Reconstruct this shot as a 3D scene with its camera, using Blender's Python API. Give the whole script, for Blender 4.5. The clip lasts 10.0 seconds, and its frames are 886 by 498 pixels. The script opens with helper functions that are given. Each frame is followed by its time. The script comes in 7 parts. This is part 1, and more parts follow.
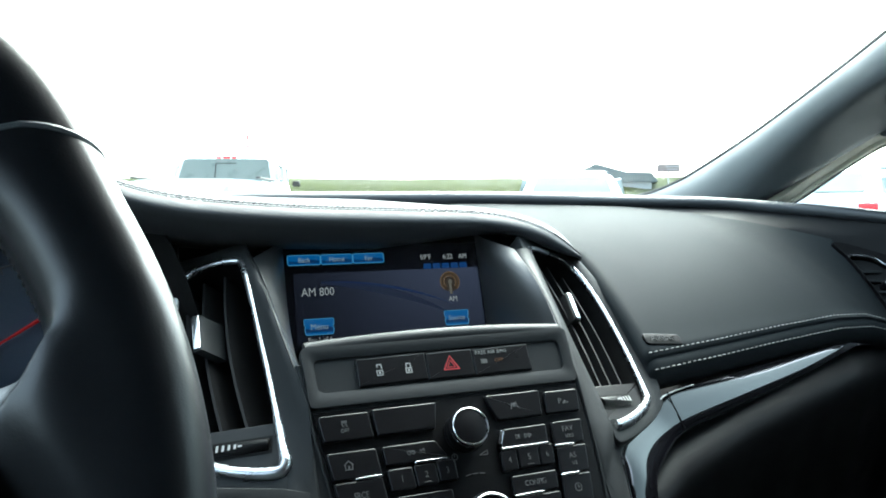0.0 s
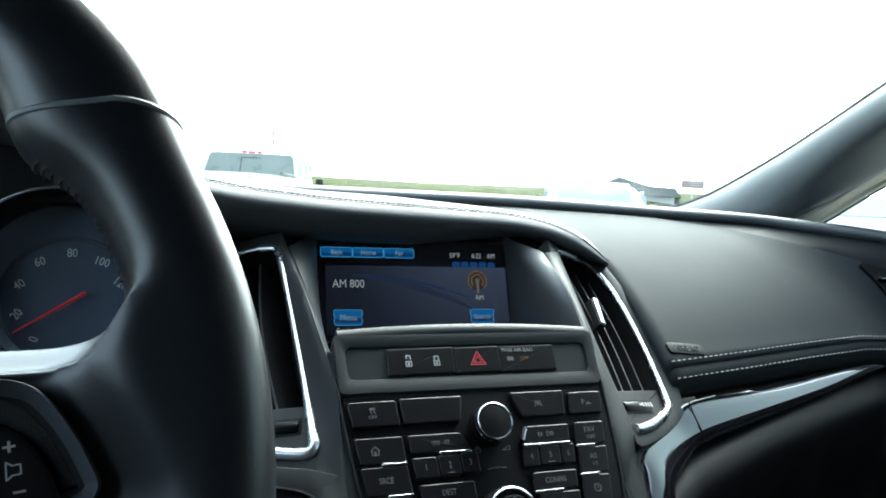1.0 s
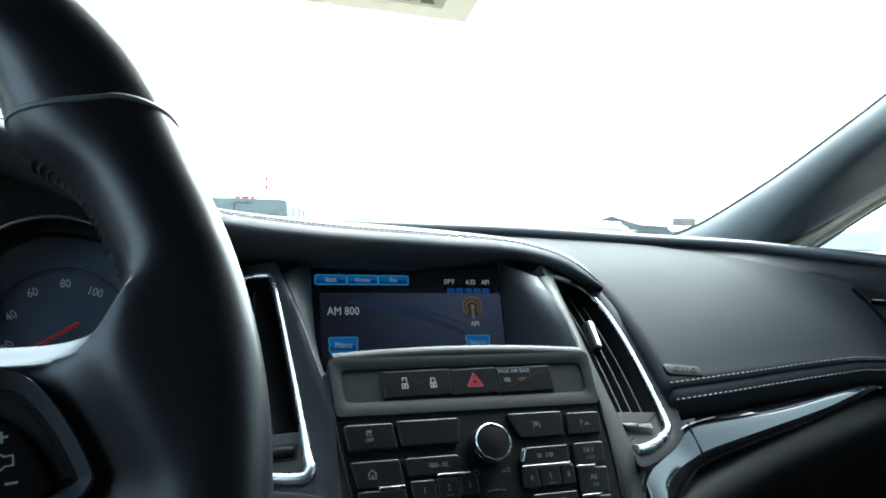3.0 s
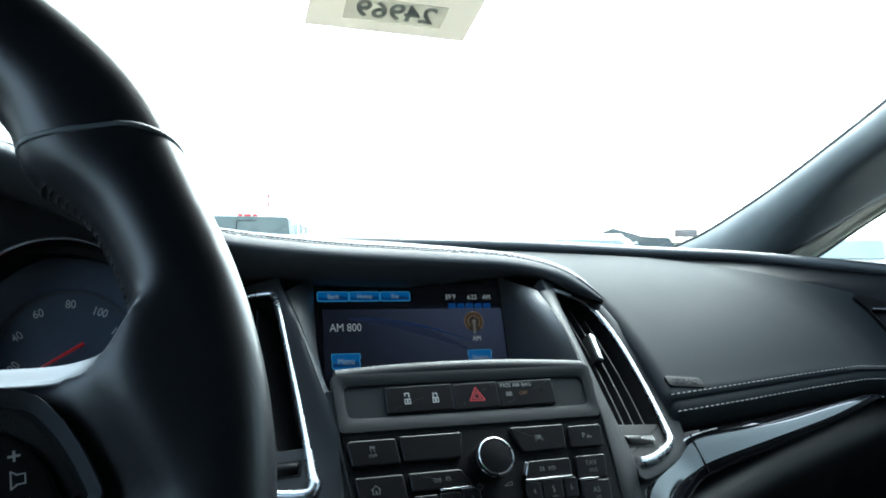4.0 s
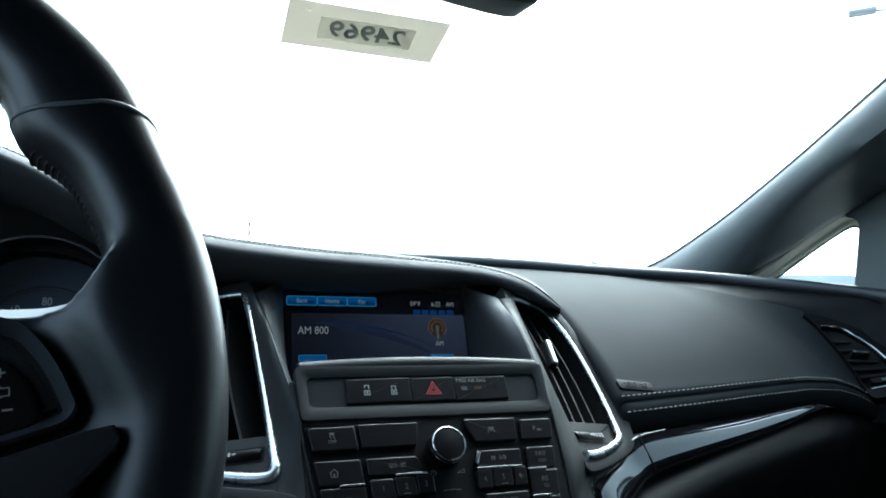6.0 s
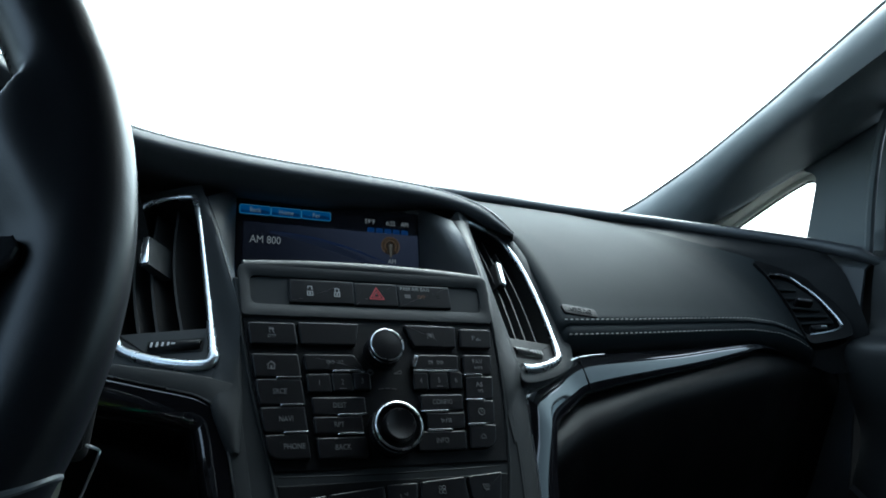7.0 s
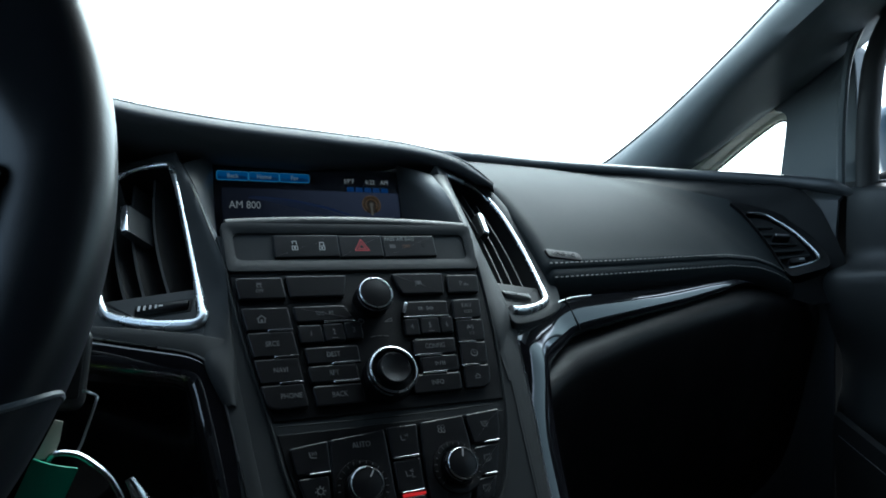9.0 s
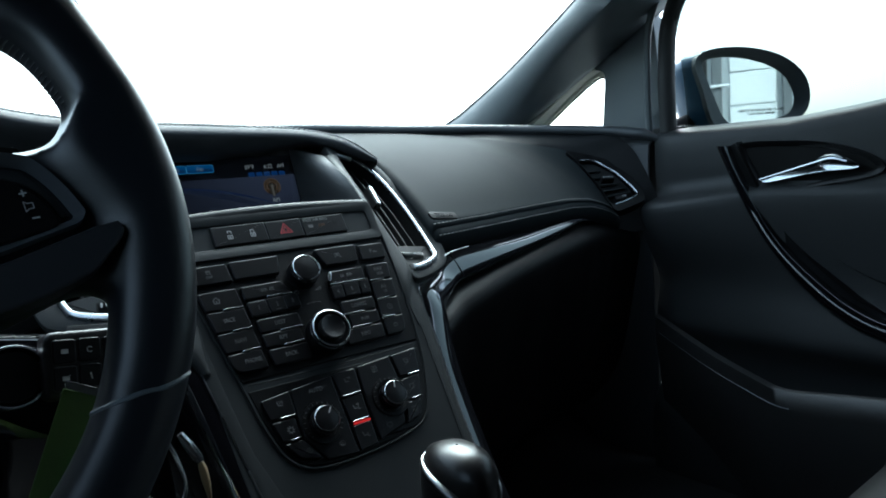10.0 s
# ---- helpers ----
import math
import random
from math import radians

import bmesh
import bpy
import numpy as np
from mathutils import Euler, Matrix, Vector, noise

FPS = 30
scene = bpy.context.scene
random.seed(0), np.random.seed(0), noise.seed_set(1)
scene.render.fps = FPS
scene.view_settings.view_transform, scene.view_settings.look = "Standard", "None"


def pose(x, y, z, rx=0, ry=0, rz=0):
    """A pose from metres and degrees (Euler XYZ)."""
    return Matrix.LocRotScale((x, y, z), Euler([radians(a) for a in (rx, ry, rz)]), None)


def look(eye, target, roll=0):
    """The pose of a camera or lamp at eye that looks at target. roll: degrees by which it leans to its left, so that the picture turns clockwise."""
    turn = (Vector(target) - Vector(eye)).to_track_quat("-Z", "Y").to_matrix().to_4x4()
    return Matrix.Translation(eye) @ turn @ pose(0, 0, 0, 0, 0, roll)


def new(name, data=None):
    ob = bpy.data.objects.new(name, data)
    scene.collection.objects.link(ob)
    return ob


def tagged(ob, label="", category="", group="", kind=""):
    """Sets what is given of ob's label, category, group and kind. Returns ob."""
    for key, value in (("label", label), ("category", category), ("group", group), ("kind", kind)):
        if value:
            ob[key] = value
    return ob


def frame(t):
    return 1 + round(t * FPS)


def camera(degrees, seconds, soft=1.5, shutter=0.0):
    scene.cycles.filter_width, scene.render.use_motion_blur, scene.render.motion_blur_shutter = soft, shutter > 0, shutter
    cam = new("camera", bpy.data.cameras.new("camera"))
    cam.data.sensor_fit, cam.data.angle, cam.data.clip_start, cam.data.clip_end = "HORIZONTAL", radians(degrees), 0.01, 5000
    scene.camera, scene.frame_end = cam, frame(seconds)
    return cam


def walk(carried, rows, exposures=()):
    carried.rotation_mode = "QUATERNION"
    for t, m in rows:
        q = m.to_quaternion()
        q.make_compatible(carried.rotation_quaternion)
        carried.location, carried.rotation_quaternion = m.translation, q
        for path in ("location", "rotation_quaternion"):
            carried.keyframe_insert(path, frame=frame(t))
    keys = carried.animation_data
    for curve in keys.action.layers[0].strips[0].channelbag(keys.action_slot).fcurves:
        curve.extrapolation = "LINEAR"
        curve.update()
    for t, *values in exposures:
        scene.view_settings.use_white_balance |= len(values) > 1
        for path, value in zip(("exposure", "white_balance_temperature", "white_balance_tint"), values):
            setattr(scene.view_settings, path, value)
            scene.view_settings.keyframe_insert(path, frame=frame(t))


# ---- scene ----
cam = camera(66.3, 10.0, 1.8)
PATH = [
    (0, (-0.178, -0.452, 0.9988), (0.522, 1.417, 0.8555), -0.2),
    (0.5, (-0.178, -0.457, 0.9907), (0.513, 1.416, 0.8584), 2.3),
    (1, (-0.192, -0.459, 0.9935), (0.457, 1.428, 0.8627), 2.7),
    (1.5, (-0.194, -0.46, 0.9909), (0.46, 1.427, 0.8717), 2.9),
    (2, (-0.191, -0.46, 0.9926), (0.474, 1.425, 0.9337), 3.2),
    (3.5, (-0.193, -0.463, 0.9733), (0.466, 1.425, 0.981), 1.0),
    (4, (-0.193, -0.467, 0.9792), (0.463, 1.422, 1.016), 0.8),
    (4.5, (-0.195, -0.47, 0.982), (0.458, 1.419, 1.047), 0.7),
    (5, (-0.196, -0.483, 0.973), (0.467, 1.402, 1.061), 1.1),
    (5.2, (-0.194, -0.49, 0.959), (0.491, 1.387, 1.053), 0.7),
    (6.3, (-0.187, -0.511, 0.953), (0.527, 1.352, 1.092), 2.3),
    (6.5, (-0.185, -0.516, 0.942), (0.541, 1.343, 1.072), 3.0),
    (7, (-0.166, -0.517, 0.921), (0.607, 1.327, 0.923), 4.7),
    (7.5, (-0.158, -0.501, 0.914), (0.661, 1.323, 0.879), 3.6),
    (8, (-0.159, -0.499, 0.905), (0.664, 1.323, 0.833), 2.8),
    (8.5, (-0.159, -0.504, 0.902), (0.666, 1.317, 0.836), 1.4),
    (9, (-0.168, -0.518, 0.895), (0.661, 1.301, 0.838), 0.7),
    (9.5, (-0.197, -0.548, 0.892), (0.747, 1.213, 0.806), -1.9),
    (10, (-0.272, -0.595, 0.927), (0.932, 0.985, 0.692), -4.0),
]
walk(cam, [(t, look(eye, target, roll)) for t, eye, target, roll in PATH],
     exposures=[(0, 3.5, 6000, -2), (2.2, 3.35, 5900, -2), (4.5, 3.0, 5650, -2), (5.2, 2.9, 5600, -2), (6.5, 2.5, 5500, -2), (7.5, 2.3, 5500, -2), (9.0, 2.3, 5450, -2), (10, 2.35, 5500, -2)])

# ---- world, sun ----
world = bpy.data.worlds.new("sky")
scene.world = world
world.use_nodes = True
wn, wl = world.node_tree.nodes, world.node_tree.links
sky = wn.new("ShaderNodeTexSky")
sky.sky_type = "NISHITA"
sky.sun_disc = False
sky.sun_elevation, sky.sun_rotation = radians(48), radians(35)
sky.dust_density, sky.air_density = 4.0, 1.0
haze = wn.new("ShaderNodeHueSaturation")
haze.inputs["Saturation"].default_value = 0.45
wl.new(sky.outputs[0], haze.inputs["Color"])
wl.new(haze.outputs[0], wn["Background"].inputs[0])
wn["Background"].inputs[1].default_value = 0.15
sun = new("sun", bpy.data.lights.new("sun", "SUN"))
sun.data.energy, sun.data.angle, sun.data.color = 0.7, radians(60), (1.0, 0.97, 0.92)
sun.matrix_world = look((15, 21, 30), (0, 0, 0))


# ---- materials ----
def mat(name, color, rough=0.5, metal=0.0, bump=0.0, grain=900.0, vary=0.12, patch=14.0, coat=0.0, spec=0.5, wear=0.08):
    """A surface with grain, two scales of tone and uneven gloss."""
    m = bpy.data.materials.new(name)
    m.use_nodes = True
    n, l = m.node_tree.nodes, m.node_tree.links
    b = n["Principled BSDF"]
    tc = n.new("ShaderNodeTexCoord")
    big = n.new("ShaderNodeTexNoise")
    big.inputs["Scale"].default_value, big.inputs["Detail"].default_value = patch, 5
    fine = n.new("ShaderNodeTexNoise")
    fine.inputs["Scale"].default_value, fine.inputs["Detail"].default_value = grain, 2
    l.new(tc.outputs["Object"], big.inputs["Vector"])
    l.new(tc.outputs["Object"], fine.inputs["Vector"])
    add = n.new("ShaderNodeMath")
    add.operation = "MULTIPLY_ADD"
    l.new(fine.outputs[0], add.inputs[0])
    add.inputs[1].default_value = 0.5
    l.new(big.outputs[0], add.inputs[2])
    ramp = n.new("ShaderNodeMapRange")
    ramp.inputs["From Min"].default_value, ramp.inputs["From Max"].default_value = 0.4, 1.1
    ramp.inputs["To Min"].default_value, ramp.inputs["To Max"].default_value = 1 - vary, 1 + vary
    l.new(add.outputs[0], ramp.inputs["Value"])
    mul = n.new("ShaderNodeVectorMath")
    mul.operation = "SCALE"
    mul.inputs[0].default_value = color
    l.new(ramp.outputs[0], mul.inputs["Scale"])
    l.new(mul.outputs[0], b.inputs["Base Color"])
    rr = n.new("ShaderNodeMapRange")
    rr.inputs["From Min"].default_value, rr.inputs["From Max"].default_value = 0.3, 0.7
    rr.inputs["To Min"].default_value, rr.inputs["To Max"].default_value = max(0.0, rough - wear), min(1.0, rough + wear)
    l.new(big.outputs[0], rr.inputs["Value"])
    l.new(rr.outputs[0], b.inputs["Roughness"])
    b.inputs["Metallic"].default_value = metal
    b.inputs["Coat Weight"].default_value = coat
    b.inputs["Coat Roughness"].default_value = 0.05
    b.inputs["Specular IOR Level"].default_value = spec
    if bump:
        bp = n.new("ShaderNodeBump")
        bp.inputs["Strength"].default_value, bp.inputs["Distance"].default_value = bump, 0.0006
        l.new(fine.outputs[0], bp.inputs["Height"])
        l.new(bp.outputs[0], b.inputs["Normal"])
    return m


def leather(name, color, rough, cells=420.0, bump=0.35, vary=0.1):
    """Grained hide: small cells with creases."""
    m = mat(name, color, rough, 0, 0, 700, vary, 9, 0, 0.5, 0.03)
    n, l = m.node_tree.nodes, m.node_tree.links
    tc = n.new("ShaderNodeTexCoord")
    v = n.new("ShaderNodeTexVoronoi")
    v.feature = "DISTANCE_TO_EDGE"
    v.inputs["Scale"].default_value = cells
    l.new(tc.outputs["Object"], v.inputs["Vector"])
    bp = n.new("ShaderNodeBump")
    bp.inputs["Strength"].default_value, bp.inputs["Distance"].default_value = bump, 0.0005
    l.new(v.outputs["Distance"], bp.inputs["Height"])
    l.new(bp.outputs[0], n["Principled BSDF"].inputs["Normal"])
    return m


def creased(m, scale, dist, strength):
    """Soft dents and wrinkles under the fine grain."""
    n, l = m.node_tree.nodes, m.node_tree.links
    b = n["Principled BSDF"]
    tc, nz, bp = n.new("ShaderNodeTexCoord"), n.new("ShaderNodeTexNoise"), n.new("ShaderNodeBump")
    nz.inputs["Scale"].default_value, nz.inputs["Detail"].default_value, nz.inputs["Distortion"].default_value = scale, 4, 0.6
    bp.inputs["Strength"].default_value, bp.inputs["Distance"].default_value = strength, dist
    l.new(tc.outputs["Object"], nz.inputs["Vector"])
    l.new(nz.outputs[0], bp.inputs["Height"])
    first = b.inputs["Normal"].links[0].from_node
    l.new(bp.outputs[0], first.inputs["Normal"])
    return m


def glow(name, color, strength, base=(0.02, 0.02, 0.02)):
    m = bpy.data.materials.new(name)
    m.use_nodes = True
    b = m.node_tree.nodes["Principled BSDF"]
    b.inputs["Base Color"].default_value = (*base, 1)
    b.inputs["Emission Color"].default_value = (*color, 1)
    b.inputs["Emission Strength"].default_value = strength
    b.inputs["Roughness"].default_value = 0.15
    return m


def pane_glass(name, tint=(0.93, 0.96, 0.95), gloss=1.0):
    """Thin clear glass: passes light straight on, mirrors by angle."""
    m = bpy.data.materials.new(name)
    m.use_nodes = True
    n, l = m.node_tree.nodes, m.node_tree.links
    n.remove(n["Principled BSDF"])
    tr, gl, mx, fr, pw, mu = (n.new(k) for k in ("ShaderNodeBsdfTransparent", "ShaderNodeBsdfGlossy", "ShaderNodeMixShader", "ShaderNodeLayerWeight", "ShaderNodeMath", "ShaderNodeMath"))
    tr.inputs[0].default_value = (*tint, 1)
    gl.inputs["Roughness"].default_value = 0.01
    fr.inputs["Blend"].default_value = 0.5
    pw.operation, mu.operation = "POWER", "MULTIPLY_ADD"
    pw.inputs[1].default_value = 5.0
    mu.inputs[1].default_value, mu.inputs[2].default_value = 0.35 * gloss, 0.012 * gloss
    l.new(fr.outputs["Facing"], pw.inputs[0])
    l.new(pw.outputs[0], mu.inputs[0])
    l.new(mu.outputs[0], mx.inputs[0])
    l.new(tr.outputs[0], mx.inputs[1])
    l.new(gl.outputs[0], mx.inputs[2])
    l.new(mx.outputs[0], n["Material Output"].inputs["Surface"])
    return m


DASH = leather("dash_skin", (0.0340, 0.0375, 0.0415), 0.60, 520, 0.30)
PAD = leather("airbag_panel_skin", (0.0160, 0.0193, 0.0212), 0.66, 480, 0.30)
PAD.node_tree.nodes["Principled BSDF"].inputs["Specular IOR Level"].default_value = 0.05
HIDE = leather("wheel_leather", (0.0058, 0.0078, 0.0110), 0.34, 900, 0.06)
HIDE.node_tree.nodes["Principled BSDF"].inputs["Specular IOR Level"].default_value = 0.55
creased(HIDE, 55, 0.0014, 0.16)
creased(PAD, 18, 0.0012, 0.05)
creased(DASH, 22, 0.0012, 0.08)
RAILSKIN = mat("rail_plastic", (0.030, 0.034, 0.038), 0.45, 0, 0.3, 1300, 0.1, 14, 0, 0.5)
SEAT = leather("seat_leather", (0.0165, 0.0165, 0.0165), 0.45, 260, 0.4)
FASCIA = mat("grey_fascia_plastic", (0.0195, 0.0215, 0.0226), 0.56, 0.0, 0.25, 1500, 0.10, 14, 0, 0.18)
RECESS = mat("satin_recess_plastic", (0.0185, 0.0200, 0.0210), 0.36, 0.0, 0.25, 1500, 0.10, 14, 0, 0.6)
RING = mat("polished_ring", (0.68, 0.69, 0.70), 0.26, 1.0, 0, 600, 0.05, 40, 0, 0.5, 0.06)
BRIGHT = mat("brushed_chrome", (0.58, 0.60, 0.62), 0.27, 1.0, 0, 600, 0.05, 40, 0, 0.5, 0.06)
VENTBLACK = mat("matt_vent_plastic", (0.0068, 0.0072, 0.0078), 0.60, 0, 0.2, 1500, 0.12, 14, 0, 0.20)
BLACK = mat("black_plastic", (0.0028, 0.0029, 0.0033), 0.38, 0, 0.3, 1400, 0.15, 14, 0, 0.22)
BUTTON = mat("button_plastic", (0.0050, 0.0051, 0.0058), 0.30, 0, 0.15, 1800, 0.12, 14, 0, 0.32, 0.02)
LOWER = mat("lower_dash_plastic", (0.0020, 0.0020, 0.0023), 0.46, 0, 0.3, 1400, 0.2, 14, 0, 0.14)
DARK = mat("dark_cavity_plastic", (0.004, 0.004, 0.004), 0.7, 0, 0.2, 1200, 0.2, 14, 0, 0.14)
PIANO = mat("piano_black", (0.004, 0.004, 0.005), 0.06, 0, 0, 300, 0.1, 20, 1.0, 0.5, 0.03)
CHROME = mat("satin_chrome", (0.55, 0.57, 0.59), 0.20, 1.0, 0, 600, 0.05, 40, 0, 0.5, 0.06)
SILVER = mat("brushed_silver", (0.35, 0.36, 0.37), 0.32, 1.0, 0.1, 900, 0.08)
THREAD = mat("pale_thread", (0.341, 0.341, 0.3286), 0.8, 0, 0.3, 2500, 0.2)
WHITE = mat("white_print", (0.3844, 0.3906, 0.3844), 0.6, 0, 0, 1500, 0.08)
DIMWHITE = mat("soft_white_print", (0.20, 0.205, 0.20), 0.6, 0, 0, 1500, 0.08)
GREY = mat("grey_print", (0.07, 0.07, 0.07), 0.6, 0, 0, 1500, 0.1)
PRINT = mat("dim_print", (0.075, 0.077, 0.078), 0.6, 0, 0, 1500, 0.1)
RED = mat("red_print", (0.341, 0.0186, 0.0248), 0.5, 0, 0, 1500, 0.1)
AMBER = mat("amber_print", (0.105, 0.044, 0.014), 0.5, 0, 0, 1500, 0.1)
PILLAR = mat("pillar_trim", (0.070, 0.082, 0.087), 0.48, 0, 0.35, 1300, 0.08)
FABRIC = mat("headliner_fabric", (0.020, 0.020, 0.022), 0.9, 0, 0.5, 1600, 0.12)
CREAM = mat("cream_seal", (0.56, 0.54, 0.45), 0.6, 0, 0.2, 900, 0.08)
RUBBER = mat("rubber_seal", (0.0072, 0.0072, 0.0072), 0.7, 0, 0.3, 900, 0.15)
CARPET = mat("carpet", (0.006, 0.006, 0.006), 0.95, 0, 0.8, 500, 0.35)
PAPER = mat("sticker_paper", (0.3844, 0.3782, 0.3534), 0.8, 0, 0.05, 300, 0.05, 8)


def let_light_through(m, share, tint):
    """Thin paper: part of the light from behind shines through."""
    n, l = m.node_tree.nodes, m.node_tree.links
    tl, mx = n.new("ShaderNodeBsdfTranslucent"), n.new("ShaderNodeMixShader")
    tl.inputs[0].default_value = (*tint, 1)
    mx.inputs[0].default_value = share
    l.new(n["Principled BSDF"].outputs[0], mx.inputs[1])
    l.new(tl.outputs[0], mx.inputs[2])
    l.new(mx.outputs[0], n["Material Output"].inputs["Surface"])


let_light_through(PAPER, 0.75, (0.43, 0.40, 0.35))
INK = mat("sticker_ink", (0.10, 0.13, 0.17), 0.8)
INKBOX = mat("sticker_grey", (0.33, 0.34, 0.35), 0.8)
let_light_through(INKBOX, 0.95, (0.85, 0.86, 0.84))
let_light_through(INK, 0.9, (0.50, 0.53, 0.55))
BLUE = mat("blue_car_paint", (0.0105, 0.052, 0.100), 0.38, 0.2, 0, 900, 0.08, 20, 0.12)
GLASS = pane_glass("window_glass")
SIDE_GLASS = pane_glass("side_window_glass", (0.55, 0.59, 0.58))
# Left door glass, set clearer than the right to light the wheel leather.
LEFT_GLASS = pane_glass("shaded_window_glass", (0.86, 0.89, 0.90))
MIRROR = mat("mirror_silver", (0.86, 0.88, 0.88), 0.015, 1.0, 0, 300, 0.01, 5, 0, 0.5, 0.01)
GREEN = mat("green_plastic", (0.010, 0.150, 0.085), 0.35, 0, 0.1, 700, 0.15)
SCREEN = mat("screen_face", (0.010, 0.010, 0.014), 0.20, 0, 0, 300, 0.1, 10, 0.6)
S_BLUE = glow("screen_blue", (0.015, 0.20, 0.60), 0.033)
S_BACK = glow("screen_glow_and_glare", (0.50, 0.60, 1.0), 0.0011, (0.010, 0.010, 0.014))
S_DEEP = glow("screen_deep_blue", (0.30, 0.42, 1.0), 0.0026)
S_TEXT = glow("screen_text", (0.75, 0.78, 0.80), 0.0279)
S_DIM = glow("screen_dim_text", (0.45, 0.60, 0.72), 0.034)
S_GOLD = glow("screen_gold", (0.55, 0.33, 0.18), 0.014)
S_LINE = glow("screen_line", (0.10, 0.42, 0.75), 0.045)
S_LINE2 = glow("screen_thin_blue", (0.02, 0.09, 0.40), 0.012)
S_SHADE = glow("screen_key_shade", (0.008, 0.08, 0.30), 0.024)
S_PRESET = glow("screen_preset", (0.012, 0.12, 0.48), 0.024)
S_TAN = glow("screen_tan", (0.30, 0.20, 0.13), 0.006)
S_MAST = glow("screen_mast", (0.62, 0.55, 0.45), 0.014)


def pane_gradient(m, left, right):
    """The display's idle glow, raised toward its upper right to stand for reflected glare."""
    n, l = m.node_tree.nodes, m.node_tree.links
    tc, sep, mr, md, mu = (n.new(k) for k in ("ShaderNodeTexCoord", "ShaderNodeSeparateXYZ", "ShaderNodeMapRange", "ShaderNodeMapRange", "ShaderNodeMath"))
    l.new(tc.outputs["Object"], sep.inputs[0])
    l.new(sep.outputs["X"], mr.inputs["Value"])
    l.new(sep.outputs["Y"], md.inputs["Value"])
    mr.interpolation_type = "SMOOTHSTEP"
    mr.inputs["From Min"].default_value, mr.inputs["From Max"].default_value = -0.085, 0.075
    mr.inputs["To Min"].default_value, mr.inputs["To Max"].default_value = left, right
    md.inputs["From Min"].default_value, md.inputs["From Max"].default_value = -0.075, -0.011
    md.inputs["To Min"].default_value, md.inputs["To Max"].default_value = 0.45, 1.0
    mu.operation = "MULTIPLY"
    l.new(mr.outputs[0], mu.inputs[0])
    l.new(md.outputs[0], mu.inputs[1])
    l.new(mu.outputs[0], n["Principled BSDF"].inputs["Emission Strength"])


pane_gradient(S_BACK, 0.0013, 0.0062)


# ---- builders ----
V = Vector
MW = {}


def thing(name, m, label, category, group="", kind=""):
    e = new(name)
    e.empty_display_size = 0.02
    e.matrix_world = m
    MW[e.name] = m.copy()
    return tagged(e, label, category, group, kind)


CRISP = {"button", "switch", "faceplate", "fascia", "soft_key", "fob_button", "chrome_bar", "label", "pocket_floor", "card_slot", "switch_pad", "switch_bezel", "blade", "slider_tab", "chrome_edge", "preset", "readout", "lettering", "shelf"}


def finish(bm, name, material, sharp=38):
    if name in CRISP and sharp == 38:
        sharp = 10
    bmesh.ops.recalc_face_normals(bm, faces=bm.faces)
    me = bpy.data.meshes.new(name)
    bm.to_mesh(me)
    bm.free()
    me.materials.append(material)
    me.shade_smooth()
    me.set_sharp_from_angle(angle=radians(sharp))
    return me


def part(name, bm, material, parent, label="", m=None, world=False, sharp=38):
    """Link a bmesh as one mesh under a thing or a part."""
    if world:
        bm.transform(MW[parent.name].inverted())
    if m is not None:
        bm.transform(m)
    ob = new(name, finish(bm, name, material, sharp))
    ob.parent = parent
    MW[ob.name] = MW[parent.name]
    return tagged(ob, label)


def again(ob, m, parent=None):
    """Another object on the same mesh, at a pose in the parent's frame."""
    o = new(ob.name.split(".")[0], ob.data)
    o.parent = parent or ob.parent
    o.matrix_basis = m
    MW[o.name] = MW[o.parent.name]
    return o


def solid(name, bm, material, label, category, kind="structure", sharp=38, group=""):
    ob = new(name, finish(bm, name, material, sharp))
    MW[ob.name] = Matrix.Identity(4)
    return tagged(ob, label, category, group, kind)


def rbox(w, h, d, r=0.001, seg=2, at=(0, 0, 0)):
    bm = bmesh.new()
    bmesh.ops.create_cube(bm, size=1)
    bmesh.ops.scale(bm, vec=(w, h, d), verts=bm.verts)
    if r:
        bmesh.ops.bevel(bm, geom=bm.edges[:], offset=r, segments=seg, affect="EDGES", profile=0.6)
    bmesh.ops.translate(bm, vec=at, verts=bm.verts)
    return bm


def spline(pts, n, closed=False):
    """n points along a smooth curve through pts."""
    p = [V(q) for q in pts]
    k = len(p)
    out = []
    last = k if closed else k - 1
    for i in range(n):
        s = i * last / (n if closed else n - 1)
        j = min(int(s), last - 1)
        f = s - j
        if closed:
            a, b, c, d = p[(j - 1) % k], p[j % k], p[(j + 1) % k], p[(j + 2) % k]
        else:
            b, c = p[j], p[j + 1]
            a = p[j - 1] if j > 0 else b * 2 - c
            d = p[j + 2] if j + 2 < k else c * 2 - b
        out.append(0.5 * (2 * b + (c - a) * f + (2 * a - 5 * b + 4 * c - d) * f * f + (3 * b - a - 3 * c + d) * f ** 3))
    return out


def loft(rows, close_u=False, close_v=False, caps=False):
    bm = bmesh.new()
    g = [[bm.verts.new(q) for q in r] for r in rows]
    nu, nv = len(g), len(g[0])
    for i in range(nu if close_u else nu - 1):
        for j in range(nv if close_v else nv - 1):
            a, b = g[i], g[(i + 1) % nu]
            try:
                bm.faces.new((a[j], b[j], b[(j + 1) % nv], a[(j + 1) % nv]))
            except ValueError:
                pass
    if caps:
        bm.faces.new(g[0][::-1])
        bm.faces.new(g[-1])
    return bm


def thick(bm, t):
    """Give an open sheet a thickness."""
    bmesh.ops.recalc_face_normals(bm, faces=bm.faces)
    bmesh.ops.solidify(bm, geom=bm.faces[:], thickness=t)
    return bm


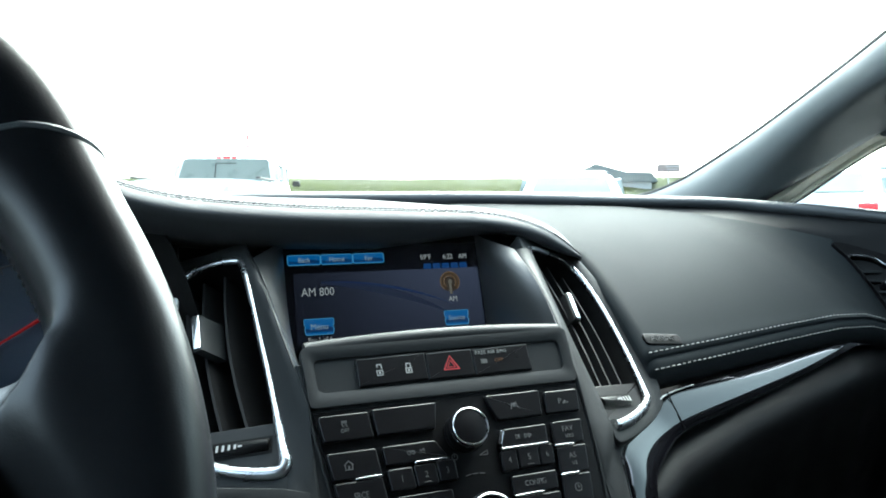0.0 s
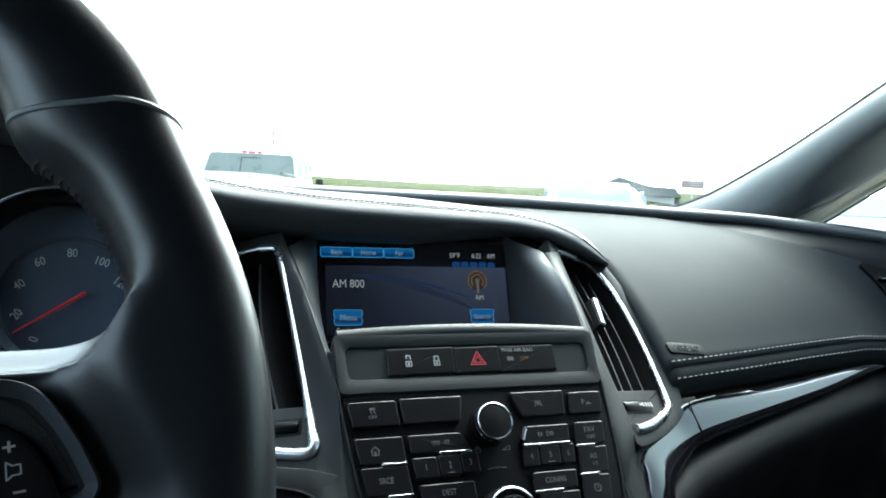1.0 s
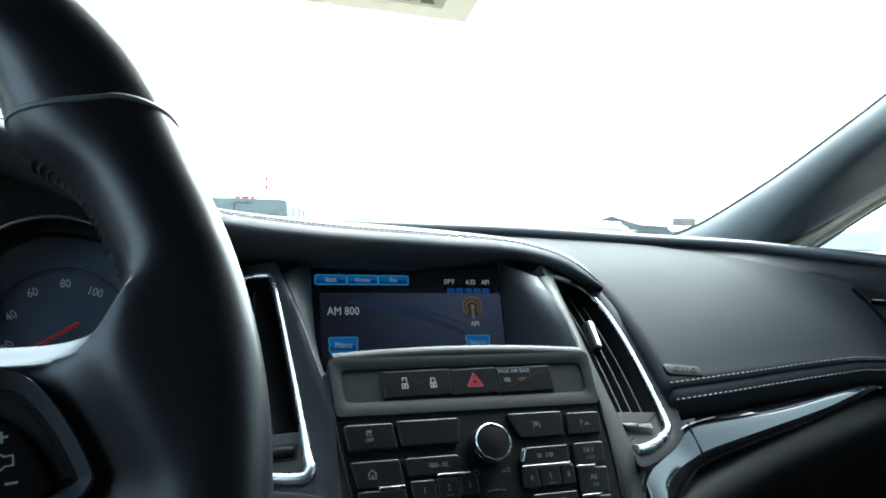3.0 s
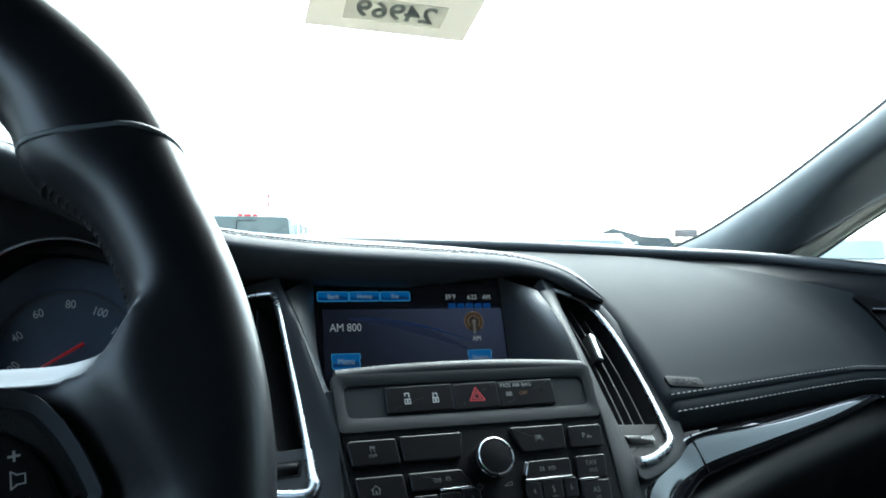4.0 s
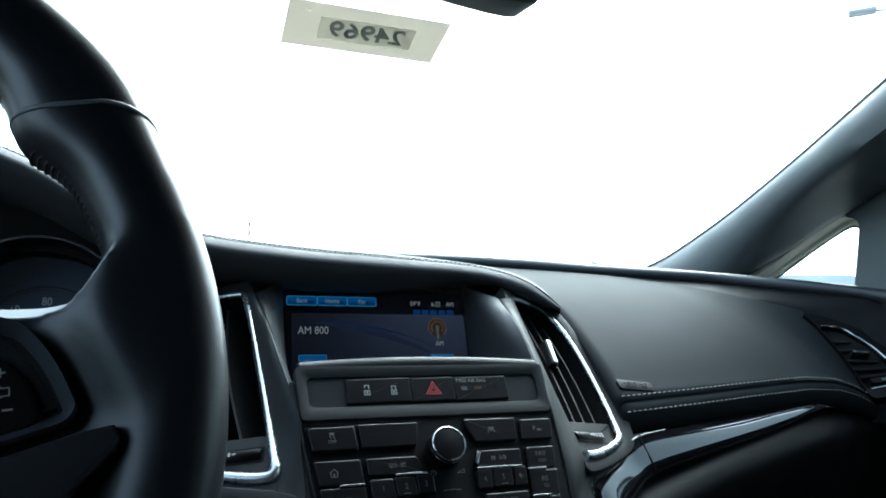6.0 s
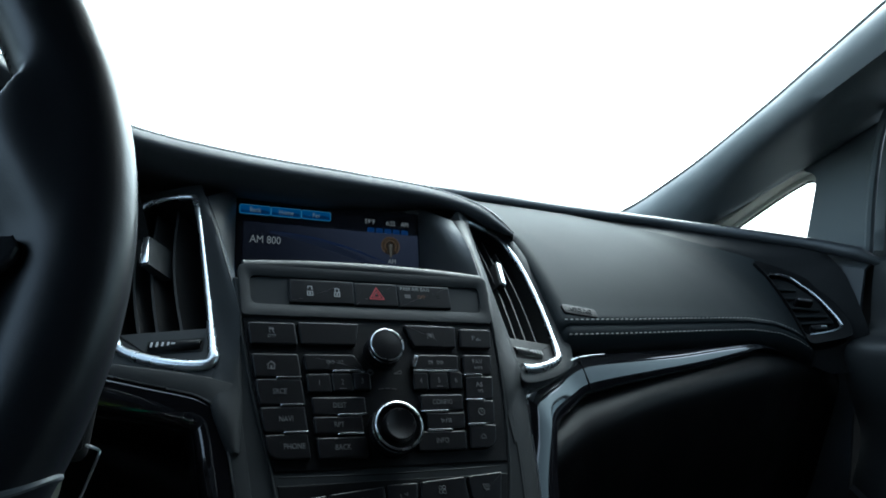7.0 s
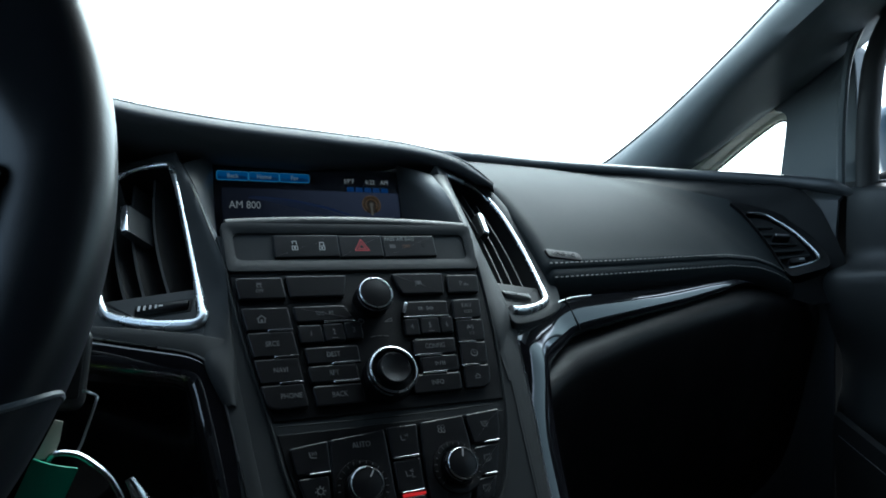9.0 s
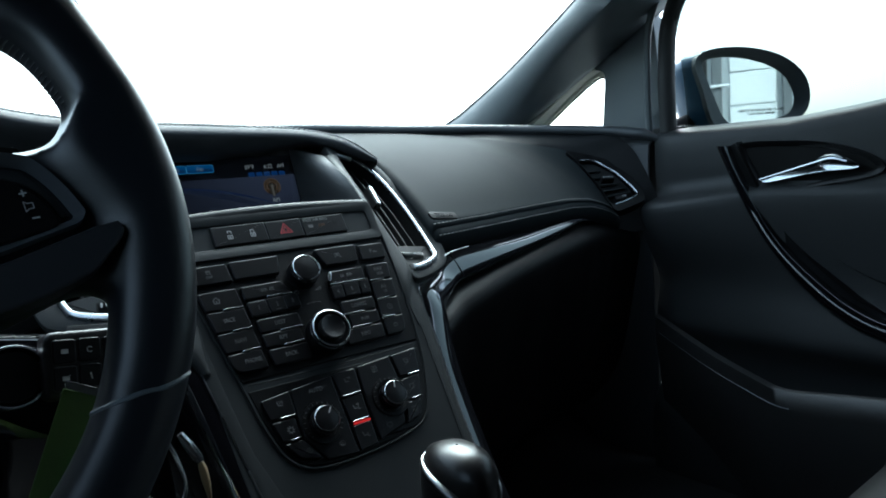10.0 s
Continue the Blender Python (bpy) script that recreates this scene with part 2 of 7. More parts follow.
def inset(pts, d):
    """The outline moved inward by d."""
    p = [V((q[0], q[1])) for q in pts]
    n = len(p)
    turn = sum(p[i - 1].x * p[i].y - p[i].x * p[i - 1].y for i in range(n))
    sg = 1 if turn > 0 else -1
    out = []
    for i in range(n):
        a, b = (p[i] - p[i - 1]).normalized(), (p[(i + 1) % n] - p[i]).normalized()
        na, nb = V((-a.y, a.x)) * sg, V((-b.y, b.x)) * sg
        m = na + nb
        m = m.normalized() if m.length > 1e-6 else na
        out.append(p[i] + m * d / max(0.5, m.dot(na)))
    return out


def prism(pts, z0, z1, bevel=0.0, seg=2):
    """A plate with a softened upper edge."""
    steps = [(0.0, z0), (0.0, z1 - bevel)]
    if bevel:
        steps += [(bevel * (1 - math.cos(w)), z1 - bevel * (1 - math.sin(w))) for w in [math.pi / 2 * (k + 1) / (seg + 1) for k in range(seg + 1)]]
    rows = [[(q[0], q[1], z) for q in (inset(pts, d) if d else pts)] for d, z in steps]
    return loft(rows, close_v=True, caps=True)


def rounded(pts, r, seg=4):
    """A polygon with its corners rounded."""
    p = [V((q[0], q[1])) for q in pts]
    out = []
    for i, c in enumerate(p):
        a, b = p[i - 1], p[(i + 1) % len(p)]
        ra = min(r, (a - c).length * 0.45, (b - c).length * 0.45)
        s, e = c + (a - c).normalized() * ra, c + (b - c).normalized() * ra
        for k in range(seg + 1):
            f = k / seg
            out.append(tuple((1 - f) ** 2 * s + 2 * f * (1 - f) * c + f * f * e))
    return out


def ring_plate(outer, inner, z0, z1, zi=None):
    """A plate with a hole; the two outlines have the same count."""
    zi = z1 if zi is None else zi
    n = len(outer)
    rows = [[(p[0], p[1], z0) for p in outer], [(p[0], p[1], z1 - 0.0015) for p in outer],
            [(p[0] * 0.985 + q[0] * 0.015, p[1] * 0.985 + q[1] * 0.015, z1) for p, q in zip(outer, inner)],
            [(p[0] * 0.5 + q[0] * 0.5, p[1] * 0.5 + q[1] * 0.5, (z1 + zi) / 2 + 0.001) for p, q in zip(outer, inner)],
            [(q[0], q[1], zi) for q in inner], [(q[0], q[1], z0) for q in inner]]
    return loft(rows, close_u=True, close_v=True)


def tube(pts, r, seg=10, closed=False, flat=1.0):
    """A round bar along pts; r is a number or a list."""
    p = [V(q) for q in pts]
    n = len(p)
    rows = []
    up = None
    for i in range(n):
        a, b = (p[i - 1], p[(i + 1) % n]) if closed else (p[max(i - 1, 0)], p[min(i + 1, n - 1)])
        d = (b - a).normalized()
        if up is None:
            up = V((0, 0, 1)) if abs(d.z) < 0.9 else V((1, 0, 0))
        s = d.cross(up).normalized()
        up = s.cross(d).normalized()
        ri = r[i] if isinstance(r, (list, tuple)) else r
        rows.append([p[i] + ri * (math.cos(w) * s + flat * math.sin(w) * up) for w in (2 * math.pi * k / seg for k in range(seg))])
    return loft(rows, close_u=closed, close_v=True, caps=not closed)


def lathe(profile, seg=40):
    rows = [[(max(r, 1e-5) * math.cos(a), max(r, 1e-5) * math.sin(a), z) for a in (2 * math.pi * k / seg for k in range(seg))] for r, z in profile]
    bm = loft(rows, close_v=True)
    bmesh.ops.remove_doubles(bm, verts=bm.verts, dist=2e-5)
    return bm


def text(s, size, depth=0.0002, bold=1.0):
    """The built-in font as a mesh, centred on its place."""
    c = bpy.data.curves.new("text", "FONT")
    c.body, c.size, c.extrude = s, size, depth
    c.align_x, c.align_y = "CENTER", "CENTER"
    c.offset = size * 0.008 * bold
    c.resolution_u = 3
    o = bpy.data.objects.new("text", c)
    scene.collection.objects.link(o)
    bpy.context.view_layer.update()
    me = bpy.data.meshes.new_from_object(o.evaluated_get(bpy.context.evaluated_depsgraph_get()))
    bm = bmesh.new()
    bm.from_mesh(me)
    bpy.data.objects.remove(o)
    bpy.data.curves.remove(c)
    bpy.data.meshes.remove(me)
    return bm


def merge(*bms):
    out = bmesh.new()
    for b in bms:
        me = bpy.data.meshes.new("m")
        b.to_mesh(me)
        b.free()
        out.from_mesh(me)
        bpy.data.meshes.remove(me)
    return out


def moved(bm, *m):
    for k in m:
        bm.transform(k)
    return bm


def bars(rects, z=0.0, d=0.0003):
    """Flat strokes: (x, y, w, h, turn)."""
    return merge(*[moved(rbox(w, h, d, 0), pose(x, y, z, 0, 0, a)) for x, y, w, h, a in rects])


def basis(o, x, y):
    y = V(y).normalized()
    x = V(x)
    x = (x - y * x.dot(y)).normalized()
    z = x.cross(y)
    return Matrix(((x.x, y.x, z.x, o[0]), (x.y, y.y, z.y, o[1]), (x.z, y.z, z.z, o[2]), (0, 0, 0, 1)))


def stitches(pts, length=0.0035, gap=0.0018, r=0.0006, lift=0.0):
    """Short threads laid along a line."""
    p = [V(q) for q in pts]
    out = bmesh.new()
    acc, on = 0.0, True
    verts = []
    for a, b in zip(p[:-1], p[1:]):
        L = (b - a).length
        s = 0.0
        while s + length < L:
            c, d = a + (b - a) * (s / L), a + (b - a) * ((s + length) / L)
            verts.append((c, d))
            s += length + gap
    for c, d in verts:
        t = (d - c).normalized()
        s = t.cross(V((0, 0, 1))).normalized() * r
        u = s.cross(t).normalized() * r
        ring = [[out.verts.new(q + s * x + u * y) for x, y in ((1, 0), (0, 1), (-1, 0), (0, -1))] for q in (c - t * r * 0.3, c + (d - c) * 0.5 + u * 0.8, d + t * r * 0.3)]
        for k in range(2):
            for j in range(4):
                out.faces.new((ring[k][j], ring[k][(j + 1) % 4], ring[k + 1][(j + 1) % 4], ring[k + 1][j]))
        out.faces.new(ring[0][::-1])
        out.faces.new(ring[2])
    return out


# ---- frames of reference ----
XC = -0.007
STACK = basis((XC, 0, 0.88), (1, 0, 0), (0, 0.56, 0.828))
VENT_R = basis((0.135, -0.015, 0.828), (0.061, 0.036, 0), (0.003, 0.147, 0.117))
VENT_L = basis((-0.143, -0.015, 0.828), (0.061, -0.036, 0), (-0.003, 0.147, 0.117))
FACE = basis((XC, 0.167, 0.943), (1, 0, 0), (0, 0.02, 0.056))
WHEEL = basis((-0.3669, -0.2659, 0.9136), (1, 0.0064, 0), (0, math.sin(0.3503), math.cos(0.3503)))

# ---- large structure ----
def ground_row(y):
    return [(x, y, 0.0) for x in (-600, -60, -20, -6, 6, 20, 60, 600)]


ASPHALT = mat("lot_asphalt", (0.16, 0.16, 0.155), 0.9, 0, 0.6, 40, 0.2, 0.4)
GRASS = mat("bank_grass", (0.033, 0.041, 0.0115), 0.95, 0, 0.5, 6, 0.35, 0.15, 0, 0.04)
solid("ground", loft([ground_row(y) for y in (-600, -60, -20, -6, 6, 20, 60, 600)]), ASPHALT, "pale grey worn asphalt of a large parking lot", "ground")


def bank():
    """A low grass bank with an uneven crest, far beyond the lot."""
    rows = []
    for i in range(90):
        x = -180 + 420 * i / 89
        h = 1.0 + 0.0315 * math.hypot(x, 100) + 0.16 * noise.noise((x * 0.05, 0, 0)) + 0.12 * noise.noise((x * 0.6, 3, 0))
        rows.append([(x, 78, -0.2), (x, 90, h * 0.55), (x, 100, h), (x, 112, h * 0.97), (x, 150, h * 0.6), (x, 300, -0.3)])
    return loft(rows)


solid("grass_bank", bank(), GRASS, "low bank of short green grass behind the lot", "bank")

GX = spline([(0.732, 0.82, 1.004), (0.723, 0.735, 1.013), (0.715, 0.65, 1.0305), (0.707, 0.57, 1.054), (0.682, 0.41, 1.108), (0.641, 0.24, 1.167), (0.608, 0.13, 1.204), (0.55, -0.06, 1.268), (0.50, -0.25, 1.333)], 40)


def windshield_sheet():
    return loft([[V((-p.x + 2 * p.x * k / 12, p.y + 0.0 * k, p.z + 0.0)) for k in range(13)] for p in GX])


ws = solid("windshield", thick(windshield_sheet(), 0.004), GLASS, "clear raked windshield glass", "windshield")
ws.visible_shadow = False


def pillar_sheet(s):
    """Padded trim from the windshield's edge round to the side glass."""
    low = spline([(0.775, 0.60, 0.955), (0.765, 0.50, 0.985), (0.757, 0.435, 1.011), (0.752, 0.329, 1.060), (0.750, 0.254, 1.096), (0.748, 0.179, 1.132), (0.742, 0.10, 1.172), (0.70, -0.05, 1.245), (0.64, -0.25, 1.315)], 40)
    rows = []
    for a, b in zip([q + V((0.007, 0, -0.004)) for q in GX], low):
        row = [a + V((0.006, 0.010, -0.002)), a + V((0.002, 0.003, 0.001)), a]
        w = (b - a).length / 0.135
        mid = a + V((-0.007, -0.013, -0.040)) * w
        row += [a.lerp(mid, f) + V((-0.006, 0.002, 0.002)) * w * 4 * f * (1 - f) for f in (0.12, 0.3, 0.5, 0.7, 0.88)]
        row += [mid + V((0.002, -0.002, -0.005)) * w, mid.lerp(b, 0.10) + V((0.002, -0.003, -0.008)) * w, mid.lerp(b, 0.25) + V((0, -0.003, -0.009)) * w, mid.lerp(b, 0.5) + V((0, -0.003, -0.008)) * w, mid.lerp(b, 0.8) + V((-0.002, -0.004, -0.005)) * w, b + V((-0.003, -0.005, -0.002)), b, b + V((0.03, 0.005, 0.004))]
        rows.append([V((s * q.x, q.y, q.z)) for q in row])
    return loft(rows)


solid("pillar_right", thick(pillar_sheet(1), 0.004), PILLAR, "dark blue-grey padded windshield pillar trim", "pillar", sharp=60)
solid("pillar_left", thick(pillar_sheet(-1), 0.004), PILLAR, "dark blue-grey padded windshield pillar trim", "pillar", sharp=60)

for s, side in ((1, "right"), (-1, "left")):
    solid("glass_seal_" + side, tube([V((s * (q.x + 0.005), q.y - 0.001, q.z - 0.001)) for q in GX], 0.0042, 8), RUBBER, "black rubber seal along the windshield edge", "seal")

HOLE = [(0.470, 0.966), (0.415, 1.000), (0.325, 1.053), (0.265, 1.084), (0.243, 1.088), (0.228, 1.080), (0.226, 1.066), (0.229, 1.033), (0.235, 0.979), (0.240, 0.955), (0.350, 0.950)]
RIM = [(0.60, 0.930), (0.435, 1.019), (0.329, 1.068), (0.254, 1.104), (0.215, 1.122), (0.170, 1.140), (0.125, 1.162), (0.112, 1.06), (0.110, 0.98), (0.110, 0.925), (0.350, 0.915)]


def sail(s, x, z0, z1, outer, inner):
    m = Matrix(((0, 0, -s, s * x), (1, 0, 0, 0), (0, 1, 0, 0), (0, 0, 0, 1)))
    return moved(ring_plate(outer, inner, z0, z1), m)


for s, side in ((1, "right"), (-1, "left")):
    o, i = spline([(a, b, 0) for a, b in RIM], 66, True), spline([(a, b, 0) for a, b in HOLE], 66, True)
    solid("quarter_panel_" + side, sail(s, 0.755, -0.03, 0.0, o, i), PILLAR, "dark trim panel round a small triangular quarter window", "panel")
    inner2 = [p.lerp(V((0.30, 1.01, 0)), 0.13) for p in i]
    inner3 = [p.lerp(V((0.30, 1.01, 0)), 0.17) for p in i]
    solid("quarter_reveal_" + side, sail(s, 0.775, -0.006, 0.0, i, inner2), CREAM, "pale cream reveal round the quarter window", "trim")
    up = spline([(a, b, 0) for a, b in HOLE[:5]], 24)
    lip_ = [[V((s * x, q.x, q.y)) + V((0, 0.55, 0.83)) * d for x, d in ((0.776, -0.001), (0.7545, -0.0005), (0.7515, 0.001), (0.7505, 0.008), (0.7520, 0.0135), (0.760, 0.0145))] for q in up]
    solid("quarter_lining_" + side, loft(lip_), CREAM, "pale cream lining above the quarter window", "trim")
    solid("quarter_seal_" + side, sail(s, 0.781, -0.004, 0.0, inner2, inner3), RUBBER, "thin black seal round the quarter window", "seal")
    g = solid("quarter_window_" + side, moved(prism([(p.x, p.y) for p in i], 0, 0.003), Matrix(((0, 0, -s, s * 0.785), (1, 0, 0, 0), (0, 1, 0, 0), (0, 0, 0, 1)))), GLASS, "small triangular quarter window glass", "window")
    g.visible_shadow = False

# soft top, rear wall, floor
def roof_sheet():
    rows = []
    for i in range(16):
        f = i / 15
        y = -0.125 - 1.875 * f
        zc = 1.292 + 0.125 * math.sin(math.pi / 2 * min(1, f * 2.4)) - 0.33 * max(0, f - 0.55) / 0.45
        rows.append([(0.60 * u * (1 + 0.20 * min(1, f * 2.5)), y, zc - 0.06 * abs(u) ** 3) for u in (-1, -0.8, -0.5, -0.2, 0.2, 0.5, 0.8, 1)])
    return loft(rows)


solid("ceiling", thick(roof_sheet(), 0.02), FABRIC, "dark grey fabric lining of the closed soft top", "ceiling")
solid("header_trim", tube([(-0.56, -0.12, 1.265), (-0.3, -0.128, 1.285), (0, -0.13, 1.290), (0.3, -0.128, 1.285), (0.56, -0.12, 1.265)], 0.03, 12, False, 0.5), PILLAR, "dark padded header above the windshield", "trim")
solid("floor", thick(loft([[(x, y, 0.28 + (0.10 if abs(x) > 0.66 else 0) + max(0, y - 0.25) * 0.7) for x in (-0.80, -0.7, -0.12, 0.12, 0.7, 0.80)] for y in (-2.1, -1.2, -0.4, 0.25, 0.75)]), 0.02), CARPET, "black carpet in the footwells", "floor")
for s, side in ((1, "right"), (-1, "left")):
    # Unseen; starts ahead of the glass's rear end to block light on the wheel.
    solid("wall_rear_" + side, thick(loft([[(s * x, y, z) for x, z in ((0.80, 0.25), (0.79, 0.6), (0.78, 0.95), (0.74, 1.2), (0.64, 1.40))] for y in (-0.80, -1.13, -1.3, -1.6, -2.1)]), 0.02), FABRIC, "unseen black lining beside the rear seats, blocking side light", "wall")
solid("wall_rear", thick(loft([[(x, -2.02 + 0.1 * abs(x), z) for x in (-0.8, -0.4, 0, 0.4, 0.8)] for z in (0.25, 0.6, 0.95, 1.06, 1.45)]), 0.03), FABRIC, "black trim behind the rear seats", "wall")
solid("firewall", thick(loft([[(x, 0.80, z) for x in (-0.82, 0, 0.82)] for z in (0.25, 0.6, 0.985)]), 0.03), DARK, "black bulkhead below the windshield", "wall")
solid("cowl", thick(loft([[(x, y, z) for x in (-0.78, -0.3, 0.3, 0.78)] for y, z in ((0.34, 0.975), (0.5, 0.97), (0.7, 0.972), (0.82, 0.975))]), 0.012), DASH, "black defroster shelf below the windshield", "shelf")


# ---- doors ----
def door_sheet(s):
    ys = [0.108, 0.10, 0.06, 0.0, -0.06, -0.12, -0.2, -0.3, -0.45, -0.65, -0.9, -1.15]
    rows = []
    for k, y in enumerate(ys):
        sill = 0.966 + 0.024 * max(0, min(1, (-0.13 - y) / 0.2)) + (0.012 if y < -0.3 else 0)
        e = 0.012 if k == 0 else 0.0
        bulge = 0.034 * min(1.0, max(0.0, (y + 0.13) / 0.22)) ** 0.8
        dz = 0.12 * min(0.16, max(0.0, 0.10 - y))
        arm = 0.012 * min(1, max(0, (-y - 0.02) / 0.25))
        sec = [(0.80, sill - 0.004), (0.765, sill + 0.001), (0.735, sill - 0.004), (0.722, sill - 0.018), (0.721, 0.90), (0.722, 0.868 + dz), (0.7195 - bulge * 0.35, 0.852 + dz), (0.7135 - bulge * 0.85, 0.843 + dz), (0.711 - bulge, 0.827 + dz), (0.715 - bulge * 0.8, 0.785), (0.722 - arm * 0.2, 0.72), (0.715 - arm, 0.665), (0.712 - arm, 0.635), (0.73, 0.60), (0.735, 0.55), (0.70, 0.50), (0.69, 0.44), (0.70, 0.36), (0.72, 0.29)]
        rows.append([V((s * (q.x + e), y, q.y)) for q in spline([(a, b, 0) for a, b in sec], 52)])
    return loft(rows)


def front_kick(s):
    """Body-side trim between the dash end and the door."""
    rows = []
    for y in (0.1085, 0.125, 0.2, 0.3, 0.45, 0.62):
        top = 0.962 + 0.045 * max(0, (y - 0.118) / 0.5)
        rows.append([V((s * x, y, z)) for x, z in ((0.80, top - 0.01), (0.760, top), (0.735, top - 0.004), (0.715, top - 0.02), (0.712, 0.90), (0.712, 0.80), (0.72, 0.6), (0.73, 0.3))])
    return loft(rows)


for s, side in ((1, "right"), (-1, "left")):
    solid("door_post_" + side, moved(rbox(0.05, 0.10, 0.70, 0.004), pose(s * 0.775, 0.11, 0.62)), RUBBER, "black door seal post", "trim")
DOOR = leather("door_skin", (0.0215, 0.0230, 0.0240), 0.50, 500, 0.3)
DOOR.node_tree.nodes["Principled BSDF"].inputs["Specular IOR Level"].default_value = 0.28
POCKET = mat("pocket_plastic", (0.020, 0.020, 0.020), 0.42, 0, 0.3, 1300, 0.1)
for s, side in ((1, "right"), (-1, "left")):
    solid("wall_" + side, thick(front_kick(s), 0.004), DASH, "black trim at the end of the dashboard", "trim")
    d = thing("door_" + side, pose(s * 0.74, -0.5, 0.3), "closed black car door with padded trim and map pocket", "door", "", "structure")
    part("door_panel", thick(door_sheet(s), 0.004), DOOR, d, world=True, sharp=70)
    fr_ = [(0.745, 0.088, 0.95), (0.742, 0.087, 1.06), (0.735, 0.070, 1.15), (0.70, -0.01, 1.215), (0.66, -0.15, 1.275), (0.63, -0.3, 1.31)]
    part("window_frame", tube([(s * x, y, z) for x, y, z in (V(q) for q in spline(fr_, 26))], 0.014, 10), RUBBER, d, "black rubber window seal", world=True)
    part("door_seal", tube([(s * (x - 0.012), y + 0.030, z + 0.004) for x, y, z in (V(q) for q in spline(fr_, 26))], 0.006, 8), PILLAR, d, "rounded weather strip", world=True)
    wg = part("window_glass", thick(loft([[(s * (0.765 - 0.30 * max(0, z - 0.96) ** 1.3), y, z) for z in (0.94, 1.03, 1.12, 1.2, 1.29)] for y in (0.06, -0.3, -0.7, -1.1)]), 0.004), SIDE_GLASS if s > 0 else LEFT_GLASS, d, "clear side glass", world=True)
    wg.visible_shadow = False
    # map pocket rim
    rim = spline([(0.700, 0.085, 0.655), (0.690, 0.037, 0.637), (0.680, -0.032, 0.611), (0.676, -0.096, 0.590), (0.674, -0.136, 0.580), (0.673, -0.183, 0.584), (0.672, -0.264, 0.595), (0.675, -0.40, 0.606), (0.68, -0.6, 0.612)], 36)
    part("map_pocket", thick(loft([[V((s * (q.x - 0.004), q.y, q.z + 0.003)), V((s * (q.x - 0.014), q.y, q.z)), V((s * (q.x - 0.016), q.y, q.z - 0.03)), V((s * (q.x + 0.005), q.y, q.z - 0.16)), V((s * (q.x + 0.03), q.y, q.z - 0.26))] for q in rim]), 0.006), POCKET, d, "black moulded map pocket", world=True, sharp=70)
    part("pocket_line", tube([V((s * (q.x - 0.0165), q.y, q.z - 0.022 - 0.10 * max(0.0, 0.09 - q.y - 0.02 * k) * 0.15)) for k, q in enumerate(rim[1:20])], 0.0006, 6), SILVER, d, "thin pale moulding line", world=True)

# ---- dashboard ----
dash = thing("dashboard", pose(0, 0.3, 0.6), "black leather-grained dashboard with pale double stitching", "dashboard")
XS = [0.19, 0.30, 0.40, 0.50, 0.56, 0.60, 0.625, 0.638]
YS = [0.033, 0.058, 0.080, 0.098, 0.108, 0.114, 0.117, 0.118]
ZS = [0.859, 0.860, 0.862, 0.864, 0.860, 0.851, 0.842, 0.834]
YR = [0.345, 0.352, 0.355, 0.335, 0.297, 0.262, 0.236, 0.222]
ZR = [0.994, 0.992, 0.989, 0.979, 0.968, 0.957, 0.949, 0.944]


def seam_at(x):
    return V((x, float(np.interp(x, XS, YS)), float(np.interp(x, XS, ZS))))


def rail_at(x):
    return V((x, float(np.interp(x, XS, YR)), float(np.interp(x, XS, ZR))))


def pad_point(x, f):
    a, b = seam_at(x), rail_at(x)
    span = b.y - a.y
    soft = 0.18 + 0.20 * max(0.0, (x - 0.45) / 0.19) ** 1.5
    rise = (1 - math.exp(-span * f / soft)) / (1 - math.exp(-span / soft))
    return V((x, a.y + span * f, a.z + (b.z - a.z) * rise))


def pad_height(x, y):
    a, b = seam_at(x), rail_at(x)
    return pad_point(x, min(1.0, max(0.0, (y - a.y) / (b.y - a.y)))).z


def airbag_sheet():
    rows = []
    for i in range(49):
        u = (i / 48) ** 1.15
        x = 0.197 + (0.638 - 0.197) * u
        a = seam_at(x)
        row = [a + V((0, 0.030, -0.040)), a + V((0, 0.010, -0.034)), a + V((0, -0.003, -0.024)), a + V((0, -0.006, -0.012)), a + V((0, -0.0035, -0.004)), a + V((0, 0.0012, -0.0012)), a + V((0, 0.0005, 0.002))]
        for f in (0.03, 0.07, 0.13, 0.2, 0.27, 0.34, 0.42, 0.5, 0.6, 0.7, 0.8, 0.9, 1.0):
            k = min(1.0, max(0.0, (f - 0.40) / 0.25))
            xl = 0.197 + 0.006 * min(1.0, f / 0.35) - 0.080 * k * k * (3 - 2 * k)
            row.append(pad_point(xl + (0.638 - xl) * u, f))
        e = max(0, 1 - (x - 0.197) / 0.008)
        rows.append([q + V((0, 0.003 * e * e, -0.005 * e * e)) for q in row])
    rows.append([q + V((0.0015, 0.012, -0.006)) for q in rows[-1]])
    edge = rows[0]
    rows.insert(0, [q + V((-0.0004, 0.0004, -0.0010)) for q in edge])
    rows.insert(0, [q + V((-0.0005, 0.010, -0.024)) for q in edge])
    return loft(rows)


part("airbag_panel", airbag_sheet(), PAD, dash, "smooth dark grey padded airbag panel", world=True, sharp=70)
for dz, dy in ((0.0045, 0.0035), (-0.0085, -0.0062)):
    line = [seam_at(0.200 + (0.634 - 0.200) * i / 60) + V((0, dy - 0.0004, dz)) for i in range(61)]
    part("stitching", stitches(line, 0.0034, 0.0022, 0.00042), THREAD, dash, "pale grey thread", world=True)

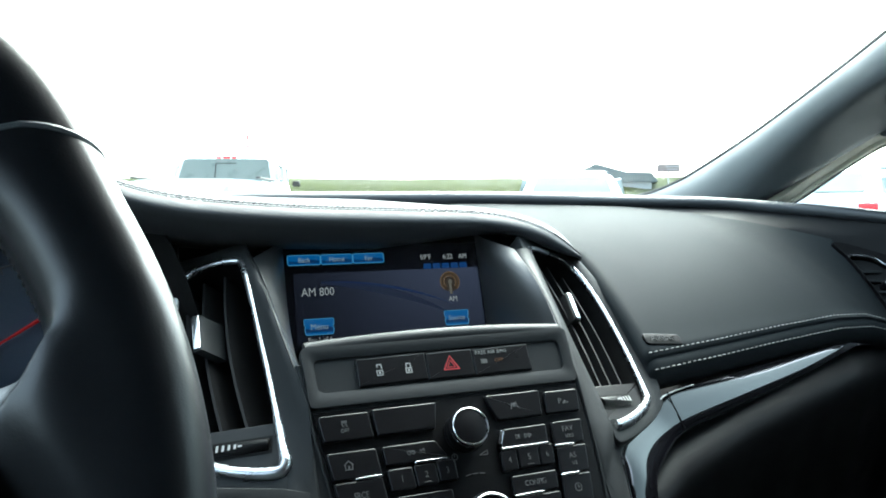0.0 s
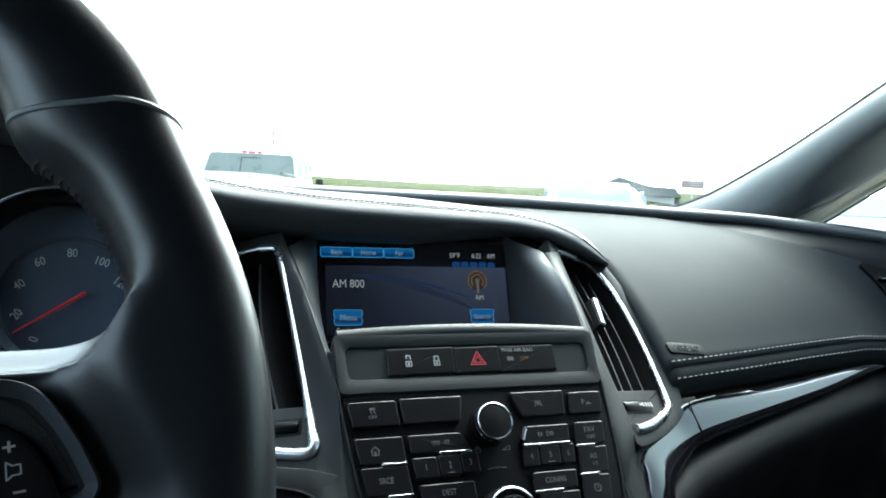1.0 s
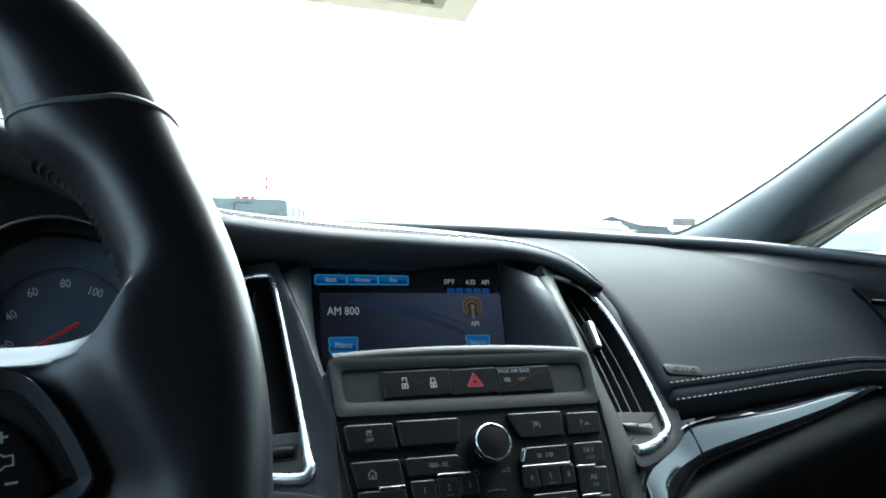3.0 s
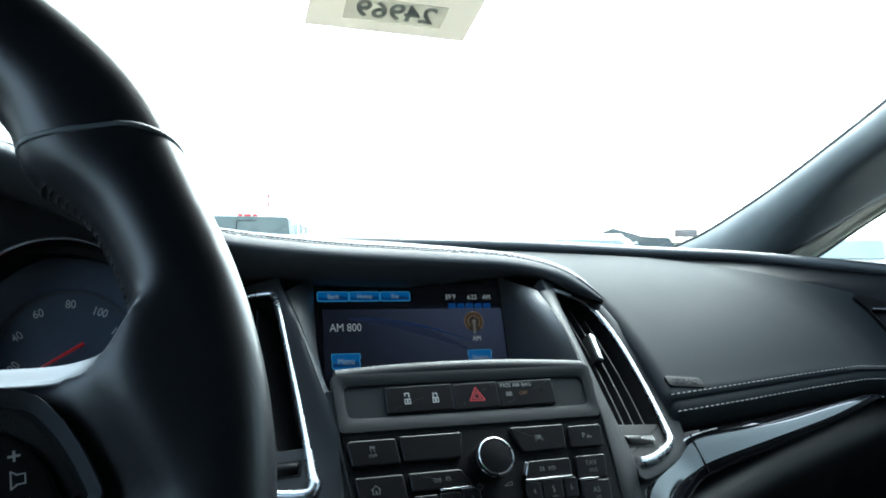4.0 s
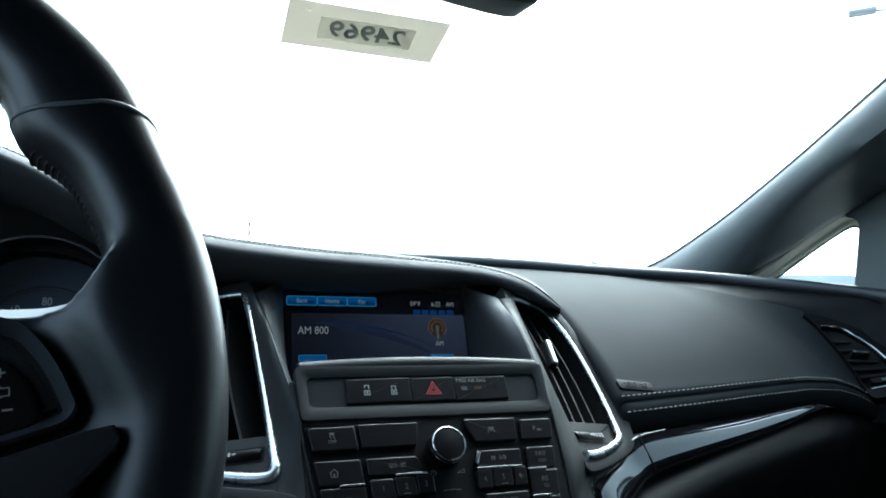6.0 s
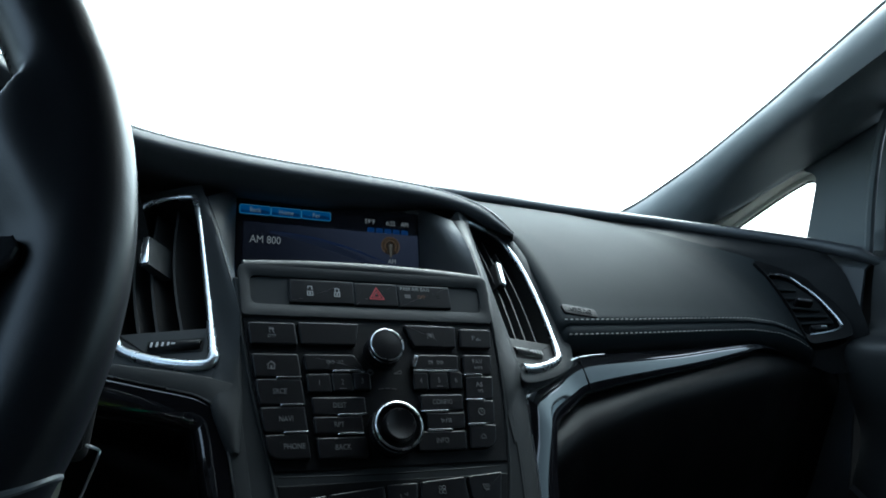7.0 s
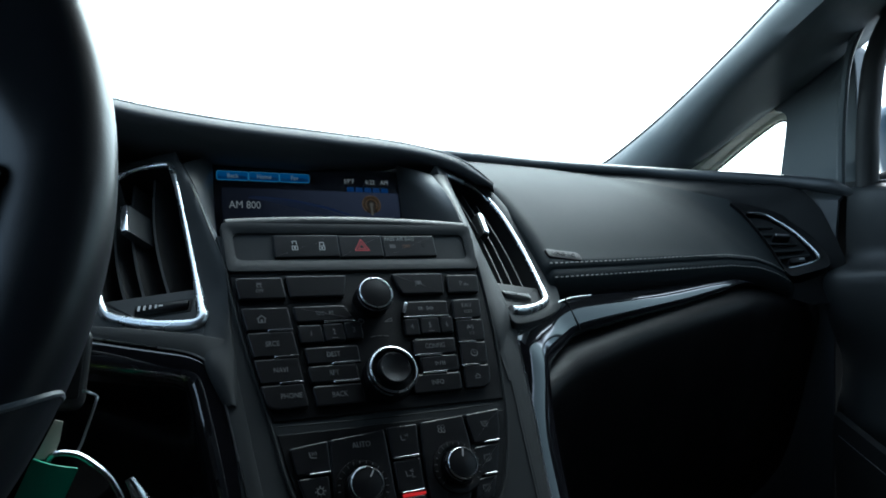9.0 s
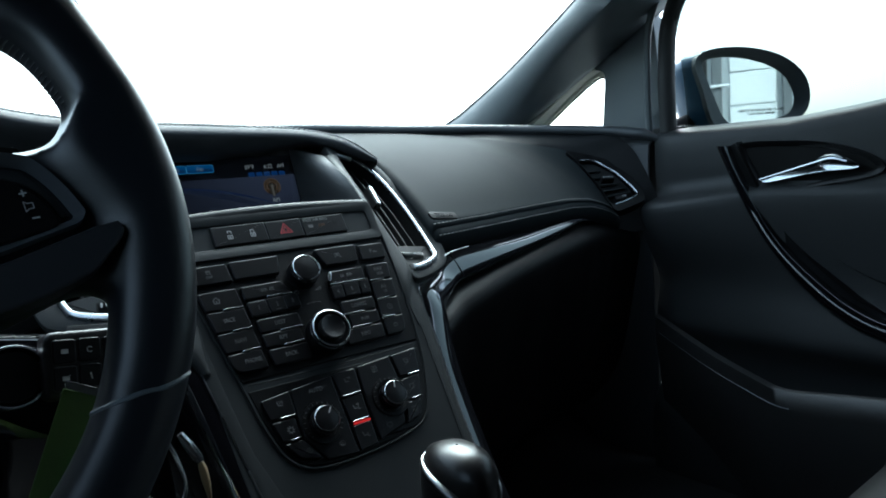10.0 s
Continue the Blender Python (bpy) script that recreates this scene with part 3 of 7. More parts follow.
LIP = spline([(-0.70, 0.12, 0.975), (-0.60, 0.09, 1.01), (-0.50, 0.075, 1.045), (-0.37, 0.075, 1.063), (-0.31, 0.083, 1.052), (-0.25, 0.097, 1.020), (-0.19, 0.110, 1.001), (-0.10, 0.127, 0.992), (0.0, 0.138, 0.988), (0.08, 0.148, 0.985), (0.12, 0.145, 0.979), (0.145, 0.134, 0.970), (0.164, 0.127, 0.958), (0.180, 0.119, 0.9445)], 90)
BACK = spline([(-0.70, 0.25, 0.972), (-0.60, 0.29, 0.99), (-0.50, 0.31, 1.010), (-0.37, 0.33, 1.025), (-0.31, 0.335, 1.02), (-0.25, 0.34, 1.008), (-0.19, 0.345, 1.002), (-0.10, 0.355, 0.999), (0.0, 0.357, 0.997), (0.09, 0.350, 0.990)] + [(x, y, pad_height(x, y) - 0.006) for x, y in ((0.165, 0.335), (0.206, 0.285), (0.218, 0.225), (0.205, 0.162))], 90)


def hood_sheet():
    rows = []
    for i, (e, b) in enumerate(zip(LIP, BACK)):
        g = min(1.0, max(0.0, (i - 54) / 14))
        k = 1 - 0.22 * min(1.0, max(0.0, (i - 54) / 22)) - 0.62 * max(0.0, (i - 76) / 13) ** 1.7
        d = e - V((0, 0, 0.0045 * k))
        rows.append([b, b.lerp(e, 0.35) + V((0, 0, 0.006 * k)), b.lerp(e, 0.7) + V((0, 0, 0.007 * k)), b.lerp(e, 0.90) + V((0, 0, 0.0045 * k)), b.lerp(e, 0.955) + V((0, 0, 0.0022 * k)), b.lerp(d, 0.985) + V((0, 0, 0.0012 * k)), d + V((0, 0, -0.001 * k)), d + V((0, -0.001 * k, -0.005 * k)), d + V((0, 0.003 * k, -0.011 * k)), d + V((0, 0.016 * k, -(0.024 - 0.011 * g) * k)), d + V((0, 0.035 * k, -(0.031 - 0.019 * g) * k)), d + V((0, 0.09 * k, -(0.038 - 0.028 * g) * k))])
    rows.append([rows[-1][6] + V((0.002, 0.003, -0.003)) for _ in rows[-1]])
    return loft(rows)


part("instrument_hood", hood_sheet(), DASH, dash, "black stitched hood over the gauges and screen", world=True, sharp=70)
HOOD_K = [1 - 0.22 * min(1.0, max(0.0, (i - 54) / 22)) - 0.62 * max(0.0, (i - 76) / 13) ** 1.7 for i in range(90)]
part("hood_seam", tube([b.lerp(e, 0.950) + V((0, 0, 0.0024 * k)) for e, b, k in zip(LIP, BACK, HOOD_K)], 0.0009, 6), RUBBER, dash, "dark seam", world=True)
part("stitching", stitches([b.lerp(e, 0.971) + V((0, -0.0004, 0.0013)) for e, b in zip(LIP, BACK)], 0.0034, 0.0014, 0.00078), THREAD, dash, "pale grey thread", world=True)
part("stitching", stitches([b.lerp(e, 0.925) + V((0, 0, 0.0036 * k)) for e, b, k in zip(LIP, BACK, HOOD_K)], 0.0030, 0.0022, 0.00045), THREAD, dash, "pale grey thread", world=True)
RAIL = spline([(-0.715, 0.12, 0.962), (-0.692, 0.19, 0.974), (-0.60, 0.32, 0.990), (-0.40, 0.368, 0.998), (0.0, 0.373, 1.0), (0.215, 0.362, 1.0), (0.40, 0.374, 0.996), (0.56, 0.355, 0.992), (0.63, 0.295, 0.985), (0.698, 0.19, 0.973), (0.718, 0.12, 0.962)], 80)


def rail_skirt():
    """Black face between the rail and the airbag panel."""
    rows = []
    for i in range(24):
        x = 0.22 + (0.638 - 0.22) * i / 23
        j = min(RAIL, key=lambda q: abs(q.x - x - 0.10 * max(0, (x - 0.5) / 0.138) * 0.7))
        p = rail_at(x)
        rows.append([p + V((0, 0.004, -0.012)), p + V((0, 0.001, -0.003)), p.lerp(j, 0.35) + V((0, 0, -0.004)), p.lerp(j, 0.8) + V((0, 0, -0.004)), j + V((0, 0, -0.002))])
    edge = [pad_point(0.638, f) for f in (1.0, 0.85, 0.7, 0.5, 0.3, 0.15, 0.0)] + [seam_at(0.638) + V((0, -0.004, -0.02))]
    out = [V((0.709, 0.160, 0.958)), V((0.711, 0.145, 0.945)), V((0.712, 0.132, 0.930)), V((0.712, 0.118, 0.908)), V((0.712, 0.105, 0.885)), V((0.712, 0.094, 0.862)), V((0.712, 0.085, 0.838)), V((0.712, 0.080, 0.815))]
    for e, o in zip(edge, out):
        rows.append([e + V((-0.004, 0.002, -0.012)), e + V((0, 0, -0.006)), e.lerp(o, 0.3) + V((0, 0, -0.014)), e.lerp(o, 0.75) + V((0, 0, -0.010)), o])
    return loft(rows)


part("end_panel", rail_skirt(), VENTBLACK, dash, "black moulding round the corner vent", world=True, sharp=70)
part("edge_rail", tube([V((-0.735, 0.085, 0.944)), V((-0.724, 0.104, 0.955))] + RAIL + [V((0.724, 0.104, 0.955)), V((0.735, 0.085, 0.944))], [0.004, 0.008] + [0.012] * 80 + [0.008, 0.004], 12, False, 0.8), RAILSKIN, dash, "black rounded rail along the windshield edge", world=True)


TRIM_TOP = spline([(0.100, -0.190, 0.590), (0.108, -0.135, 0.650), (0.115, -0.091, 0.706), (0.119, -0.066, 0.748), (0.121, -0.048, 0.776), (0.1225, -0.036, 0.796), (0.127, -0.025, 0.808), (0.150, -0.011, 0.813), (0.182, 0.009, 0.819), (0.205, 0.022, 0.829), (0.277, 0.042, 0.832), (0.379, 0.067, 0.834), (0.464, 0.083, 0.838), (0.520, 0.094, 0.839), (0.575, 0.112, 0.828)], 84)


def trim_ribbon(s):
    """Piano black band: up beside the stack, then out along the dash."""
    a = TRIM_TOP
    b = spline([(0.118, -0.184, 0.588), (0.127, -0.128, 0.650), (0.136, -0.085, 0.704), (0.142, -0.061, 0.742), (0.1465, -0.047, 0.768), (0.150, -0.040, 0.779), (0.157, -0.031, 0.786), (0.173, -0.018, 0.790), (0.195, -0.003, 0.797), (0.214, 0.006, 0.803), (0.290, 0.026, 0.811), (0.390, 0.054, 0.818), (0.470, 0.075, 0.828), (0.525, 0.091, 0.835), (0.578, 0.112, 0.825)], 84)
    a, b = list(a), list(b)
    for _ in range(5):
        a = [a[0]] + [(a[i - 1] + a[i] * 2 + a[i + 1]) / 4 for i in range(1, len(a) - 1)] + [a[-1]]
        b = [b[0]] + [(b[i - 1] + b[i] * 2 + b[i + 1]) / 4 for i in range(1, len(b) - 1)] + [b[-1]]
    rows = []
    for p, q in zip(a, b):
        g = min(1.0, max(0.0, (q.x - 0.13) / 0.12))
        g = g * g * (3 - 2 * g)
        n = V((-0.1 - 0.12 * g, -0.86 + 0.04 * g, 0.5))
        w = (p - q).length
        m_ = p.lerp(q, 0.5) + n * w * 0.075
        rows.append([V((s * c.x + (0 if s > 0 else 2 * XC), c.y, c.z)) for c in (p - n * 0.02, p - n * 0.001, p, p.lerp(m_, 0.5) + n * w * 0.022, m_, q.lerp(m_, 0.5) + n * w * 0.022, q, q - n * 0.004 + (q - p) * 0.06, q - n * 0.03)])
    return loft(rows)


part("gloss_trim", trim_ribbon(1), PIANO, dash, "piano black trim band", world=True, sharp=70)
# Silver bead added for the bright line light draws along the band's edge.
part("trim_edge_glint", tube([V((q.x, q.y - 0.0008, q.z + 0.0006)) for q in TRIM_TOP[:58]], 0.0008, 6), SILVER, dash, "thin silver bead for the glint on the trim edge", world=True)
COVE = spline([(-0.52, -0.030), (-0.36, -0.040), (-0.25, -0.055), (-0.1925, -0.0664), (-0.1568, -0.0749), (-0.1332, -0.0805), (-0.1246, -0.0839), (-0.1178, -0.0888), (-0.1129, -0.0956), (-0.1105, -0.1033), (-0.1086, -0.1132), (-0.1069, -0.1247), (-0.1027, -0.1526), (-0.0987, -0.1796), (-0.0900, -0.235), (-0.082, -0.30)], 96)


def cove_panel():
    """Gloss panel round the knee opening: a narrow flat band, then a rolled edge going deep."""
    rows = []
    for i, q in enumerate(COVE):
        d = (COVE[min(i + 1, 95)] - COVE[max(i - 1, 0)]).normalized()
        n = V((d.y, -d.x, 0))
        sag = 0.045 * max(0.0, -q.x - 0.20)
        sec = ((0.0, -0.02), (0.0, -0.0012), (0.0008, -0.0004), (0.008, -0.0006), (0.015, -0.0018), (0.0185, -0.0045), (0.0205, -0.0100), (0.0212, -0.020), (0.0225, -0.036), (0.027, -0.050), (0.036, -0.060), (0.055, -0.067), (0.085, -0.070), (0.12, -0.071))
        rows.append([STACK @ V((q.x + n.x * a, q.y + n.y * a, b + sag)) for a, b in sec])
    return loft(rows)


part("gloss_trim", cove_panel(), PIANO, dash, "piano black panel round the knee opening", world=True, sharp=70)
# The knee panel's edge highlight, built as a thin silver bead.
part("trim_edge_glint", tube([STACK @ V((q.x, q.y, 0.0004 + 0.045 * max(0.0, -q.x - 0.20))) for q in COVE], 0.0007, 6), SILVER, dash, "thin silver bead for the glint on the trim edge", world=True)
part("trim_gap", tube([(0.2075, 0.0225, 0.832), (0.2085, 0.016, 0.8225), (0.2105, 0.0085, 0.812), (0.213, 0.0045, 0.803)], 0.0006, 6), DARK, dash, "narrow joint in the trim band", world=True)


def bolster(x0, x1):
    """Lower dash and glove box face."""
    rows = []
    for i in range(40):
        x = x0 + (x1 - x0) * i / 39
        ax = abs(x)
        y0 = float(np.interp(ax, [0.10, 0.2, 0.3, 0.4, 0.5, 0.6, 0.72], [-0.05, 0.0, 0.03, 0.055, 0.075, 0.115, 0.15]))
        z0 = float(np.interp(ax, [0.10, 0.2, 0.3, 0.4, 0.5, 0.6, 0.72], [0.75, 0.785, 0.800, 0.810, 0.820, 0.815, 0.80]))
        sec = [(y0 + 0.03, z0 + 0.01), (y0 + 0.006, z0 + 0.004), (y0 - 0.008, z0 - 0.003), (y0 - 0.016, z0 - 0.012), (y0 - 0.018, z0 - 0.026), (y0 - 0.012, z0 - 0.055), (y0 - 0.002, z0 - 0.10), (y0 + 0.016, z0 - 0.18), (y0 + 0.05, z0 - 0.27), (y0 + 0.14, z0 - 0.36), (y0 + 0.3, z0 - 0.42)]
        rows.append([V((x, q.x, q.y)) for q in spline([(a, b, 0) for a, b in sec], 24)])
    return loft(rows)


part("glove_box", bolster(0.105, 0.715), LOWER, dash, "black glove box front", world=True, sharp=70)
part("knee_bolster", bolster(-0.125, -0.715), LOWER, dash, "black lower panel below the steering column", world=True, sharp=70)
_b = pad_point(0.226, 0.040)
BADGE = basis((0.226, _b.y, _b.z + 0.0005), pad_point(0.236, 0.040) - pad_point(0.216, 0.040), pad_point(0.226, 0.060) - pad_point(0.226, 0.025))
badge = part("airbag_badge", moved(prism(rounded([(-0.022, -0.006), (0.022, -0.006), (0.022, 0.006), (-0.022, 0.006)], 0.004), -0.002, 0.0012, 0.0008), BADGE), LOWER, dash, "black embossed badge", world=True)
part("lettering", moved(text("AIRBAG", 0.0088, 0.0004), pose(0, 0, 0.0014), BADGE), FASCIA, badge, world=True)

# ---- centre stack ----
stack = thing("center_stack", STACK, "grey plastic centre stack fascia framing screen and vents", "dash panel")


def mirrored(pts):
    return pts + [(-u, v) for u, v in reversed(pts)]


FACE_OUT = mirrored([(0.1060, 0.010), (0.1022, -0.015), (0.1015, -0.05), (0.1045, -0.085), (0.1075, -0.105), (0.1065, -0.12), (0.1035, -0.16), (0.1000, -0.215), (0.096, -0.26), (0.092, -0.33)])
part("fascia", prism(FACE_OUT, -0.07, 0.0, 0.0012, 2), FASCIA, stack, "dark grey satin plastic face")
flank = [(q.x, q.y) for q in COVE if q.x > -0.195]
part("fascia_flank", prism(flank + [(-0.060, -0.30), (-0.070, -0.25), (-0.088, -0.19), (-0.0946, -0.1373), (-0.0995, -0.0982), (-0.1050, -0.0740), (-0.1221, -0.0690), (-0.1567, -0.0635), (-0.190, -0.0590)], -0.02, 0.0008, 0.0006), FASCIA, stack, "satin grey flank beside the gloss panel")


def ledge():
    """Rounded shelf lip above the switch strip, with the strip's pocket."""
    o = rounded([(-0.1005, -0.0225), (0.1005, -0.0225), (0.1030, 0.0200), (-0.1030, 0.0200)], 0.004, 11)
    i = rounded([(-0.0935, -0.0125), (0.0935, -0.0125), (0.0950, 0.0115), (-0.0950, 0.0115)], 0.006, 11)
    return ring_plate(o, i, -0.004, 0.0035, 0.002)


part("switch_surround", ledge(), FASCIA, stack)
part("pocket_floor", rbox(0.192, 0.028, 0.002, 0.0005, 1, (0, -0.0005, -0.0005)), FASCIA, stack)
part("shelf_lip", tube([(x, 0.0195 + 0.004 * (1 - (x / 0.099) ** 2), -0.003) for x in [-0.0990 + 0.198 * k / 24 for k in range(25)]], 0.0065, 12), FASCIA, stack)
part("shelf", thick(loft([[(x, 0.018 + 0.004 * (1 - (x / 0.1015) ** 2), -0.002), (x, 0.017, -0.03), (x, 0.045, -0.125)] for x in [-0.1015 + 0.203 * k / 12 for k in range(13)]]), 0.002), FASCIA, stack)
RIDGE = [(0.1215, 0.133, 0.950), (0.1160, 0.075, 0.925), (0.1100, 0.032, 0.899)]


SHIELD_L = [(-101.8, -22.7), (-98.0, -50), (-92.4, -83.0), (-83.0, -126), (-78.2, -152), (-74.4, -172.7), (-66.5, -198.4), (-56.6, -210.9), (-44.3, -217.3), (-25.2, -219.9)]
SHIELD_R = [(101.8, -22.7), (101.4, -50), (99.0, -90), (93.9, -130), (90.8, -148), (86.9, -162.7), (75.7, -193.6), (65.4, -207.0), (53.6, -212.5), (30.5, -217.3), (1.4, -219.7)]
SHIELD = spline([(u / 1000, v / 1000, 0) for u, v in SHIELD_L + SHIELD_R[::-1]], 120)
LEFT_EDGE, RIGHT_EDGE = [q for q in SHIELD[:60] if q.x < -0.03], [q for q in SHIELD[60:] if q.x > 0.03][::-1]


def panel_poly(v1, v0, gap):
    """The part of the control panel's outline between two heights, drawn in by a gap."""
    out = []
    for edge, sg in ((LEFT_EDGE, 1), (RIGHT_EDGE, -1)):
        vs, us = [-q.y for q in edge], [q.x for q in edge]
        pts = [(float(np.interp(-v, vs, us)) + sg * gap, v) for v in [v1 + (v0 - v1) * k / 14 for k in range(15)]]
        out += pts if sg > 0 else pts[::-1]
    return out


def ridge():
    """One pale moulded line: down beside the screen, round the controls and up again."""
    top = [[V((XC + s * x, y, z)) for x, y, z in RIDGE] + [STACK @ V((s * 0.1022, -0.0145, 0.0012))] for s in (-1, 1)]
    return spline(top[0] + [STACK @ V((q.x, q.y, 0.0012)) for q in SHIELD[2:-2:3]] + top[1][::-1], 200)


part("edge_ridge", tube(ridge(), 0.0009, 8), FASCIA, stack, world=True)


def recess(s):
    """Side wall from the screen out to the fascia's ridge, curving outward."""
    rows = []
    edge = spline([V((XC + s * x, y, z)) for x, y, z in RIDGE + [(0.1035, 0.004, 0.880)]], 9)
    back = [V((XC + (0.0990 if s > 0 else -0.0940), 0.176 - 0.036 * j / 8, 0.965 - 0.10 * j / 8)) for j in range(9)]
    for j in range(11):
        f = j / 10
        rows.append([V((b.x + (e.x - b.x) * f ** 1.35, b.y + (e.y - b.y) * f, b.z + (e.z - b.z) * f)) for b, e in zip(back, edge)])
    return loft(rows)


part("recess_wall", thick(recess(1), 0.002), RECESS, stack, world=True, sharp=60)
part("recess_wall", thick(recess(-1), 0.002), RECESS, stack, world=True, sharp=60)
OUT_W = [(-21, -8), (-19, -22), (-6, -20), (26, -5), (57, 14), (69, 28), (71, 62), (72, 112), (70, 160), (56, 198), (28, 210), (-8, 212), (-15, 204), (-19, 140), (-20, 60)]
CHR = [(-20, 4), (-20, -4), (-13, -8), (13, 2), (43, 21), (50, 36), (56, 80), (58, 125), (54, 164), (40, 190), (19, 196), (-3, 195), (-9, 185), (-14, 126), (-17, 60)]


CHR_L = [(-20, 4), (-20, -4), (-13, -8), (13, 2), (40, 20), (48, 34), (51, 60), (50.5, 100), (48.5, 143), (45.5, 172), (36, 190), (18, 195), (-3, 192), (-9, 184), (-13, 145), (-16.5, 88), (-19, 35)]


def wing_outlines(s):
    o = [V((s * a / 1000, b / 1000, 0)) for a, b in OUT_W]
    i = [V((s * a / 1000, b / 1000, 0)) for a, b in (CHR if s > 0 else CHR_L)]
    return spline(o, 60, True), spline(i, 60, True)


for s, fm in ((1, VENT_R), (-1, VENT_L)):
    o, i = wing_outlines(s)
    lift = [0.006 * max(0, min(1, (q.y - 0.015) / 0.03)) * max(0, min(1, (s * q.x - 0.02) / 0.03)) for q in o]
    rows = [[(p.x, p.y, -0.05) for p in o], [(p.x, p.y, h - 0.002) for p, h in zip(o, lift)], [(*p.lerp(q, 0.06).xy, h) for p, q, h in zip(o, i, lift)],
            [(*p.lerp(q, 0.3).xy, h * 0.82 + 0.001) for p, q, h in zip(o, i, lift)], [(*p.lerp(q, 0.65).xy, h * 0.42 + 0.001) for p, q, h in zip(o, i, lift)], [(q.x, q.y, 0.0) for q in i], [(q.x, q.y, -0.05) for q in i]]
    part("vent_wing", loft(rows, close_u=True, close_v=True), FASCIA, stack, "grey plastic surround of an air vent", fm, False, 32).data.transform(STACK.inverted())



def cheek(s):
    """Sloping face from the stack's edge back to a vent's frame."""
    fm = VENT_R if s > 0 else VENT_L
    a = [V((XC + s * x, y, z)) for x, y, z in RIDGE] + [STACK @ V((s * u, v, 0.0010)) for u, v in ((0.1022, -0.0145), (0.1012, -0.047), (0.1003, -0.072), (0.0995, -0.090), (0.1000, -0.104), (0.1010, -0.122))]
    b = [fm @ V((s * x / 1000, y / 1000, 0.0012 + (0.0025 if s > 0 else 0.001))) for x, y in ((-10, 190), (-13, 150), (-15, 112), (-17, 80), (-19, 45), (-21, 8))]
    b += [fm @ V((s * -0.020, -0.012, 0.0012))] + ([STACK @ V((-0.1185, -0.0885, 0.0012)), STACK @ V((-0.1072, -0.1215, 0.0012))] if s < 0 else [V((0.1262, -0.0262, 0.8065)), V((0.1218, -0.0425, 0.785))])
    rows = []
    for p, q in zip(spline(a, 40), spline(b, 40)):
        n = V((0, -0.6, 0.6))
        rows.append([p + V((-s * 0.003, 0.004, -0.004)), p, p.lerp(q, 0.12) + n * 0.0022, p.lerp(q, 0.4) + n * 0.003, p.lerp(q, 0.75) + n * 0.002, q, q + V((s * 0.001, 0.001, -0.0015)), q + V((s * 0.001, 0.008, -0.008))])
    return loft(rows)


for s in (1, -1):
    part("fascia_cheek", cheek(s), FASCIA, stack, "grey satin plastic side of the fascia", world=True, sharp=60)


def side_band(s):
    """Fascia flank from beside the buttons out to the gloss trim."""
    low = [q for q in TRIM_TOP if q.x < 0.128 and q.z < 0.812]
    zs_, xs_, ys_ = [q.z for q in low], [q.x for q in low], [q.y for q in low]
    rows = []
    for i in range(26):
        z = 0.812 - 0.215 * i / 25
        v = (z - 0.88) / 0.8284
        u = float(np.interp(-v, [0.08, 0.105, 0.12, 0.16, 0.215, 0.26, 0.33], [0.1035, 0.1070, 0.1060, 0.1030, 0.0995, 0.0955, 0.0915]))
        p = STACK @ V((s * (u - 0.003), v, 0.0006))
        q = V((s * float(np.interp(z, zs_, xs_)) + (0 if s > 0 else 2 * XC), float(np.interp(z, zs_, ys_)), z))
        n = V((s * 0.3, -0.8, 0.5))
        rows.append([p + V((0, 0.004, -0.004)), p, p.lerp(q, 0.3) + n * 0.0035, p.lerp(q, 0.65) + n * 0.0035, p.lerp(q, 0.92) + n * 0.001, q, q + V((0, 0.012, -0.004))])
    return loft(rows)


part("fascia_flank", side_band(1), FASCIA, stack, "grey satin plastic side of the fascia", world=True, sharp=60)


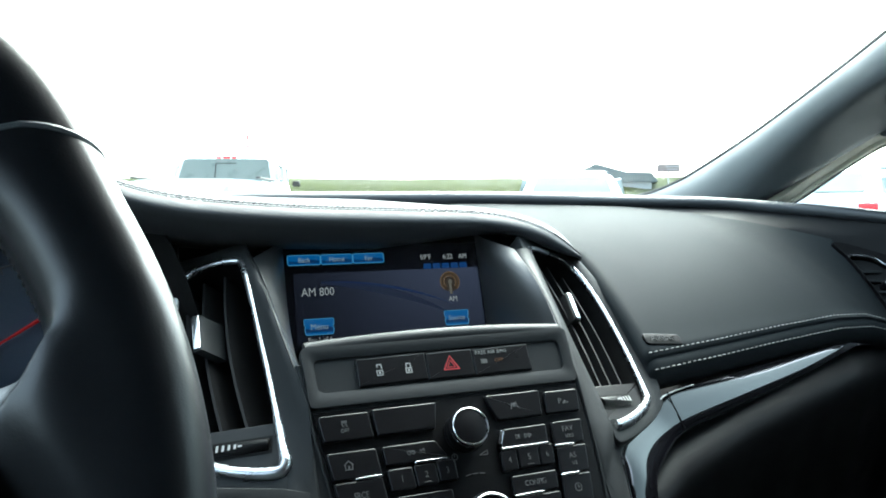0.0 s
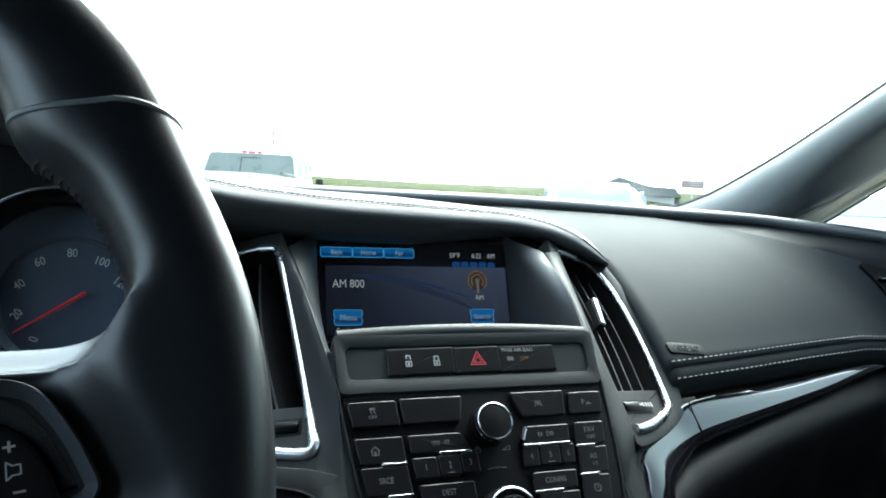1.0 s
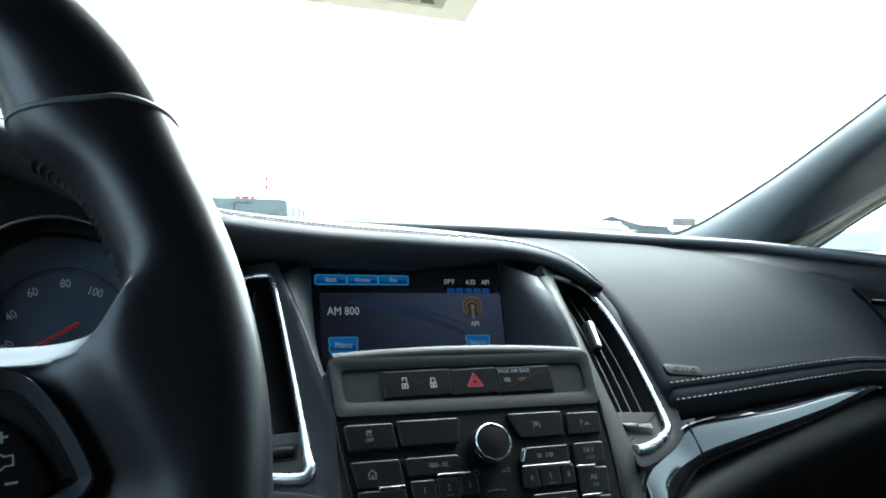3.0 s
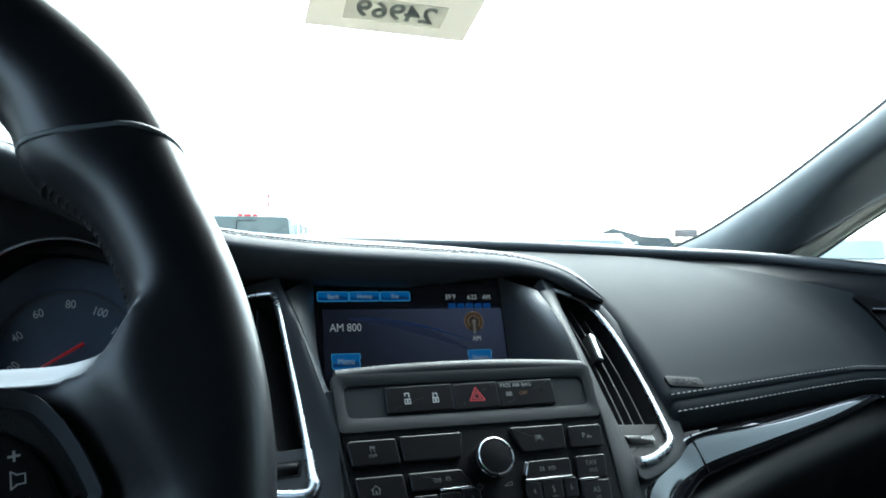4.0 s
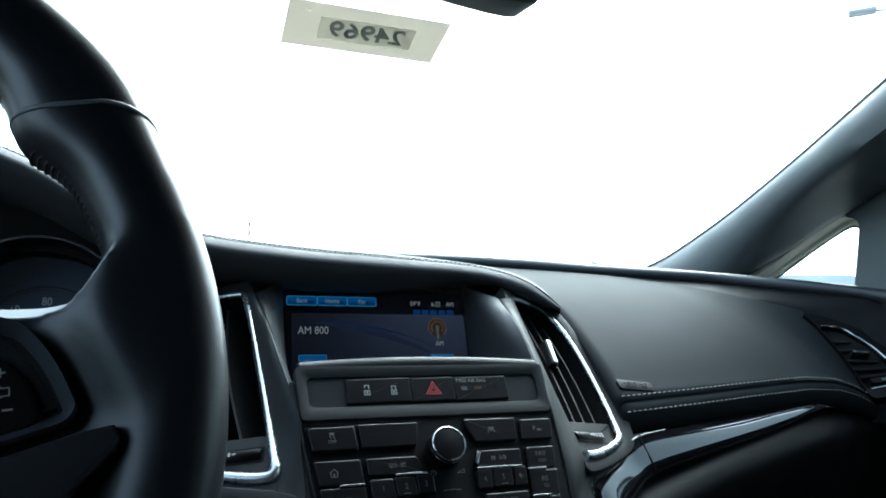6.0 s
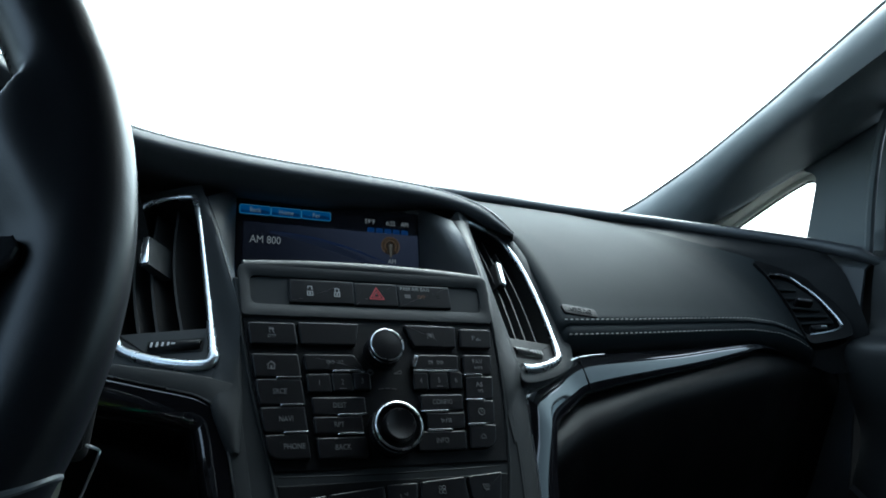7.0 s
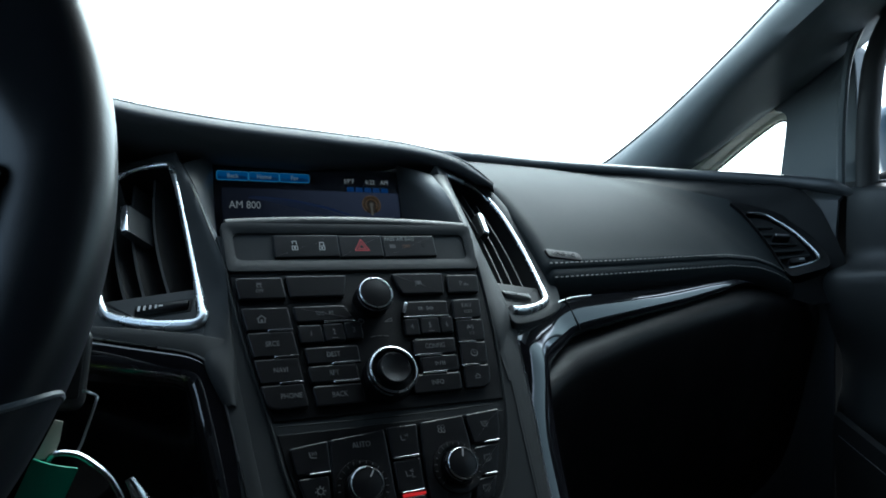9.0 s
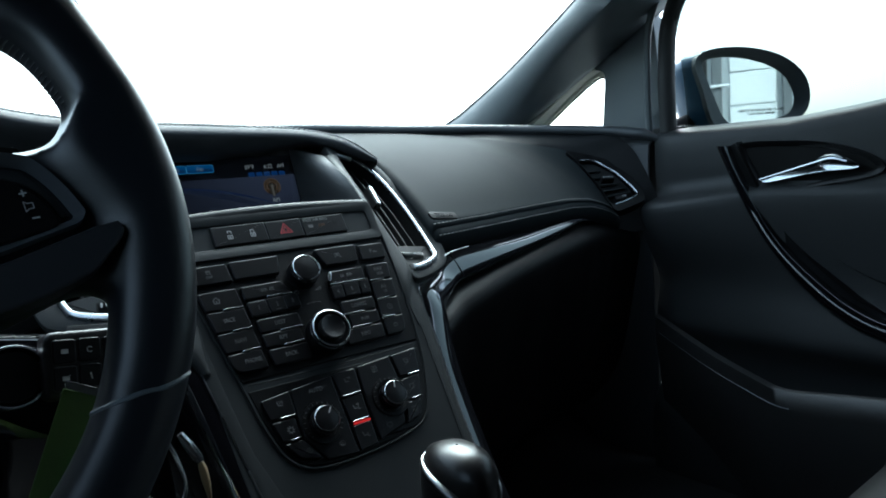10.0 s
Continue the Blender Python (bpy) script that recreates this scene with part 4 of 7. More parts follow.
def air_vent(s, fm):
    v = thing("air_vent", fm, "tall centre air vent with chrome frame and vertical slats", "air vent", "centre air vents")
    _, i = wing_outlines(s)
    tub = [V((0.0165 * s, 0.095, 0)).lerp(q, 0.97) for q in i]
    part("housing", loft([[(q.x, q.y, -0.001) for q in tub], [(q.x * 0.98, q.y, -0.045) for q in tub], [(s * 0.0165, 0.095, -0.046) for q in tub]], close_v=True), DARK, v)
    rr = [0.0028 + 0.0016 * max(0, min(1, (0.04 - q.y) / 0.04)) for q in i]
    loop = list(zip(i, rr))
    if s > 0:
        k0 = min(range(60), key=lambda k: (i[k].x + 0.015) ** 2 + (i[k].y + 0.006) ** 2)
        k1 = min(range(60), key=lambda k: (i[k].x + 0.006) ** 2 + (i[k].y - 0.192) ** 2)
        loop = loop[k0:k1 + 1]
    part("chrome_frame", tube([(q.x, q.y, 0.001) for q, _ in loop], [r for _, r in loop], 10, s < 0), BRIGHT, v, "bright chrome frame")
    # Same shelf on both sides; the right one's shade is put into darker plastic.
    part("shelf", prism([(q.x, min(q.y, 0.034 + 0.2 * q.x * s)) for q in [V((0.0165 * s, 0.03, 0)).lerp(q, 0.97) for q in i if q.y < 0.08]], -0.03, -0.003, 0.001), VENTBLACK if s > 0 else FASCIA, v)
    for k, x in enumerate((0.004, 0.018, 0.034) if s > 0 else (0.006, 0.0235, 0.037)):
        low, top = 0.031 + 0.2 * x, 0.187 - (0.010 if k == 2 else 0)
        rows = []
        for j in range(11):
            f = j / 10
            y = low + (top - low) * f
            xx = s * (x + 0.005 * math.sin(math.pi * f) + 0.003 * f - 0.003 * (1 - f))
            lean = 0.003 if s > 0 else 0.014
            rows.append([(xx - 0.0009, y, -0.005 - 0.004 * f), (xx + 0.0009, y, -0.005 - 0.004 * f), (xx + 0.0008 + lean, y, -0.040), (xx - 0.0008 + lean, y, -0.040)])
        part("slat", loft(rows, close_v=True, caps=True), VENTBLACK, v)
    # slider: a slim upright plate with a chrome face, standing out of the slats
    x0, x1, y0, y1, turn = (-0.035, -0.013, 0.111, 0.149, 2) if s < 0 else (0.0085, 0.0175, 0.106, 0.141, -10)
    cx, cy = (x0 + x1) / 2, (y0 + y1) / 2
    if s < 0:
        plate = moved(prism(rounded([(-0.0330, 0.0060), (-0.0262, 0.0060), (-0.0150, -0.0150), (-0.0225, -0.0150)], 0.0015, 3), -0.0175, 0.0175, 0.0012), Matrix(((1, 0, 0, 0), (0, 0, 1, 0.1225), (0, 1, 0, 0), (0, 0, 0, 1))))
        tab = part("slider_tab", plate, FASCIA, v, "black slider plate")
        part("chrome_edge", moved(rbox(0.0052, 0.033, 0.0026, 0.0012, 3), pose(-0.0298, 0.1225, 0.0064)), CHROME, tab, "chrome insert")
    else:
        tab = part("slider_tab", moved(rbox(0.0072, 0.037, 0.014, 0.0025, 3), pose(cx + 0.001, cy, -0.0065, 0, 0, turn)), VENTBLACK, v, "black slider plate")
        part("chrome_edge", moved(rbox(0.0056, 0.034, 0.003, 0.0014, 3), pose(cx + 0.0008, cy, 0.0008, 0, 0, turn)), SILVER, tab, "chrome insert")
    # Dark plate just proud of the shelf, standing for the wheel's shaded slot.
    slot_ = part("slot_patch", moved(prism(rounded([(-0.0205, -0.0062), (0.0205, -0.0062), (0.0205, 0.0062), (-0.0205, 0.0062)], 0.001), -0.006, -0.0026), pose(s * 0.0075, 0.0195, 0, 0, 0, s * 11)), DARK, v, "dark patch for the shaded slot")
    prof = [(0.0001, -0.0185), (0.0040, -0.0185), (0.0046, -0.017), (0.0050, 0.0), (0.0046, 0.017), (0.0040, 0.0185), (0.0001, 0.0185)]
    roll = loft([[((r - 0.0004 * (j % 2) * (s * z >= 0)) * math.cos(2 * math.pi * j / 52), (r - 0.0004 * (j % 2) * (s * z >= 0)) * math.sin(2 * math.pi * j / 52), z) for j in range(52)] for r, z in prof], close_v=True)
    w = part("thumb_wheel", moved(roll, pose(0, 0, 0, 0, 90, 0), pose(s * 0.0075, 0.0195, -0.0040, 0, 0, s * 11)), LOWER, v, "black ribbed thumb wheel")
    part("marking", moved(merge(bars([(s * (0.0165 - 0.0040 * k), 0, 0.0015, 0.0046 - 0.0005 * k, 0) for k in range(4)]), bars([(s * 0.0012, 0, 0.0028, 0.0012, 0)])), pose(s * 0.0065, 0.0192, 0.0011, 0, 0, s * 11)), WHITE, w, "white bars")
    return v


air_vent(1, VENT_R)
air_vent(-1, VENT_L)

# ---- radio, climate, switch strip ----
def taper(u, v):
    return u * (1 + 1.7 * (v + 0.028))


def quad(u0, u1, v1, v0):
    return [(taper(u0, v0), v0), (taper(u1, v0), v0), (taper(u1, v1), v1), (taper(u0, v1), v1)]


def house():
    return bars([(-0.0014, 0.0014, 0.0045, 0.0007, 42), (0.0014, 0.0014, 0.0045, 0.0007, -42), (-0.0022, -0.0012, 0.0007, 0.0034, 0), (0.0022, -0.0012, 0.0007, 0.0034, 0), (0, -0.0028, 0.0050, 0.0007, 0), (0, -0.0016, 0.0012, 0.0022, 0)])


def padlock(opened):
    return bars([(0, -0.0012, 0.0046, 0.0006, 0), (0, -0.0045, 0.0046, 0.0006, 0), (-0.0020, -0.0028, 0.0006, 0.0036, 0), (0.0020, -0.0028, 0.0006, 0.0036, 0), (0, -0.0028, 0.0012, 0.0018, 0), (0.0015, 0.0016 if opened else 0.0006, 0.0006, 0.0030, 0), (-0.0015, 0.0020 if opened else 0.0006, 0.0006, 0.0018 if opened else 0.0030, 0), (0, 0.0032 if opened else 0.0022, 0.0036, 0.0006, 0)])


def triangle(size, w):
    h = size * 0.866
    a = [(-size / 2, -h / 3), (size / 2, -h / 3), (0, 2 * h / 3)]
    out = []
    for p, q in zip(a, a[1:] + a[:1]):
        d = V((q[0] - p[0], q[1] - p[1]))
        out.append(((p[0] + q[0]) / 2, (p[1] + q[1]) / 2, d.length + w * 0.6, w, math.degrees(math.atan2(d.y, d.x))))
    return bars(out)


def arrows(left):
    """Double arrow for seeking beside a single arrow with a stop bar."""
    sg = -1 if left else 1
    out = []
    for x in (-0.0052, -0.0022, 0.0046) if left else (-0.0046, 0.0022, 0.0052):
        out += [(x + sg * 0.0002, 0.0008, 0.0027, 0.0005, -sg * 38), (x + sg * 0.0002, -0.0008, 0.0027, 0.0005, sg * 38), (x - sg * 0.0011, 0, 0.0005, 0.0030, 0)]
    out.append((0.0031 if left else -0.0031, 0, 0.0006, 0.0032, 0))
    return bars(out)


def clock_icon():
    return merge(moved(tube([(0.0026 * math.cos(a), 0.0026 * math.sin(a), 0) for a in [k * math.pi / 9 for k in range(18)]], 0.00028, 5, True)), bars([(0, 0.0008, 0.0005, 0.0018, 0), (0.0006, 0, 0.0014, 0.0005, 0)]))


def lane_icon():
    return bars([(-0.0022, 0, 0.0006, 0.0052, -14), (0.0022, 0, 0.0006, 0.0052, 14), (0, 0.0004, 0.0022, 0.0030, 0)])


def stability_icon():
    return merge(bars([(0, 0.0034, 0.0036, 0.0016, 0), (-0.0012, 0.0012, 0.0006, 0.0026, 25), (0.0012, 0.0012, 0.0006, 0.0026, 25)]), moved(text("OFF", 0.0034), pose(0, -0.0024, 0)))


def park_icon():
    return merge(moved(text("P", 0.0056, 0.0002, 0.6), pose(-0.0022, 0, 0)), bars([(0.0006, -0.0012, 0.0010, 0.0018, 0), (0.0020, -0.0008, 0.0010, 0.0024, 0), (0.0036, -0.0012, 0.0014, 0.0012, 0)]))


radio = thing("radio_panel", STACK, "black radio control panel with grey buttons and two chrome-ringed knobs", "radio")
part("faceplate", prism(panel_poly(-0.0245, -0.1350, 0.0022), -0.002, 0.0012, 0.0008), BLACK, radio)
BUTTONS = [
    ("esp", -0.097, -0.063, -0.0285, -0.0460, 0), ("", -0.0605, -0.0145, -0.0275, -0.0455, 0),
    ("lane", 0.022, 0.0655, -0.0270, -0.0455, 0), ("P", 0.0695, 0.0975, -0.0290, -0.0455, 0),
    ("home", -0.0980, -0.0640, -0.0530, -0.0705, 1), ("SRCE", -0.0985, -0.0645, -0.0720, -0.0905, 1),
    ("NAVI", -0.0990, -0.0655, -0.0920, -0.1095, 1), ("PHONE", -0.0995, -0.0665, -0.1110, -0.1280, 0),
    ("back", -0.0600, -0.0140, -0.0530, -0.0655, 1), ("1", -0.0605, -0.0420, -0.0680, -0.0820, 0),
    ("2", -0.0412, -0.0247, -0.0675, -0.0815, 0), ("3", -0.0240, -0.0100, -0.0670, -0.0805, 0),
    ("DEST", -0.0590, -0.0165, -0.0855, -0.0980, 1), ("RPT", -0.0600, -0.0205, -0.0995, -0.1115, 1),
    ("BACK", -0.0600, -0.0190, -0.1140, -0.1285, 0),
    ("fwd", 0.0265, 0.0665, -0.0520, -0.0650, 2), ("4", 0.0260, 0.0390, -0.0665, -0.0805, 0),
    ("5", 0.0398, 0.0570, -0.0662, -0.0800, 0), ("6", 0.0578, 0.0695, -0.0660, -0.0800, 0),
    ("CONFIG", 0.0310, 0.0690, -0.0840, -0.0965, 2), ("play", 0.0350, 0.0700, -0.0980, -0.1105, 2),
    ("INFO", 0.0250, 0.0705, -0.1120, -0.1260, 0),
    ("FAV", 0.0715, 0.0970, -0.0515, -0.0680, 2), ("AS", 0.0725, 0.0980, -0.0695, -0.0880, 2),
    ("clock", 0.0730, 0.0985, -0.0890, -0.1070, 2), ("eject", 0.0740, 0.0995, -0.1080, -0.1255, 0),
]
ICONS = {"esp": stability_icon, "lane": lane_icon, "home": house, "back": lambda: arrows(True), "fwd": lambda: arrows(False), "clock": clock_icon, "play": lambda: bars([(-0.0026, 0.0008, 0.0026, 0.0005, -35), (-0.0026, -0.0008, 0.0026, 0.0005, 35), (-0.0037, 0, 0.0005, 0.0032, 0), (0, 0, 0.0005, 0.0042, -18), (0.0020, 0, 0.0006, 0.0034, 0), (0.0036, 0, 0.0006, 0.0034, 0)]), "eject": lambda: bars([(0, -0.0016, 0.0044, 0.0006, 0), (-0.0011, 0.0006, 0.0030, 0.0006, 45), (0.0011, 0.0006, 0.0030, 0.0006, -45)])}


def soft_corner(q, i, r):
    """A button's outline with one corner swept round."""
    out = []
    for k in range(len(q)):
        c, a, b = V(q[k]), V(q[k - 1]), V(q[(k + 1) % len(q)])
        ra = r if k == i else 0.0020
        s, e = c + (a - c).normalized() * ra, c + (b - c).normalized() * ra
        out += [tuple((1 - f) ** 2 * s + 2 * f * (1 - f) * c + f * f * e) for f in [j / 5 for j in range(6)]]
    return out


for key, u0, u1, v0, v1, bar in BUTTONS:
    q = quad(u0, u1, v0, v1)
    if key == "back":
        q[2] = (q[2][0] - 0.007, v0)
    if key == "fwd":
        q[3] = (q[3][0] + 0.005, v0)
    if key == "lane":
        q[0] = (q[0][0] + 0.007, v1)
    if key == "":
        q[1] = (q[1][0] - 0.004, v1)
    outline = soft_corner(q, {"PHONE": 0, "eject": 1, "esp": 3, "P": 2}[key], 0.0085 if key in ("PHONE", "eject") else 0.004) if key in ("PHONE", "eject", "esp", "P") else rounded(q, 0.0020, 4)
    b = part("button", prism(outline, 0.0, 0.0046, 0.0012, 3), BUTTON, radio)
    cu, cv = (taper(u0, (v0 + v1) / 2) + taper(u1, (v0 + v1) / 2)) / 2, (v0 + v1) / 2
    if key in ("FAV", "AS"):
        part("label", moved(merge(moved(text(key, 0.0052), pose(0, 0.0022, 0)), moved(text("1/2/3" if key == "FAV" else "1/2", 0.0036), pose(0, -0.0030, 0))), pose(cu, cv, 0.0047)), GREY, b, "grey print")
    elif key:
        big = 0.0058 if len(key) == 1 else 0.0054
        ic = ICONS[key]() if key in ICONS else park_icon() if key == "P" else moved(text(key, big, 0.0002, 0.4), Matrix.Diagonal((0.80, 1, 1, 1)))
        part("label", moved(ic, pose(cu + {"home": -0.004, "esp": -0.001, "SRCE": -0.0007, "NAVI": 0.001, "PHONE": 0.004}.get(key, 0.0), cv, 0.0047)), PRINT, b, "pale print")
    if bar == 1:
        x1, x0 = taper(u1, v1), taper(u1 - 0.55 * (u1 - u0), v1)
    elif bar == 2:
        x0, x1 = taper(u0, v1), taper(u1 - (0.0 if key == "fwd" else 0.35) * (u1 - u0), v1)
    if bar:
        part("chrome_bar", rbox(abs(x1 - x0), 0.0016, 0.0032, 0.0005, 1, ((x0 + x1) / 2, v1 - 0.0004, 0.0036)), CHROME, b, "thin chrome bar")
    if key == "fwd":
        part("chrome_corner", moved(rbox(0.0030, 0.0098, 0.0050, 0.0008, 2), pose(q[3][0] - 0.0034, (v0 + v1) / 2 + 0.0010, 0.0030, 0, 0, -24)), CHROME, b, "bright chrome corner")
    if key in "25" and key:
        part("chrome_bar", rbox(0.005, 0.0006, 0.0006, 0.0001, 1, (cu, cv - 0.0048, 0.0047)), GREY, b)
part("label", moved(merge(tube([(0.002 * math.cos(a), 0.002 * math.sin(a), 0) for a in [math.pi * (0.62 + 1.76 * k / 14) for k in range(15)]], 0.0003, 5), bars([(0, 0.0014, 0.0006, 0.0026, 0)])), pose(-0.008, -0.0655, 0.0016)), GREY, radio)
part("label", moved(bars([(0, -0.0012, 0.006, 0.0005, 0), (0.0002, 0.0002, 0.0066, 0.0005, 24), (0.0030, 0.0002, 0.0005, 0.0028, 0)]), pose(0.013, -0.0655, 0.0016)), GREY, radio)
part("label", moved(bars([(0, 0.0004, 0.004, 0.0006, 0), (-0.005, 0.0, 0.004, 0.0006, 8), (0.005, 0.0, 0.004, 0.0006, -8)]), pose(0.004, -0.0785, 0.0016)), GREY, radio)


def knob(name, parent, u, v, r, h, dish, label, mark=None):
    k = part(name, moved(lathe([(r * 1.04, 0.0), (r * 1.04, 0.002), (r * 1.0, 0.003), (r * 1.0, h - 0.002), (r * 0.98, h - 0.0005)], 44), pose(u, v, 0.001)), BUTTON, parent, label)
    ribs = [moved(rbox(0.0008, 0.0008, h - 0.008, 0), pose(u + r * 1.004 * math.cos(a), v + r * 1.004 * math.sin(a), 0.001 + h / 2, 0, 0, math.degrees(a))) for a in [2 * math.pi * j / 60 for j in range(60)]]
    part("grip_ribs", merge(*ribs), BUTTON, k)
    part("chrome_ring", moved(lathe([(r * 1.0, h - 0.0052), (r * 1.02, h - 0.0046), (r * 1.02, h - 0.0038), (r * 0.985, h - 0.0016), (r * 0.945, h - 0.0003), (r * 0.91, h), (r * 0.885, h - 0.0005), (r * 0.87, h - 0.0022)], 56), pose(u, v, 0.001)), RING, k, "polished chrome ring")
    if dish:
        part("cap", moved(lathe([(r * 0.885, h - 0.0018), (r * 0.80, h - 0.0035), (r * 0.66, h - 0.0035), (r * 0.63, h + 0.002), (r * 0.58, h + 0.0035), (r * 0.3, h + 0.0022), (0, h + 0.0016)], 44), pose(u, v, 0.001)), BUTTON, k, "black dished cap")
        for a in (0, 90, 180, 270):
            part("dot", moved(rbox(0.0016, 0.0006, 0.0004, 0), pose(0, r * 0.53, h + 0.0034), pose(u, v, 0.001, 0, 0, a)), GREY, k)
    else:
        part("cap", moved(lathe([(r * 0.885, h - 0.0014), (r * 0.86, h - 0.0006), (r * 0.4, h + 0.0002), (0, h + 0.0004)], 44), pose(u, v, 0.001)), BUTTON, k, "black cap")
    if mark is not None:
        part("pointer", moved(rbox(0.0009, r * 0.42, 0.0005, 0), pose(0, r * 0.6, h + 0.0003), pose(u, v, 0.001, 0, 0, mark)), WHITE, k, "white pointer")
    return k


knob("volume_knob", radio, 0.002, -0.0500, 0.0134, 0.0165, False, "black ribbed volume knob")
knob("menu_knob", radio, 0.004, -0.1110, 0.0182, 0.0165, True, "black menu knob with dished cap")

climate = thing("climate_panel", STACK, "black climate control panel with two chrome-ringed dials", "climate control")
part("faceplate", prism(panel_poly(-0.1435, -0.2110, 0.0024), -0.002, 0.0010, 0.0008), BLACK, climate)
part("faceplate", prism(rounded([(-0.0555, -0.2100), (0.0530, -0.2110), (0.0290, -0.2155), (0.0, -0.2178), (-0.0250, -0.2180), (-0.0430, -0.2155)], 0.003, 3), -0.002, 0.0010, 0.0008), BLACK, climate)


def seat_icon():
    return bars([(-0.0018, 0.0004, 0.0008, 0.0038, 10), (0.0004, -0.0016, 0.0038, 0.0008, -8)] + [(-0.0002 + 0.0013 * k, 0.0010, 0.0005, 0.0026, 12) for k in range(3)])


def air_icon(up, feet):
    out = [(-0.0022, 0.0002, 0.0007, 0.0034, 8), (-0.0006, -0.0014, 0.0030, 0.0007, 0)]
    if up:
        out += [(0.0016, 0.0014, 0.0028, 0.0006, -25), (0.0026, 0.0022, 0.0006, 0.0014, 20)]
    if feet:
        out += [(0.0018, -0.0012, 0.0006, 0.0030, 0), (0.0026, -0.0026, 0.0018, 0.0006, 0)]
    return bars(out)


def fan_icon():
    return merge(*[moved(tube([(0.0013 * math.cos(w), 0.0013 * math.sin(w), 0) for w in [k * math.pi / 5 for k in range(10)]], 0.00028, 5, True), pose(0.0019, 0, 0), pose(0, 0, 0, 0, 0, a)) for a in (45, 135, 225, 315)])


def gear_icon():
    return merge(tube([(0.0019 * math.cos(a), 0.0019 * math.sin(a), 0) for a in [k * math.pi / 8 for k in range(16)]], 0.0004, 5, True), bars([(0.003 * math.cos(a), 0.003 * math.sin(a), 0.0010, 0.0008, math.degrees(a)) for a in [k * math.pi / 4 for k in range(8)]]))


def loop_icon():
    return merge(tube([(0.0024 * math.cos(a), 0.0020 * math.sin(a), 0) for a in [k * math.pi / 8 for k in range(16)]], 0.0003, 5, True), bars([(0, -0.0008, 0.003, 0.0005, 0), (0, 0.0006, 0.0022, 0.0005, 0)]))


def heat_icon():
    return bars([(0, 0.0020, 0.0052, 0.0005, 0), (0, -0.0012, 0.0040, 0.0005, 0), (-0.0024, 0.0004, 0.0005, 0.0034, -12), (0.0024, 0.0004, 0.0005, 0.0034, 12), (-0.001, -0.0020, 0.0005, 0.002, 0), (0.001, -0.0020, 0.0005, 0.002, 0)])


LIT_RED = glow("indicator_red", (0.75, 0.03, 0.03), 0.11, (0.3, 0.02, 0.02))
# outline in millimetres, icon, its place, chrome bar (0 none, 1 chrome, 2 chrome over a lit red line)
CLIMATE = [
    ([(-71, -154), (-46, -151.5), (-46.5, -171.5), (-68.5, -171.5)], seat_icon, (-57, -160), 1),
    ([(-68, -173.8), (-48.5, -173.8), (-48.5, -190.5), (-64, -190.5)], gear_icon, (-55, -183), 1),
    ([(-63.5, -192.8), (-48, -192.8), (-37, -211.5), (-54, -207)], loop_icon, (-46, -203), 0),
    ([(-44.5, -151.3), (-6.5, -148.3), (-6.0, -217), (-33.5, -214.5), (-46.5, -192), (-46.3, -172)], lambda: moved(text("AUTO", 0.0054, 0.0002, 0.4), Matrix.Diagonal((0.85, 1, 1, 1))), (-24, -157), 0),
    ([(-4.5, -147.5), (17.5, -147), (15.6, -168), (-4.2, -168.6)], lambda: air_icon(True, False), (6.5, -156), 1),
    ([(-4.2, -170.8), (15.3, -170.2), (14.3, -191), (-4, -191.4)], lambda: air_icon(True, True), (5.5, -180), 2),
    ([(-4, -195), (14, -194.5), (13.5, -215), (-4, -216.4)], lambda: air_icon(False, True), (5, -204), 0),
    ([(20, -146.6), (53.5, -144.6), (55, -165), (50, -188), (44, -206.5), (16.5, -213), (17.8, -170)], fan_icon, (35, -153), 0),
    ([(56, -144.6), (84, -142.6), (78.5, -165), (57.6, -166)], seat_icon, (69, -153), 1),
    ([(57.3, -168.6), (77.3, -167.2), (70.5, -187), (52.7, -188)], heat_icon, (65, -177), 1),
    ([(52.3, -190.4), (69.3, -189.2), (62.5, -203.5), (47, -207.5)], heat_icon, (58.5, -197), 0),
]
for outline, icon, (cu, cv), bar in CLIMATE:
    q = [(u / 1000, v / 1000) for u, v in outline]
    b = part("button", prism(rounded(q, 0.0020, 4), 0.0, 0.0036, 0.0012, 3), BUTTON, climate)
    part("label", moved(icon(), pose(cu / 1000, cv / 1000, 0.0037)), PRINT, b, "grey print")
    if bar:
        lo = V(q[2]).lerp(V(q[3]), 0.02), V(q[2]).lerp(V(q[3]), 0.62 if len(q) == 4 and abs(cu) > 20 else 0.9)
        mid, d_ = (lo[0] + lo[1]) / 2, lo[0] - lo[1]
        part("chrome_bar", moved(rbox(d_.length, 0.0013, 0.0030, 0.0005, 1), pose(mid.x, mid.y - 0.0004, 0.0030, 0, 0, math.degrees(math.atan2(d_.y, d_.x)))), CHROME, b, "thin chrome bar")
        if bar == 2:
            part("red_light", moved(rbox(d_.length, 0.0020, 0.0018, 0.0005, 1), pose(mid.x + 0.0006, mid.y - 0.0022, 0.0024)), LIT_RED, b, "lit red indicator")
part("label", moved(loop_icon(), pose(-0.0179, -0.2057, 0.0037)), GREY, climate, "grey print")
part("label", moved(heat_icon(), pose(0.0291, -0.2037, 0.0037)), GREY, climate, "grey print")
